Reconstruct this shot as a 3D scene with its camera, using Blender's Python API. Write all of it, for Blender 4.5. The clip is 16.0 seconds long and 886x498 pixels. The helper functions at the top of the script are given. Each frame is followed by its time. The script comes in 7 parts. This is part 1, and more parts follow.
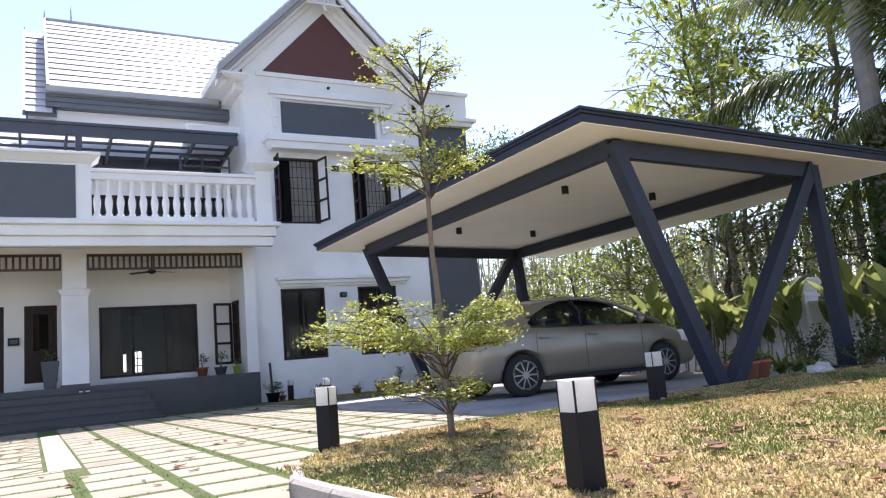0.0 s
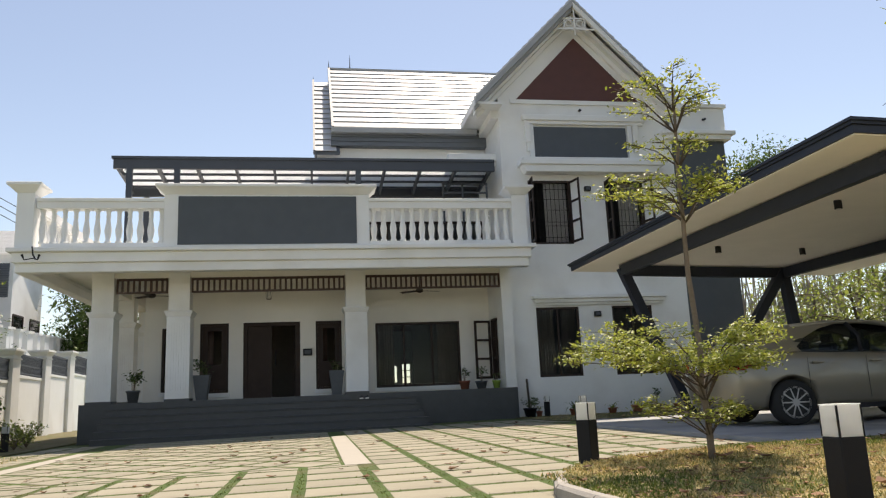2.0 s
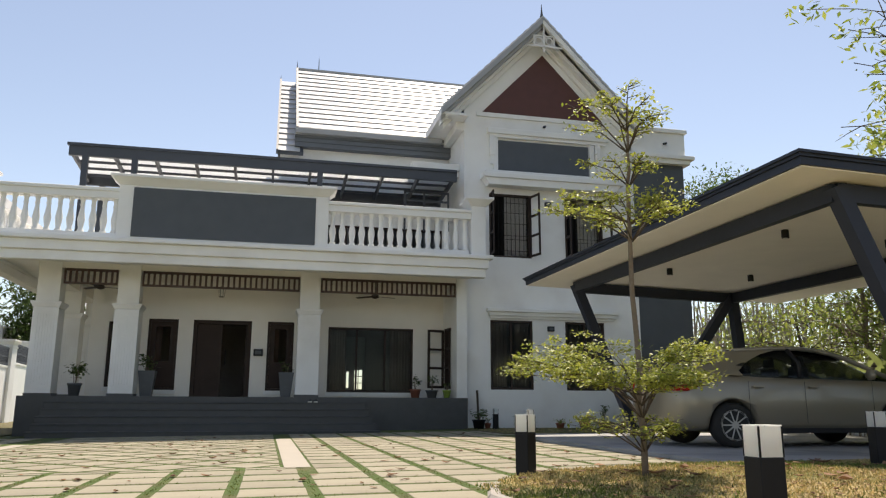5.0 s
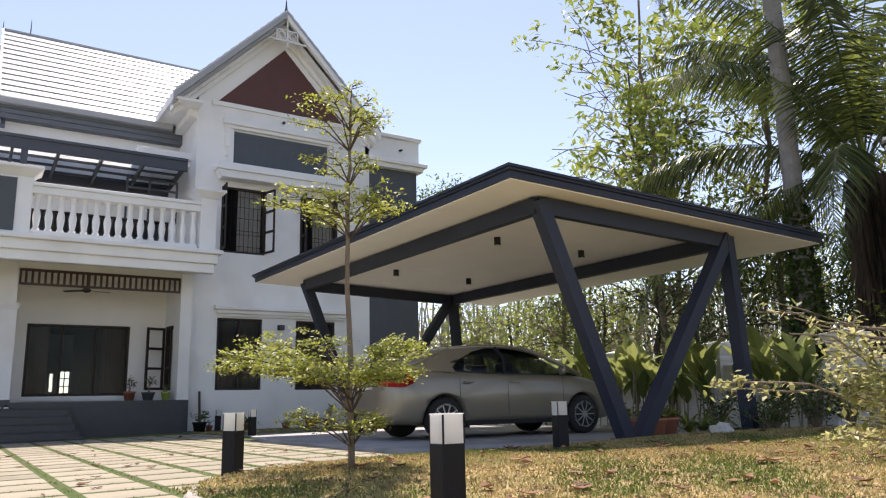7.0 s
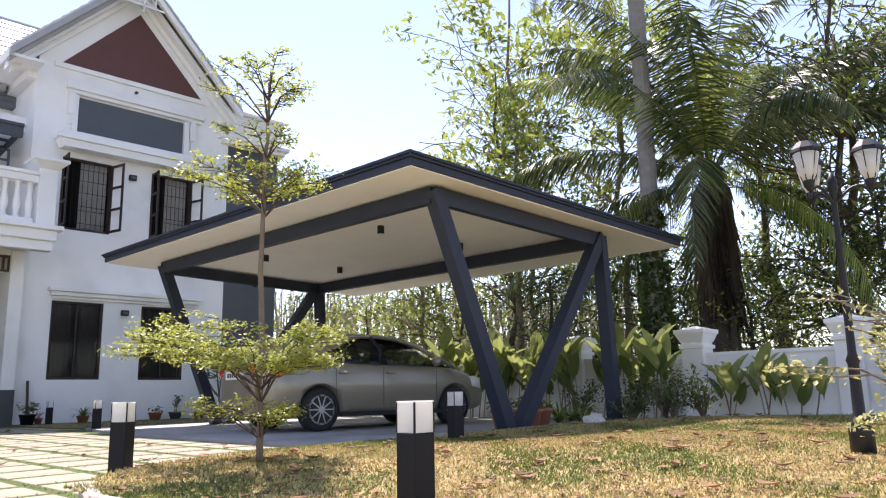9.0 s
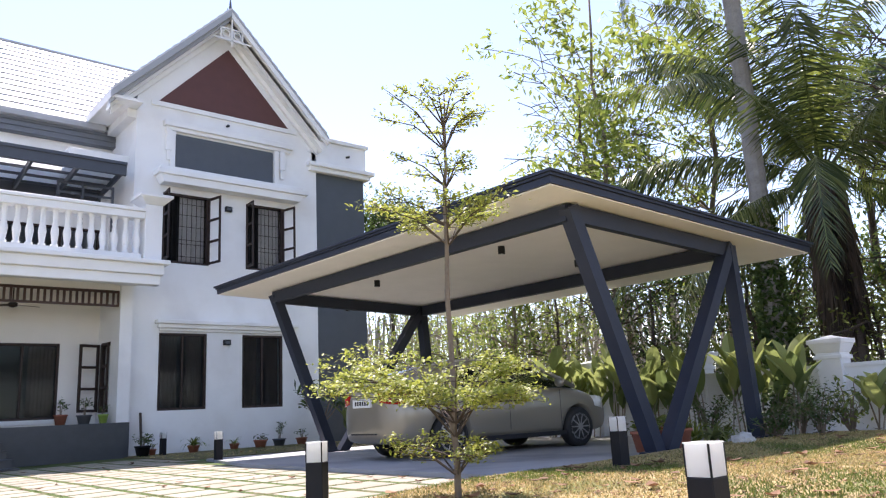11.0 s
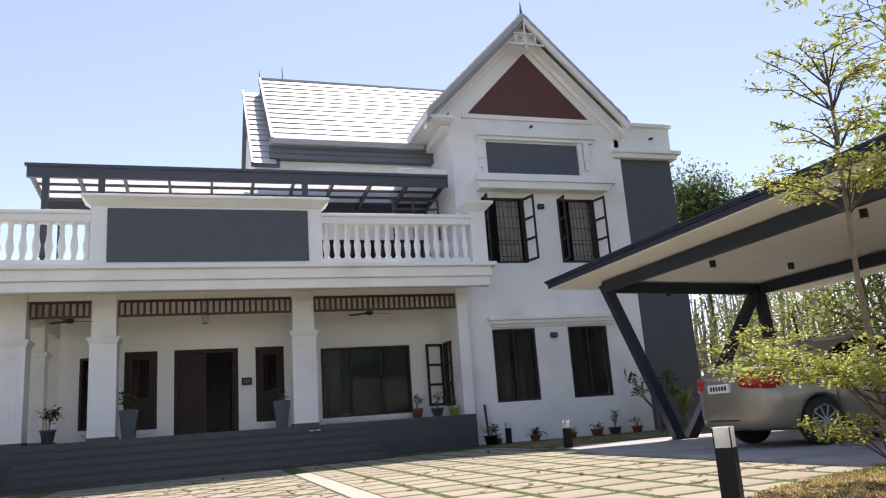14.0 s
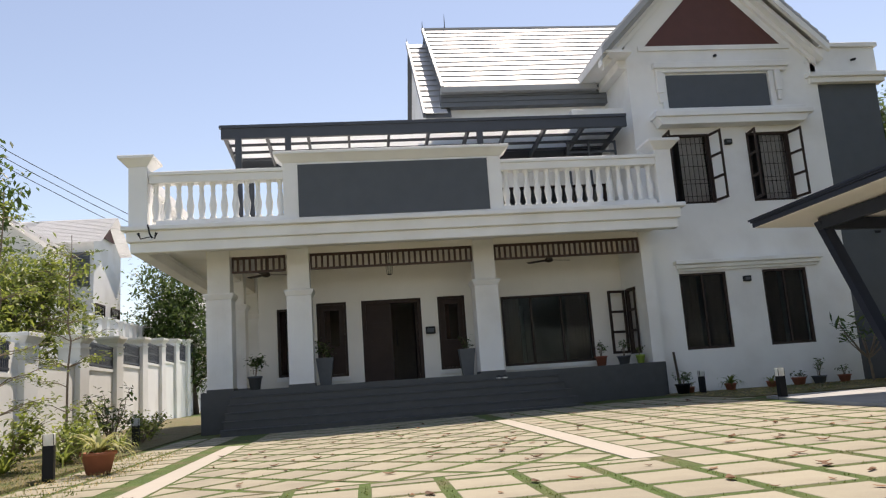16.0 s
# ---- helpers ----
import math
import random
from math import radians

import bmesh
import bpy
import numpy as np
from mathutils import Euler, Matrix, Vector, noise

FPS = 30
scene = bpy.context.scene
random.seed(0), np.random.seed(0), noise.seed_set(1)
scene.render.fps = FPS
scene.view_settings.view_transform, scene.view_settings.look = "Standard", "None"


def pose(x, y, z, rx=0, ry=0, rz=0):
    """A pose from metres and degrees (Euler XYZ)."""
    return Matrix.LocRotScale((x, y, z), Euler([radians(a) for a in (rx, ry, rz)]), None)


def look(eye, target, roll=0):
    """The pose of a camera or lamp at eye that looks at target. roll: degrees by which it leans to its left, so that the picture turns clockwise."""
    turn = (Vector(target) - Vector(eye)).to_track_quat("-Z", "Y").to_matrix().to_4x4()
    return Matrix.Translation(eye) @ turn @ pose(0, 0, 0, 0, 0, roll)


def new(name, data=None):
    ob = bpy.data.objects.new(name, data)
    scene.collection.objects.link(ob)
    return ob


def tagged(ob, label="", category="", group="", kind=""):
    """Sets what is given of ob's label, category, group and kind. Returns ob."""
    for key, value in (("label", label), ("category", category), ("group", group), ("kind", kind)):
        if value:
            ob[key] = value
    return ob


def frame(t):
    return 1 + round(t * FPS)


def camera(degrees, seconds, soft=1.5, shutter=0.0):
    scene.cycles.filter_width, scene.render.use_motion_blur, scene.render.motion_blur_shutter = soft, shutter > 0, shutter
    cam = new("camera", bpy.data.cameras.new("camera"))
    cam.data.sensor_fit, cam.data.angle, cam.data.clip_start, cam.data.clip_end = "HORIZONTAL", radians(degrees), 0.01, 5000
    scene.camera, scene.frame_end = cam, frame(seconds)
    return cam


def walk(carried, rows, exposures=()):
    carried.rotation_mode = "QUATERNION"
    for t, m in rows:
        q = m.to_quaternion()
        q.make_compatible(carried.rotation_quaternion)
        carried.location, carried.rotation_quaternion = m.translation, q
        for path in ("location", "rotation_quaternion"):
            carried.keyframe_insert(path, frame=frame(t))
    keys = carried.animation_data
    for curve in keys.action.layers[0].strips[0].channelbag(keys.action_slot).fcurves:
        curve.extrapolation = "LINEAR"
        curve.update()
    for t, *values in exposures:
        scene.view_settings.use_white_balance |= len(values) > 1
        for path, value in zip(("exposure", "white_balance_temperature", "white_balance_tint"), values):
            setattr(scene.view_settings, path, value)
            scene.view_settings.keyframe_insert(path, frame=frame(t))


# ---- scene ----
cam = camera(60.8, 16.0, 1.2)
PATH = [
    (0, (-0.011, -0.862, 0.641), (0.948, 0.868, 0.936), -5.0),
    (0.5, (-0.12, -1.035, 0.63), (0.772, 0.726, 0.952), -5.1),
    (1, (-0.213, -1.144, 0.626), (0.488, 0.696, 0.978), -4.4),
    (1.5, (-0.201, -1.207, 0.629), (0.31, 0.689, 1.007), -3.4),
    (2, (-0.188, -1.229, 0.622), (0.15, 0.704, 1.007), -2.5),
    (2.5, (-0.216, -1.243, 0.615), (-0.043, 0.712, 1.003), -1.5),
    (3, (-0.25, -1.228, 0.617), (-0.218, 0.734, 1.004), -0.7),
    (5.5, (-0.041, -1.248, 0.591), (0.561, 0.614, 1.004), 0.1),
    (6, (0.003, -1.254, 0.584), (0.767, 0.549, 0.994), -0.3),
    (6.5, (0.033, -1.269, 0.578), (0.945, 0.464, 0.983), -0.9),
    (7, (0.075, -1.268, 0.568), (1.137, 0.379, 0.969), -1.3),
    (7.5, (0.104, -1.22, 0.557), (1.33, 0.311, 0.95), -0.7),
    (8, (0.01, -1.126, 0.551), (1.389, 0.27, 0.94), -0.2),
    (8.5, (-0.163, -0.983, 0.548), (1.236, 0.394, 0.93), -0.2),
    (9, (-0.282, -0.753, 0.556), (1.107, 0.636, 0.93), -1.1),
    (9.5, (-0.388, -0.51, 0.624), (0.905, 0.96, 1.034), -2.5),
    (12, (-1.069, 0.092, 0.708), (0.176, 1.598, 1.134), -3.2),
    (12.5, (-1.135, 0.107, 0.717), (-0.011, 1.705, 1.146), -3.3),
    (13, (-1.184, 0.112, 0.721), (-0.213, 1.805, 1.157), -3.9),
    (13.5, (-1.285, 0.131, 0.725), (-0.488, 1.911, 1.171), -4.6),
    (14, (-1.412, 0.186, 0.717), (-0.805, 2.04, 1.156), -4.2),
    (14.5, (-1.52, 0.317, 0.707), (-1.142, 2.238, 1.117), -4.4),
    (15, (-1.689, 0.491, 0.739), (-1.426, 2.443, 1.089), -4.3),
    (15.5, (-1.912, 0.616, 0.717), (-1.679, 2.572, 1.06), -4.1),
    (16, (-2.123, 0.708, 0.736), (-1.895, 2.666, 1.076), -4.0),
]
# colour temperature of the white balance at the same times
WARMTH = (6100, 6450, 6950, 7250, 7100, 6900, 6750, 6600, 6500, 6400, 6150, 6150, 6400, 6650, 6850, 7050)
TINT = (24, 20, 15, 13, 14, 19, 21, 23, 24, 24, 27, 30, 28, 22, 18, 17)
EXPOSURE = [(0.0, 1.2), (1.0, 0.77), (1.5, 0.6), (3.0, 0.38), (5.5, 0.54), (6.5, 0.73), (7.0, 0.79), (7.5, 0.9), (8.5, 1.1), (9.5, 1.3), (12.0, 1.34), (12.5, 1.24), (13.5, 0.82), (14.0, 0.75), (14.5, 0.62), (16.0, 0.5)]
walk(cam, [(t, look(eye, target, roll)) for t, eye, target, roll in PATH], [(t, e, k, g) for (t, e), k, g in zip(EXPOSURE, WARMTH, TINT)])

# ---- world and sun ----
world = bpy.data.worlds.new("sky")
scene.world = world
world.use_nodes = True
wn = world.node_tree.nodes
bg = wn["Background"]
sky = wn.new("ShaderNodeTexSky")
sky.sky_type, sky.sun_disc = "NISHITA", False
sky.sun_elevation, sky.sun_rotation = radians(65), radians(25)
sky.air_density, sky.dust_density, sky.ozone_density = 1.0, 0.25, 0.6
haze = wn.new("ShaderNodeHueSaturation")
haze.inputs["Saturation"].default_value = 0.86
world.node_tree.links.new(sky.outputs["Color"], haze.inputs["Color"])
world.node_tree.links.new(haze.outputs["Color"], bg.inputs["Color"])
bg.inputs["Strength"].default_value = 0.125
sun_data = bpy.data.lights.new("sun", "SUN")
sun_data.energy, sun_data.angle, sun_data.color = 4.5, radians(0.5), (1.0, 0.94, 0.84)
sun = new("sun", sun_data)
sun.matrix_world = look((3, 14, 30), (3 - 0.2 * 27, 14 - 0.42 * 27, 3))


# ---- materials ----
def mat(name, color, rough=0.6, metal=0.0, vary=0.12, scale=6.0, fine=60.0, bump=0.15, per_object=0.0, island=False, spec=0.5, stain=None, stain_scale=1.2, detail=6.0):
    """A surface with grain at two scales, an optional stain colour and fine relief."""
    m = bpy.data.materials.new(name)
    m.use_nodes = True
    t = m.node_tree
    b = t.nodes["Principled BSDF"]
    b.inputs["Metallic"].default_value = metal
    b.inputs["Specular IOR Level"].default_value = spec
    co = t.nodes.new("ShaderNodeTexCoord")
    big = t.nodes.new("ShaderNodeTexNoise")
    big.inputs["Scale"].default_value, big.inputs["Detail"].default_value = scale, detail
    small = t.nodes.new("ShaderNodeTexNoise")
    small.inputs["Scale"].default_value, small.inputs["Detail"].default_value = fine, 4.0
    for n in (big, small):
        t.links.new(co.outputs["Object"], n.inputs["Vector"])
    def math_node(op, a, c):
        n = t.nodes.new("ShaderNodeMath")
        n.operation = op
        for k, v in enumerate((a, c)):
            if isinstance(v, (int, float)):
                n.inputs[k].default_value = v
            else:
                t.links.new(v, n.inputs[k])
        return n.outputs[0]
    a = math_node("MULTIPLY", math_node("SUBTRACT", big.outputs["Fac"], 0.5), 2.2 * vary)
    c = math_node("MULTIPLY", math_node("SUBTRACT", small.outputs["Fac"], 0.5), 1.4 * vary)
    value = math_node("ADD", math_node("ADD", a, c), 1.0)
    if per_object or island:
        if island:
            src = t.nodes.new("ShaderNodeNewGeometry").outputs["Random Per Island"]
        else:
            src = t.nodes.new("ShaderNodeObjectInfo").outputs["Random"]
        value = math_node("ADD", value, math_node("MULTIPLY", math_node("SUBTRACT", src, 0.5), 2 * per_object))
    base = t.nodes.new("ShaderNodeRGB")
    base.outputs[0].default_value = (*color, 1)
    col = base.outputs[0]
    if stain:
        third = t.nodes.new("ShaderNodeTexNoise")
        third.inputs["Scale"].default_value, third.inputs["Detail"].default_value = stain_scale, 8.0
        t.links.new(co.outputs["Object"], third.inputs["Vector"])
        ramp = t.nodes.new("ShaderNodeValToRGB")
        ramp.color_ramp.elements[0].position, ramp.color_ramp.elements[1].position = 0.48, 0.68
        t.links.new(third.outputs["Fac"], ramp.inputs["Fac"])
        mix = t.nodes.new("ShaderNodeMix")
        mix.data_type = "RGBA"
        mix.inputs["B"].default_value = (*stain, 1)
        t.links.new(ramp.outputs["Color"], mix.inputs["Factor"])
        t.links.new(col, mix.inputs["A"])
        col = mix.outputs["Result"]
    hsv = t.nodes.new("ShaderNodeHueSaturation")
    t.links.new(col, hsv.inputs["Color"])
    t.links.new(value, hsv.inputs["Value"])
    t.links.new(hsv.outputs["Color"], b.inputs["Base Color"])
    t.links.new(math_node("ADD", math_node("MULTIPLY", small.outputs["Fac"], 0.2), rough - 0.1), b.inputs["Roughness"])
    if bump:
        bn = t.nodes.new("ShaderNodeBump")
        bn.inputs["Strength"].default_value, bn.inputs["Distance"].default_value = bump, 0.02
        t.links.new(small.outputs["Fac"], bn.inputs["Height"])
        t.links.new(bn.outputs["Normal"], b.inputs["Normal"])
    return m


def leaf_mat(name, color, other, through_light=0.35, rough=0.45):
    """Foliage: colour varies leaf by leaf, and light comes through the blade."""
    m = bpy.data.materials.new(name)
    m.use_nodes = True
    t = m.node_tree
    b = t.nodes["Principled BSDF"]
    geo = t.nodes.new("ShaderNodeNewGeometry")
    ramp = t.nodes.new("ShaderNodeValToRGB")
    ramp.color_ramp.elements[0].color = (*color, 1)
    ramp.color_ramp.elements[1].color = (*other, 1)
    t.links.new(geo.outputs["Random Per Island"], ramp.inputs["Fac"])
    t.links.new(ramp.outputs["Color"], b.inputs["Base Color"])
    b.inputs["Roughness"].default_value = rough
    tr = t.nodes.new("ShaderNodeBsdfTranslucent")
    t.links.new(ramp.outputs["Color"], tr.inputs["Color"])
    mix = t.nodes.new("ShaderNodeMixShader")
    mix.inputs["Fac"].default_value = through_light
    t.links.new(b.outputs[0], mix.inputs[1])
    t.links.new(tr.outputs[0], mix.inputs[2])
    t.links.new(mix.outputs[0], t.nodes["Material Output"].inputs["Surface"])
    return m


def glass_mat(name, tint=(0.9, 0.95, 0.95), rough=0.02, alpha=0.25, base=(0.02, 0.025, 0.03)):
    """Window glass: part see-through, part dark gloss."""
    m = bpy.data.materials.new(name)
    m.use_nodes = True
    t = m.node_tree
    b = t.nodes["Principled BSDF"]
    b.inputs["Base Color"].default_value = (*base, 1)
    b.inputs["Roughness"].default_value = rough
    tr = t.nodes.new("ShaderNodeBsdfTransparent")
    tr.inputs["Color"].default_value = (*tint, 1)
    mix = t.nodes.new("ShaderNodeMixShader")
    mix.inputs["Fac"].default_value = alpha
    t.links.new(tr.outputs[0], mix.inputs[1])
    t.links.new(b.outputs[0], mix.inputs[2])
    t.links.new(mix.outputs[0], t.nodes["Material Output"].inputs["Surface"])
    return m


M_WHITE = mat("white_paint", (0.84, 0.84, 0.82), 0.75, vary=0.05, scale=1.5, fine=90, bump=0.08, stain=(0.74, 0.73, 0.7), stain_scale=0.7)
M_CREAM = mat("cream_paint", (0.82, 0.79, 0.73), 0.75, vary=0.05, scale=2, fine=80, bump=0.05)
M_SOFFIT = mat("soffit_board", (0.9, 0.86, 0.79), 0.7, vary=0.06, scale=2.5, fine=60, bump=0.05)
M_GREY = mat("slate_grey_cladding", (0.078, 0.089, 0.102), 0.6, vary=0.12, scale=3, fine=120, bump=0.25)
M_STEEL = mat("dark_blue_painted_steel", (0.026, 0.032, 0.05), 0.5, spec=0.3, vary=0.15, scale=4, fine=80, bump=0.05)
M_STEELPERG = mat("grey_painted_steel", (0.045, 0.052, 0.065), 0.45, vary=0.12, scale=4, fine=80, bump=0.05)
M_TRIM = mat("dark_grey_trim", (0.09, 0.1, 0.115), 0.5, vary=0.1, scale=4, fine=90, bump=0.05)
M_BAND = mat("grey_eaves_boards", (0.13, 0.145, 0.165), 0.6, vary=0.1, scale=4, fine=90, bump=0.1)
M_VERGE = mat("pale_grey_verge", (0.36, 0.37, 0.38), 0.6, vary=0.1, scale=4, fine=90, bump=0.05)
M_MAROON = mat("maroon_gable_boards", (0.105, 0.038, 0.03), 0.6, vary=0.15, scale=4, fine=70, bump=0.15)
M_WOOD = mat("dark_brown_wood", (0.042, 0.028, 0.023), 0.55, spec=0.25, vary=0.25, scale=5, fine=80, bump=0.12)
M_FRIEZE = mat("red_brown_slat_wood", (0.06, 0.028, 0.021), 0.5, vary=0.25, scale=4, fine=70, bump=0.1)
M_DOOR = mat("brown_door_wood", (0.04, 0.025, 0.02), 0.55, spec=0.2, vary=0.3, scale=4, fine=70, bump=0.1)
M_STONE = mat("dark_granite", (0.055, 0.059, 0.063), 0.45, vary=0.2, scale=5, fine=140, bump=0.08)
M_TILE = mat("pale_roof_tile", (0.62, 0.61, 0.6), 0.35, vary=0.1, scale=3, fine=50, bump=0.08, per_object=0.04)
M_SHEET = mat("bright_roof_sheet", (0.86, 0.86, 0.85), 0.3, vary=0.08, scale=3, fine=40, bump=0.05)
M_PAVE = mat("sandstone_slab", (0.315, 0.283, 0.205), 0.88, vary=0.16, scale=2.5, fine=70, bump=0.25, per_object=0.09, stain=(0.25, 0.22, 0.16), stain_scale=1.6)
M_PAVE_FAR = mat("sandstone_slab_joined", (0.315, 0.283, 0.205), 0.88, vary=0.16, scale=2.5, fine=70, bump=0.25, per_object=0.09, island=True, stain=(0.25, 0.22, 0.16), stain_scale=1.6)
M_STRIP = mat("smooth_cement_strip", (0.4, 0.36, 0.3), 0.85, vary=0.08, scale=2, fine=90, bump=0.12)
M_CONC = mat("carport_concrete", (0.36, 0.355, 0.35), 0.7, vary=0.12, scale=1.4, fine=80, bump=0.15, stain=(0.22, 0.225, 0.23), stain_scale=0.8)
M_KERB = mat("kerb_concrete", (0.36, 0.33, 0.29), 0.9, vary=0.2, scale=4, fine=60, bump=0.4, stain=(0.33, 0.3, 0.26), stain_scale=5)
M_SOIL = mat("dry_lawn_soil", (0.36, 0.275, 0.13), 0.95, vary=0.6, scale=3.5, fine=45, bump=1.0, stain=(0.16, 0.19, 0.05), stain_scale=1.5)
M_BED = mat("bed_soil", (0.15, 0.125, 0.06), 0.95, vary=0.5, scale=4, fine=45, bump=1.0, stain=(0.08, 0.1, 0.03), stain_scale=2.0)
M_GRASSJOINT = mat("green_joint_turf", (0.07, 0.11, 0.02), 0.95, vary=0.45, scale=6, fine=90, bump=0.8, stain=(0.12, 0.11, 0.045), stain_scale=2.0)
M_EARTH = mat("bare_earth", (0.2, 0.15, 0.1), 0.95, vary=0.3, scale=0.8, fine=20, bump=0.5, stain=(0.1, 0.11, 0.04), stain_scale=0.4)
M_BOLL = mat("black_powder_coat", (0.009, 0.0095, 0.012), 0.55, spec=0.25, vary=0.15, scale=8, fine=150, bump=0.06)

M_OPAL = leaf_mat("white_opal_panel", (0.9, 0.9, 0.88), (0.91, 0.91, 0.89), 0.65, 0.3)
M_MILK = leaf_mat("milky_roof_sheet", (0.8, 0.82, 0.82), (0.82, 0.84, 0.84), 0.6, 0.3)
M_GLASS = glass_mat("window_glass", alpha=0.14)
M_CLEAR = glass_mat("clear_roof_glass", (0.8, 0.86, 0.9), alpha=0.2, base=(0.5, 0.55, 0.6))
M_CURTAIN = mat("brown_curtain", (0.42, 0.31, 0.26), 0.9, vary=0.25, scale=4, fine=60, bump=0.2)
M_DRAPE = mat("charcoal_drape", (0.035, 0.034, 0.038), 0.9, vary=0.25, scale=4, fine=60, bump=0.2)
M_ROOM = mat("room_plaster", (0.4, 0.37, 0.34), 0.9, vary=0.1)
M_BLACK = mat("black_metal", (0.016, 0.016, 0.018), 0.5, spec=0.3, vary=0.1, scale=9, fine=90, bump=0.03)
M_LED = mat("pale_lamp_face", (0.7, 0.7, 0.66), 0.4, vary=0.03)
M_TERRA = mat("terracotta_pot", (0.36, 0.13, 0.075), 0.8, vary=0.2, scale=8, fine=70, bump=0.2)
M_POTGREY = mat("grey_planter", (0.09, 0.1, 0.11), 0.6, vary=0.15, scale=8, fine=90, bump=0.1)
M_POTGREEN = mat("lime_pot", (0.3, 0.45, 0.08), 0.5, vary=0.1, scale=8, fine=90, bump=0.05)
M_BARK = mat("grey_brown_bark", (0.2, 0.155, 0.115), 0.9, vary=0.35, scale=6, fine=40, bump=0.6)
M_BARKPALE = mat("pale_stem_bark", (0.36, 0.32, 0.27), 0.9, vary=0.3, scale=3, fine=20, bump=0.4)
M_SHEER = mat("pale_sheer_curtain", (0.78, 0.78, 0.8), 0.9, vary=0.15, scale=4, fine=60, bump=0.1)
M_BARKTAN = mat("tan_bark", (0.42, 0.29, 0.2), 0.85, vary=0.25, scale=5, fine=40, bump=0.4)
M_BARKDARK = mat("dark_bark", (0.08, 0.06, 0.045), 0.95, vary=0.4, scale=4, fine=30, bump=0.8)
M_PALMBARK = mat("palm_bark", (0.27, 0.25, 0.22), 0.9, vary=0.35, scale=5, fine=30, bump=0.6)
L_YOUNG = leaf_mat("young_almond_leaf", (0.2, 0.25, 0.035), (0.43, 0.44, 0.085), 0.5)
L_DARK = leaf_mat("dark_leaf", (0.035, 0.068, 0.018), (0.13, 0.19, 0.05), 0.45)
L_MID = leaf_mat("green_leaf", (0.08, 0.125, 0.025), (0.31, 0.35, 0.075), 0.58)
L_YELLOW = leaf_mat("yellow_green_leaf", (0.13, 0.19, 0.03), (0.38, 0.42, 0.09), 0.5)
L_BROAD = leaf_mat("broad_banana_leaf", (0.11, 0.155, 0.05), (0.33, 0.37, 0.12), 0.5, 0.35)
L_PALM = leaf_mat("palm_leaflet", (0.028, 0.05, 0.016), (0.17, 0.2, 0.06), 0.45, 0.35)
L_DRY = leaf_mat("dry_brown_leaf", (0.1, 0.05, 0.025), (0.3, 0.16, 0.08), 0.15, 0.8)
L_FIBRE = leaf_mat("dead_palm_fibre", (0.045, 0.033, 0.025), (0.17, 0.125, 0.09), 0.1, 0.85)
L_GRASS = leaf_mat("dry_grass_blade", (0.13, 0.14, 0.03), (0.68, 0.51, 0.23), 0.35, 0.7)
L_TURF = leaf_mat("turf_blade", (0.06, 0.1, 0.015), (0.22, 0.25, 0.05), 0.3, 0.7)
L_VARIEG = leaf_mat("variegated_leaf", (0.2, 0.23, 0.06), (0.58, 0.54, 0.25), 0.5, 0.45)


# ---- mesh helpers ----
def box(bm, x0, x1, y0, y1, z0, z1):
    v = [bm.verts.new(p) for p in ((x0, y0, z0), (x1, y0, z0), (x1, y1, z0), (x0, y1, z0), (x0, y0, z1), (x1, y0, z1), (x1, y1, z1), (x0, y1, z1))]
    for f in ((0, 3, 2, 1), (4, 5, 6, 7), (0, 1, 5, 4), (1, 2, 6, 5), (2, 3, 7, 6), (3, 0, 4, 7)):
        bm.faces.new([v[k] for k in f])


def frustum(bm, cx, cy, z0, z1, hx0, hy0, hx1, hy1):
    v = [bm.verts.new((cx + sx * hx, cy + sy * hy, z)) for z, hx, hy in ((z0, hx0, hy0), (z1, hx1, hy1)) for sx, sy in ((-1, -1), (1, -1), (1, 1), (-1, 1))]
    for f in ((0, 3, 2, 1), (4, 5, 6, 7), (0, 1, 5, 4), (1, 2, 6, 5), (2, 3, 7, 6), (3, 0, 4, 7)):
        bm.faces.new([v[k] for k in f])


def lathe(bm, cx, cy, profile, n=12, axis="z"):
    """Turns (radius, height) pairs about an upright axis, or about y when axis is y."""
    rings = []
    for r, h in profile:
        ring = []
        for k in range(n):
            a = 2 * math.pi * k / n
            p = (cx + r * math.cos(a), cy + r * math.sin(a), h) if axis == "z" else (cx + r * math.cos(a), h, cy + r * math.sin(a))
            ring.append(bm.verts.new(p))
        rings.append(ring)
    for a, b in zip(rings, rings[1:]):
        for k in range(n):
            bm.faces.new((a[k], a[(k + 1) % n], b[(k + 1) % n], b[k]))
    bm.faces.new(rings[0][::-1])
    bm.faces.new(rings[-1])


def tube(bm, pts, radii, n=6):
    """A round bar or limb along a list of places."""
    rings = []
    pts = [Vector(p) for p in pts]
    for i, p in enumerate(pts):
        d = (pts[min(i + 1, len(pts) - 1)] - pts[max(i - 1, 0)]).normalized()
        u = d.orthogonal().normalized()
        if i and abs(d.dot(last)) < 0.999:
            u = (last_u - d * last_u.dot(d)).normalized()
        last, last_u = d, u
        w = d.cross(u)
        r = radii[i] if isinstance(radii, (list, tuple)) else radii
        rings.append([bm.verts.new(p + r * (math.cos(2 * math.pi * k / n) * u + math.sin(2 * math.pi * k / n) * w)) for k in range(n)])
    for a, b in zip(rings, rings[1:]):
        for k in range(n):
            bm.faces.new((a[k], a[(k + 1) % n], b[(k + 1) % n], b[k]))
    bm.faces.new(rings[0][::-1])
    bm.faces.new(rings[-1])


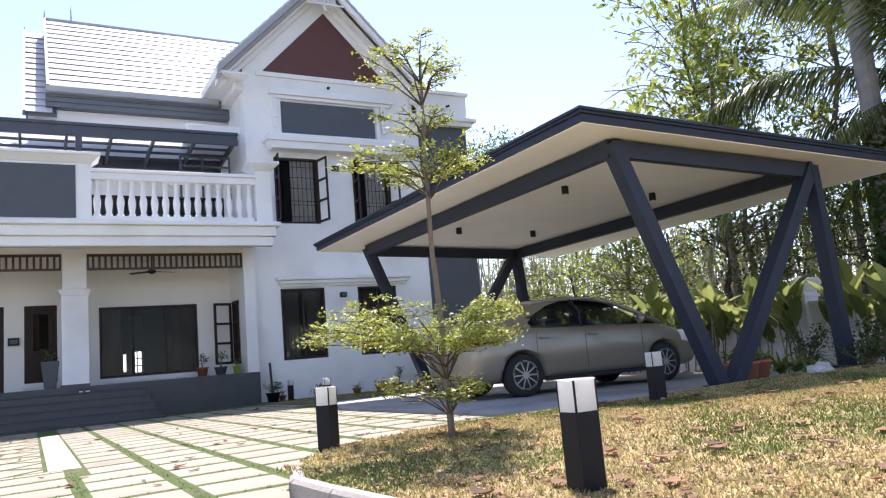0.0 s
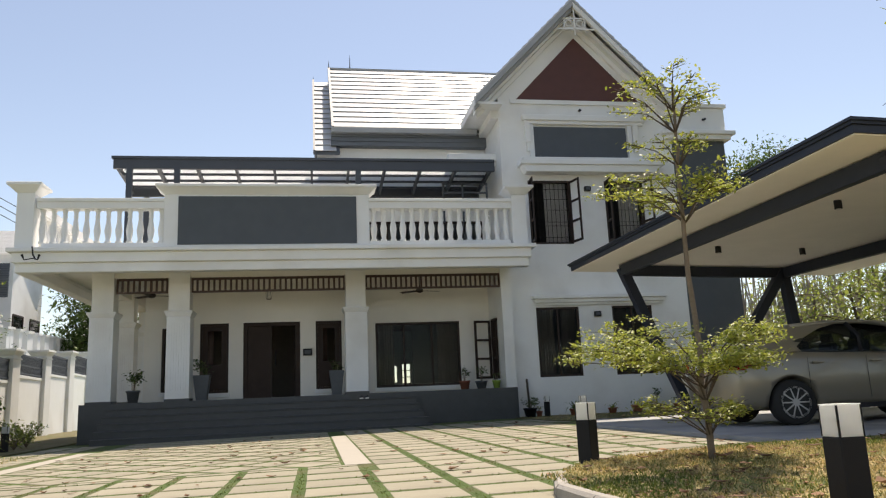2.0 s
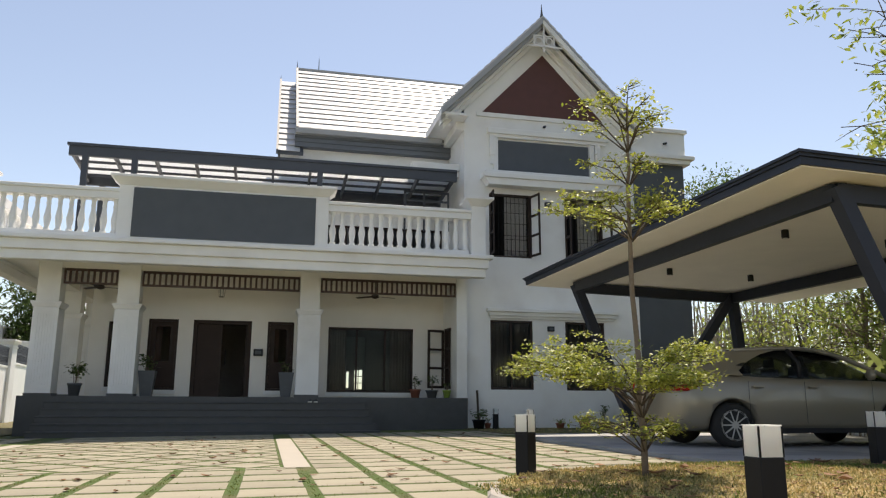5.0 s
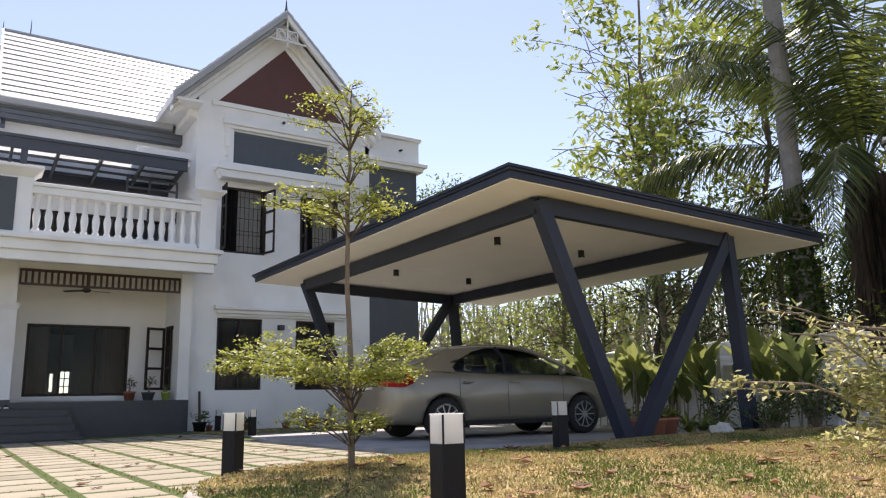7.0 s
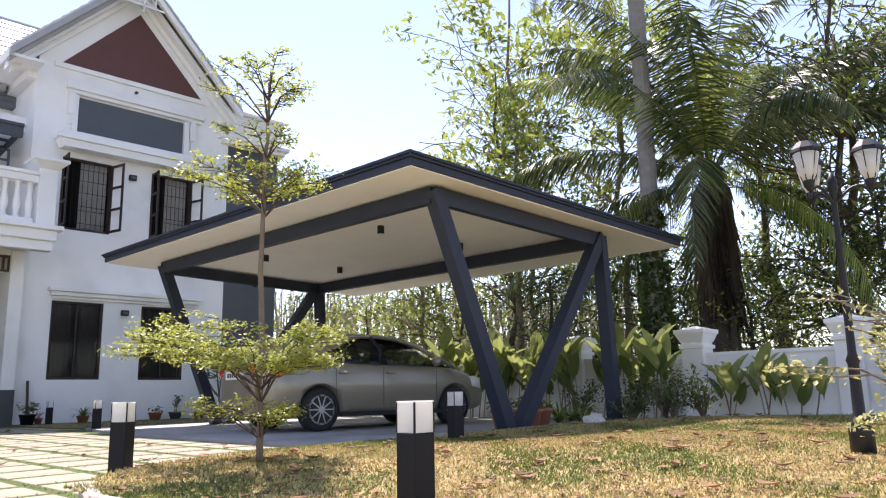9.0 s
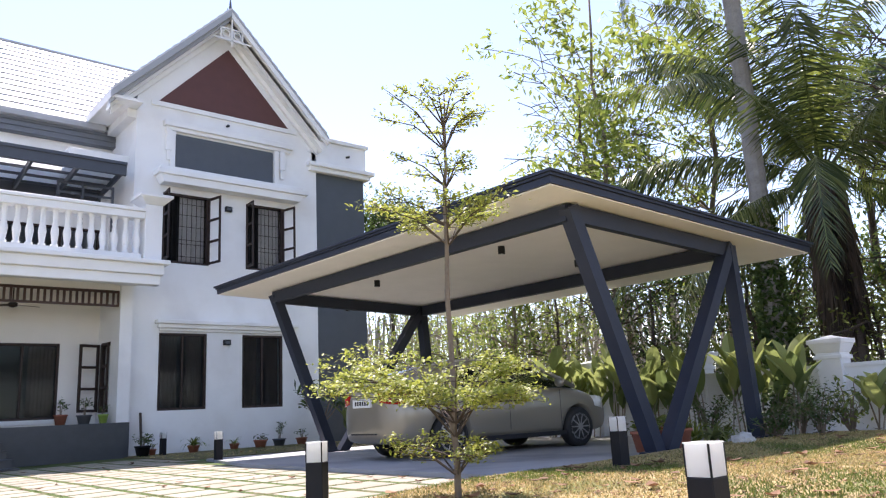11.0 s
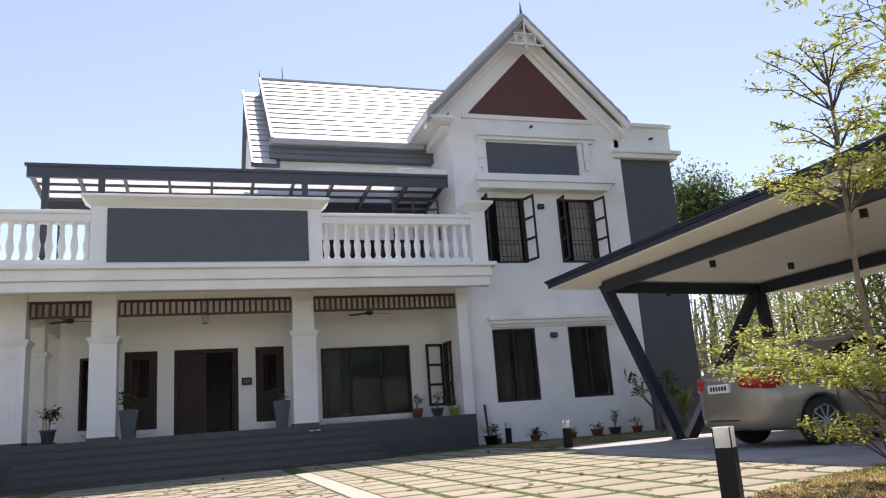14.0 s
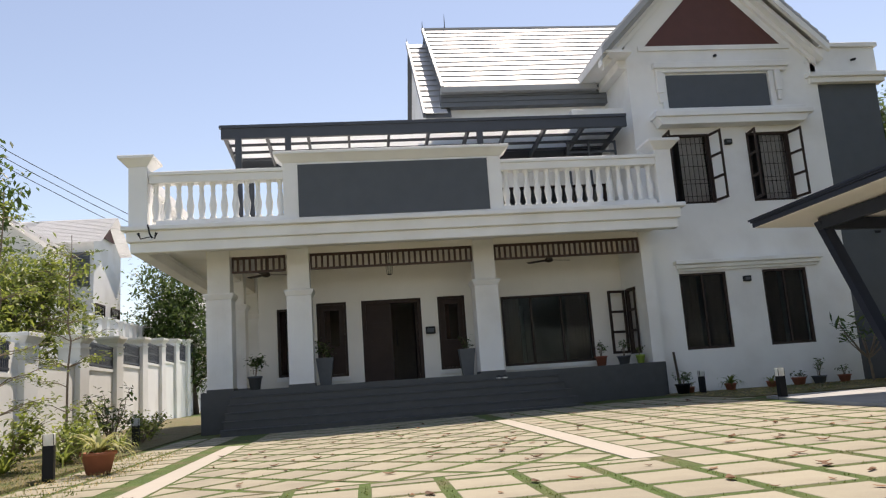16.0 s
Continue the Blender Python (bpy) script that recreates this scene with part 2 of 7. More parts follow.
def beam(bm, a, b, w, h):
    """A square bar from a to b, w wide across and h deep."""
    a, b = Vector(a), Vector(b)
    d = (b - a).normalized()
    u = d.cross(Vector((0, 0, 1)))
    u = u.normalized() if u.length > 1e-3 else Vector((1, 0, 0))
    v = u.cross(d)
    q = [bm.verts.new(p + u * w / 2 * s + v * h / 2 * t) for p in (a, b) for s, t in ((-1, -1), (1, -1), (1, 1), (-1, 1))]
    for f in ((0, 3, 2, 1), (4, 5, 6, 7), (0, 1, 5, 4), (1, 2, 6, 5), (2, 3, 7, 6), (3, 0, 4, 7)):
        bm.faces.new([q[k] for k in f])


def prism(bm, outline, y0, y1):
    """An upright (x, z) outline pushed from y0 to y1."""
    a = [bm.verts.new((x, y0, z)) for x, z in outline]
    b = [bm.verts.new((x, y1, z)) for x, z in outline]
    n = len(a)
    bm.faces.new(a)
    bm.faces.new(b[::-1])
    for k in range(n):
        bm.faces.new((a[k], b[k], b[(k + 1) % n], a[(k + 1) % n]))


def wall_with_holes(bm, x0, x1, z0, z1, y0, y1, holes=()):
    """A wall in the x-z plane, y0 to y1 thick, with holes (x0, x1, z0, z1) through it."""
    xs = sorted({x0, x1, *(h[0] for h in holes), *(h[1] for h in holes)})
    zs = sorted({z0, z1, *(h[2] for h in holes), *(h[3] for h in holes)})
    v = {(i, j, k): bm.verts.new((x, y, z)) for i, x in enumerate(xs) for j, z in enumerate(zs) for k, y in enumerate((y0, y1))}

    def solid(i, j):
        if not (0 <= i < len(xs) - 1 and 0 <= j < len(zs) - 1):
            return False
        cx, cz = (xs[i] + xs[i + 1]) / 2, (zs[j] + zs[j + 1]) / 2
        return not any(h[0] < cx < h[1] and h[2] < cz < h[3] for h in holes)

    for i in range(len(xs) - 1):
        for j in range(len(zs) - 1):
            if not solid(i, j):
                continue
            for k in (0, 1):
                bm.faces.new([v[p] for p in ((i, j, k), (i + 1, j, k), (i + 1, j + 1, k), (i, j + 1, k))])
            for (di, dj), (a, b) in (((-1, 0), ((i, j), (i, j + 1))), ((1, 0), ((i + 1, j), (i + 1, j + 1))), ((0, -1), ((i, j), (i + 1, j))), ((0, 1), ((i, j + 1), (i + 1, j + 1)))):
                if not solid(i + di, j + dj):
                    bm.faces.new([v[p] for p in ((*a, 0), (*b, 0), (*b, 1), (*a, 1))])
    bmesh.ops.delete(bm, geom=[p for p in v.values() if not p.link_faces], context="VERTS")


def mesh_of(bm, name, material, smooth=False, bevel=0.0):
    if bevel:
        bmesh.ops.bevel(bm, geom=bm.edges[:], offset=bevel, segments=1, affect="EDGES")
    bmesh.ops.recalc_face_normals(bm, faces=bm.faces[:])
    me = bpy.data.meshes.new(name)
    bm.to_mesh(me)
    bm.free()
    me.materials.append(material)
    if smooth:
        me.polygons.foreach_set("use_smooth", [True] * len(me.polygons))
    return me


def part(name, bm, material, parent=None, label="", smooth=False, bevel=0.0):
    ob = new(name, mesh_of(bm, name, material, smooth, bevel))
    if parent is not None:
        ob.parent = parent
    return tagged(ob, label)


def piece(name, me, parent, m):
    """One more object on a mesh that is already made."""
    ob = new(name, me)
    ob.parent = parent
    ob.matrix_basis = m
    return ob


def empty(name, m, label, category, group="", kind=""):
    ob = new(name)
    ob.matrix_basis = m
    return tagged(ob, label, category, group, kind)


def box_parts(name, boxes, material, parent, label="", bevel=0.0):
    """Each box a part of its own."""
    for b in boxes:
        bm = bmesh.new()
        box(bm, *b)
        part(name, bm, material, parent, label, bevel=bevel)


def quads(name, verts, faces, material, parent=None, label="", smooth=False):
    me = bpy.data.meshes.new(name)
    me.from_pydata(verts, [], faces)
    me.materials.append(material)
    ob = new(name, me)
    if parent is not None:
        ob.parent = parent
    return tagged(ob, label)


def leaves(centres, size, rng, aspect=0.5, droop=0.3, spread=0.35, up=1.0):
    """Pointed leaf blades, two triangles folded each, at the given centres."""
    c = np.asarray(centres, float)
    n = len(c)
    a = rng.uniform(0, 2 * np.pi, n)
    tilt = rng.normal(-droop, spread, n)
    s = size * rng.uniform(0.65, 1.25, n)
    d = np.stack([np.cos(a) * np.cos(tilt), np.sin(a) * np.cos(tilt), np.sin(tilt)], 1)
    side = np.stack([-np.sin(a), np.cos(a), rng.normal(0, 0.35, n)], 1)
    side /= np.linalg.norm(side, axis=1)[:, None]
    tip, base = c + d * (s * 0.5)[:, None], c - d * (s * 0.5)[:, None]
    mid = c + np.array([0, 0, 1]) * (s * 0.06)[:, None] * up
    l, r = mid + side * (s * aspect * 0.5)[:, None], mid - side * (s * aspect * 0.5)[:, None]
    v = np.stack([base, l, tip, r], 1).reshape(-1, 3)
    k = np.arange(n) * 4
    return v.tolist(), np.stack([k, k + 1, k + 2, k + 3], 1).tolist()


def gz(x):
    """The drive falls gently towards the side away from the carport."""
    return 0.012 * min(0.0, x - 4.5)


# ---- ground, drive and lawn ----
bm = bmesh.new()
box(bm, -600, 600, -600, 600, -0.9, -0.28)
tagged(part("ground", bm, M_EARTH), "bare brown earth reaching to the horizon", "ground", kind="structure")

bm = bmesh.new()
for xa, xb in ((-30, 4.5), (4.5, 11.5)):
    v = [bm.verts.new((x, y, gz(x) + 0.0095)) for x, y in ((xa, -30), (xb, -30), (xb, 45), (xa, 45))]
    bm.faces.new(v)
drive = tagged(part("drive", bm, M_GRASSJOINT), "turf bed between pale stone drive slabs", "ground", kind="structure")

PITCH = 0.61
slab_bm = bmesh.new()
h = PITCH / 2 - 0.049
box(slab_bm, -h, h, -h, h, -0.03, 0.012)
slab_me = mesh_of(slab_bm, "slab", M_PAVE, bevel=0.006)
X0, X1, Y0, Y1 = -4.05, 0.1, 7.25, 16.6


def corners(c, r, turn):
    return [(c[0] + r * math.cos(turn + k * math.pi / 2 + math.pi / 4), c[1] + r * math.sin(turn + k * math.pi / 2 + math.pi / 4)) for k in range(4)]


rng = np.random.default_rng(3)
far_bm = bmesh.new()
near, farther = [], []


def settled(x, y, turn):
    """A slab's seat on the gently falling drive."""
    fall = math.degrees(math.atan(0.012)) if x < 4.5 else 0.0
    return pose(x, y, gz(x) + rng.normal(0.0005, 0.0006), 0, -fall, 0) @ pose(0, 0, 0, rng.normal(0, 0.06), rng.normal(0, 0.06), turn + rng.normal(0, 0.4))


def lay(x, y, turn):
    if 3.4 < y < 9.2 and -5.6 < x < 5.2:
        near.append((x, y, turn))
        return
    farther.append((x, y, turn))
    m = settled(x, y, turn)
    v = [far_bm.verts.new(m @ Vector((sx * h, sy * h, z))) for z in (-0.03, 0.012) for sx, sy in ((-1, -1), (1, -1), (1, 1), (-1, 1))]
    for f in ((4, 5, 6, 7), (0, 1, 5, 4), (1, 2, 6, 5), (2, 3, 7, 6), (3, 0, 4, 7)):
        far_bm.faces.new([v[k] for k in f])


def trimmed(poly, axis, limit, sign):
    """Cuts an outline to the side of a line where sign * (value - limit) is positive."""
    out = []
    for p, q in zip(poly, poly[1:] + poly[:1]):
        dp, dq = sign * (p[axis] - limit), sign * (q[axis] - limit)
        if dp >= 0:
            out.append(p)
        if (dp >= 0) != (dq >= 0):
            u = dp / (dp - dq)
            out.append((p[0] + (q[0] - p[0]) * u, p[1] + (q[1] - p[1]) * u))
    return out


cut = []


def lay_cut(x, y, turn, lines):
    """A slab, whole or sawn along the edges of its field."""
    whole = corners((x, y), h * math.sqrt(2), radians(turn))
    poly = whole
    for axis, limit, sign in lines:
        poly = trimmed(poly, axis, limit, sign)
        if len(poly) < 3:
            return
    if poly == whole:
        lay(x, y, turn)
        return
    if abs(sum(p[0] * q[1] - q[0] * p[1] for p, q in zip(poly, poly[1:] + poly[:1]))) < 0.02:
        return
    cut.append(poly)


def on_lawn(x, y):
    return x > lawn_edge(y)


def lawn_edge(y):
    """The kerb line of the lawn: a rounded corner by the first lamp, then away along the carport."""
    if y > 5.25:
        return 99.0
    if y > 3.9:
        return 1.45 + (y - 3.9) ** 2 * 1.55
    return 1.28 + 0.03 * (3.9 - y) ** 2 if y > 1.0 else 1.53 - 0.25 * (1.0 - y)


for i in range(-10, 8):
    for j in range(-16, 29):
        x, y = 0.29 + (i + 0.5) * PITCH, -0.35 + (j + 0.5) * PITCH
        lines = ()
        if y > Y0 - PITCH:
            if X0 - 0.3 < x < X1 + 0.3:
                lines = ((1, Y0 - 0.07, -1),)
            else:
                lines = ((0, X1 + 0.33, 1),) if x > X1 else ((0, X0 - 0.33, -1),)
        if on_lawn(x - 0.35, y) or x > 4.3 and 4.7 < y < 14.0 or y > 16.8:
            continue
        lay_cut(x, y, 0, lines)
for i in range(-18, 19):
    for j in range(-18, 19):
        x = (X0 + X1) / 2 + (i - j) * PITCH * math.sqrt(0.5)
        y = (Y0 + Y1) / 2 + (i + j) * PITCH * math.sqrt(0.5)
        lay_cut(x, y, 45, ((0, X0 + 0.02, 1), (0, X1 - 0.02, -1), (1, Y0, 1), (1, Y1, -1)))
for poly in cut:
    mx, my = sum(p[0] for p in poly) / len(poly), sum(p[1] for p in poly) / len(poly)
    dest = bmesh.new() if 3.4 < my < 9.2 else far_bm
    low = [dest.verts.new((x, y, gz(x) - 0.03)) for x, y in poly]
    high = [dest.verts.new((x, y, gz(x) + 0.012)) for x, y in poly]
    dest.faces.new(high)
    for k in range(len(poly)):
        dest.faces.new((low[k], low[(k + 1) % len(poly)], high[(k + 1) % len(poly)], high[k]))
    if dest is not far_bm:
        part("slab", dest, M_PAVE, drive)
tagged(part("slab", far_bm, M_PAVE_FAR, drive), kind="stuff")
for side, xs in enumerate((X0 - 0.16, X1 + 0.16)):
    bm = bmesh.new()
    box(bm, xs - 0.14, xs + 0.14, Y0 - 0.1, 13.6 if side == 0 else 14.2, gz(xs) - 0.03, gz(xs) + 0.014)
    part("cement_strip", bm, M_STRIP, drive, "smooth pale cement strip")

# carport floor
bm = bmesh.new()
top = [(4.5, 5.25), (4.9, 4.95), (6.2, 4.72), (11.4, 4.8), (11.4, 13.6), (5.0, 13.75), (4.46, 11.0)]
a = [bm.verts.new((x, y, -0.1)) for x, y in top]
b = [bm.verts.new((x, y, 0.055)) for x, y in top]
bm.faces.new(b)
for k in range(len(a)):
    bm.faces.new((a[k], a[(k + 1) % len(a)], b[(k + 1) % len(a)], b[k]))
tagged(part("carport_floor", bm, M_CONC), "grey concrete parking slab under the carport", "floor", kind="structure")


# lawn: a gently swelling sheet held by a kerb
def lawn_z(x, y):
    return 0.075 + 0.05 * min(1.0, max(0.0, (x - 1.4) / 3)) + 0.02 * math.sin(x * 0.9 + 1.3 * y)


bm = bmesh.new()
cols, rows_n = 60, 70
grid = []
for j in range(rows_n + 1):
    y = -12 + (5.2 + 12) * j / rows_n
    e = lawn_edge(y) + 0.05
    y_cap = y
    row = []
    for i in range(cols + 1):
        x = e + (11.43 - e) * (i / cols) ** 1.5
        row.append(bm.verts.new((x, y_cap, lawn_z(x, y_cap))))
    grid.append(row)
for j in range(rows_n):
    for i in range(cols):
        bm.faces.new((grid[j][i], grid[j][i + 1], grid[j + 1][i + 1], grid[j + 1][i]))
lawn = tagged(part("lawn", bm, M_SOIL, smooth=True), "dry yellow-green lawn with bare patches", "lawn", kind="structure")

kerb = empty("kerb", pose(0, 0, 0), "weathered rounded concrete kerb round the lawn", "kerb", kind="structure")
ys = [-11.5 + 0.55 * k for k in range(31)]
line = [(lawn_edge(y), y) for y in ys if y < 5.2] + [(4.35, 5.12)]
for (xa, ya), (xb, yb) in zip(line, line[1:]):
    bm = bmesh.new()
    d = Vector((xb - xa, yb - ya, 0))
    n = Vector((-d.y, d.x, 0)).normalized()
    prof = [(-0.05, -0.1), (-0.05, 0.05), (-0.03, 0.075), (0.03, 0.075), (0.05, 0.055), (0.05, -0.1)]
    s = 0.006 / d.length
    ra = [bm.verts.new(Vector((xa, ya, 0)) + d * s + n * u + Vector((0, 0, z))) for u, z in prof]
    rb = [bm.verts.new(Vector((xb, yb, 0)) - d * s + n * u + Vector((0, 0, z + 0.002))) for u, z in prof]
    for k in range(6):
        bm.faces.new((ra[k], ra[(k + 1) % 6], rb[(k + 1) % 6], rb[k]))
    bm.faces.new(ra[::-1]), bm.faces.new(rb)
    part("kerb_stone", bm, M_KERB, kerb)

# strip of ground along the wing
bm = bmesh.new()
box(bm, 4.9, 11.4, 14.6, 18.4, -0.06, 0.03)
tagged(part("bed", bm, M_BED), "strip of thin turf along the house wall", "ground", kind="structure")
bm = bmesh.new()
box(bm, -9.6, -5.86, 3, 13.2, -0.26, -0.075)
box(bm, -10.4, -5.9, 13.2, 34, -0.26, -0.09)
tagged(part("bed_side", bm, M_BED), "planted strip of dry turf beside the drive", "ground", kind="structure")

# ---- the house ----
house = empty("house", pose(0, 0, 0), "white two-storey house with gables, balcony and grey panels", "house")
WY = 18.4      # face of the gabled wing
VY = 18.15     # front of the veranda columns
BY = 19.74     # back wall of the veranda
FL = 0.80      # veranda floor
SB, ST = 3.76, 4.33
CB = 4.06       # soffit   # balcony slab
BF = 16.72     # balcony face

LOW = [(5.72, 6.93, 1.03, 2.89), (7.88, 9.05, 1.02, 2.89)]
UPW = [(5.72, 6.95, 4.64, 6.46), (7.96, 9.1, 4.64, 6.46)]
AX, AZ = 7.25, 11.8        # gable apex
EX, EZ = 2.98, 3.05        # half span and rise


def gable_z(x):
    return AZ - EZ / EX * abs(x - AX)


bm = bmesh.new()
wall_with_holes(bm, 5.0, 10.15, -0.2, 8.55, WY, WY + 0.25, LOW + UPW)
prism(bm, [(5.0, 8.55), (10.15, 8.55), (AX + 2.7, gable_z(AX + 2.7) - 0.25), (AX, AZ - 0.25), (AX - 2.25, gable_z(AX - 2.25) - 0.25)], WY, WY + 0.25)
box(bm, 9.86, 10.28, WY - 0.02, WY + 0.6, 8.3, 8.72)
part("wall", bm, M_WHITE, house, "white painted gable wall")
bm = bmesh.new()
wall_with_holes(bm, 18.65, 30, -0.2, 8.6, 5.0, 5.22, [(18.78, 19.62, 1.05, 2.7)])
for v in bm.verts:
    v.co = (v.co.y, v.co.x, v.co.z)
part("wall", bm, M_WHITE, house)
box_parts("wall", ((9.9, 10.15, 18.65, 30, -0.2, 8.6), (5.22, 9.9, 29.75, 30, -0.2, 8.6)), M_WHITE, house)
# grey tower at the end of the wing, with its parapet
bm = bmesh.new()
box(bm, 10.15, 11.85, WY + 0.06, 30, -0.2, 7.72)
part("tower", bm, M_GREY, house, "slate-grey clad end bay")
bm = bmesh.new()
box(bm, 9.9, 12.0, WY - 0.12, 30.1, 7.72, 7.86)
box(bm, 9.82, 12.12, WY - 0.2, 30.2, 7.86, 7.98)
box(bm, 10.0, 11.92, WY + 0.0, 30, 7.98, 8.72)
box(bm, 9.95, 11.98, WY - 0.08, 30.06, 8.72, 8.84)
part("parapet", bm, M_WHITE, house, "white parapet with a moulded cornice", bevel=0.012)
# floors inside
bm = bmesh.new()
box(bm, 5.22, 9.9, 18.65, 29.75, 3.7, 4.0)
box(bm, -4.3, 5.0, 20.0, 29.75, 3.77, 4.3)
box(bm, -4.3, 9.9, 20.0, 29.75, 0.4, FL - 0.01)
part("floor_slab", bm, M_ROOM, house)
bm = bmesh.new()
box(bm, 5.25, 9.88, 22.4, 22.5, FL, 3.7)
box(bm, 5.25, 9.88, 22.4, 22.5, 4.0, 8.4)
wall_with_holes(bm, -4.4, 4.98, FL, 3.76, 24.5, 24.6, [(2.4, 3.1, FL, 2.9)])
box(bm, 0.2, 4.98, 24.0, 24.1, 4.3, 8.2)
box(bm, 0.2, 4.98, 20.5, 24.0, 7.5, 7.6)
part("inner_wall", bm, M_ROOM, house)
bm = bmesh.new()
wall_with_holes(bm, -4.7, 5.0, FL - 0.3, 8.0, 29.75, 30.0, [(3.0, 3.12, 1.3, 1.95), (3.3, 3.68, 1.22, 2.05)])
part("wall", bm, M_WHITE, house, "white back wall")
bm = bmesh.new()
for x in (3.3, 3.475, 3.65):
    box(bm, x, x + 0.03, 29.8, 29.84, 1.22, 2.05)
for z in (1.22, 1.48, 1.75, 2.02):
    box(bm, 3.33, 3.65, 29.805, 29.835, z, z + 0.03)
part("window", bm, M_WOOD, house, "dark window bars at the back of the house")

# gable roof of the wing
gable = empty("gable_roof", pose(0, 0, 0), "", "")
gable.parent = house
for s in (-1, 1):
    for k in range(15):
        u0, u1 = k / 15, (k + 1) / 15
        x0, x1 = AX + s * EX * u0, AX + s * EX * u1
        z0, z1 = AZ - EZ * u0, AZ - EZ * u1
        bm = bmesh.new()
        v = [bm.verts.new(p) for p in ((x0, 17.85, z0), (x1, 17.85, z1 + 0.035), (x1, 30.3, z1 + 0.035), (x0, 30.3, z0), (x0, 17.85, z0 - 0.06), (x1, 17.85, z1 - 0.05), (x1, 30.3, z1 - 0.05), (x0, 30.3, z0 - 0.06))]
        for f in ((0, 1, 2, 3), (7, 6, 5, 4), (0, 4, 5, 1), (1, 5, 6, 2), (2, 6, 7, 3)):
            bm.faces.new([v[q] for q in f])
        part("roof_course", bm, M_TILE, gable)
for s, bands in ((-1, ((17.83, 17.95, 0.05, 0.24, M_VERGE), (17.95, 18.1, 0.24, 0.36, M_VERGE))), (1, ((17.83, 17.95, 0.05, 0.12, M_VERGE), (17.84, 17.96, 0.12, 0.3, M_WHITE)))):
    for y0, y1, lo, hi, m in bands:
        bm = bmesh.new()
        prism(bm, [(AX, AZ - lo), (AX + s * (EX + 0.04), AZ - lo - EZ * (EX + 0.04) / EX), (AX + s * (EX + 0.04), AZ - hi - EZ * (EX + 0.04) / EX), (AX, AZ - hi)], y0, y1)
        part("bargeboard", bm, m, house, "moulded bargeboard")
bm = bmesh.new()
for s in (-1, 1):
    prism(bm, [(AX, AZ - 0.3), (AX + s * EX, AZ - 0.3 - EZ), (AX + s * EX, AZ - 0.46 - EZ), (AX, AZ - 0.46)], 18.1, WY)
    prism(bm, [(AX, AZ - 0.46), (AX + s * EX * 0.97, AZ - 0.46 - EZ * 0.97), (AX + s * EX * 0.97, AZ - 0.62 - EZ * 0.97), (AX, AZ - 0.62)], 18.3, WY)
box(bm, 4.3, 5.0, 17.9, 24, 8.5, 8.57)
box(bm, 4.24, 4.32, 17.9, 24, 8.5, 8.7)
box(bm, 4.78, 5.0, 18.42, 24, 8.28, 8.5)
part("eave_moulding", bm, M_WHITE, house, "white stepped moulding under the eaves")
# maroon triangle with a white edge
bm = bmesh.new()
prism(bm, [(5.53, 8.85), (9.24, 8.85), (7.39, 10.8)], WY - 0.03, WY)
part("gable_panel", bm, M_MAROON, house, "maroon triangular gable panel")
bm = bmesh.new()
box(bm, 5.35, 9.5, WY - 0.06, WY, 8.72, 8.84)
part("ledge", bm, M_WHITE, house)
# fretwork under the apex
bm = bmesh.new()
for cx in (7.12, 7.44):
    for k in range(12):
        a0, a1 = k * math.pi / 6, (k + 1) * math.pi / 6
        beam(bm, (cx + 0.1 * math.cos(a0), 17.9, 11.02 + 0.1 * math.sin(a0)), (cx + 0.1 * math.cos(a1), 17.9, 11.02 + 0.1 * math.sin(a1)), 0.03, 0.03)
    for sx, sz in ((-1, -1), (1, 1)):
        beam(bm, (cx + sx * 0.15, 17.9, 10.86), (cx + sx * 0.15, 17.9, 11.18), 0.035, 0.035)
        beam(bm, (cx - 0.15, 17.9, 11.02 + sz * 0.15), (cx + 0.15, 17.9, 11.02 + sz * 0.15), 0.035, 0.035)
beam(bm, (6.75, 17.9, 10.84), (7.85, 17.9, 10.84), 0.04, 0.04)
beam(bm, (7.28, 17.9, 10.65), (7.28, 17.9, 11.6), 0.04, 0.04)
part("gable_fretwork", bm, M_WHITE, house, "white pierced gable ornament")
bm = bmesh.new()
lathe(bm, AX, 17.95, [(0.05, AZ), (0.035, AZ + 0.1), (0.015, AZ + 0.3), (0.004, AZ + 0.42)], 8)
part("finial", bm, M_TRIM, house, "thin metal finial")
bm = bmesh.new()
lathe(bm, AX + 0.12, 18.4, [(0.02, AZ - 0.1), (0.012, AZ + 0.24), (0.004, AZ + 0.3)], 6)
part("finial", bm, M_TRIM, house, "thin metal finial")

# grey panel with white surround
bm = bmesh.new()
box(bm, 6.0, 8.75, WY - 0.03, WY, 7.13, 8.04)
part("facade_panel", bm, M_GREY, house, "flat slate-grey facade panel")
bm = bmesh.new()
box(bm, 5.66, 9.34, WY - 0.16, WY, 8.2, 8.36)
box(bm, 5.72, 9.28, WY - 0.1, WY, 8.1, 8.2)
box(bm, 5.84, 5.98, WY - 0.07, WY, 7.08, 8.1)
box(bm, 8.78, 8.92, WY - 0.07, WY, 7.08, 8.1)
for x in (5.78, 9.0):
    box(bm, x - 0.06, x + 0.1, WY - 0.12, WY, 7.55, 8.1)
    box(bm, x - 0.03, x + 0.07, WY - 0.09, WY, 7.3, 7.55)
part("panel_surround", bm, M_WHITE, house, "white moulded surround with small corbels", bevel=0.012)
bm = bmesh.new()
prism(bm, [(5.55, 6.95), (9.55, 6.95), (9.55, 7.06), (5.55, 7.06)], WY - 0.3, WY)
prism(bm, [(5.45, 6.82), (9.66, 6.82), (9.66, 6.95), (5.45, 6.95)], WY - 0.42, WY)
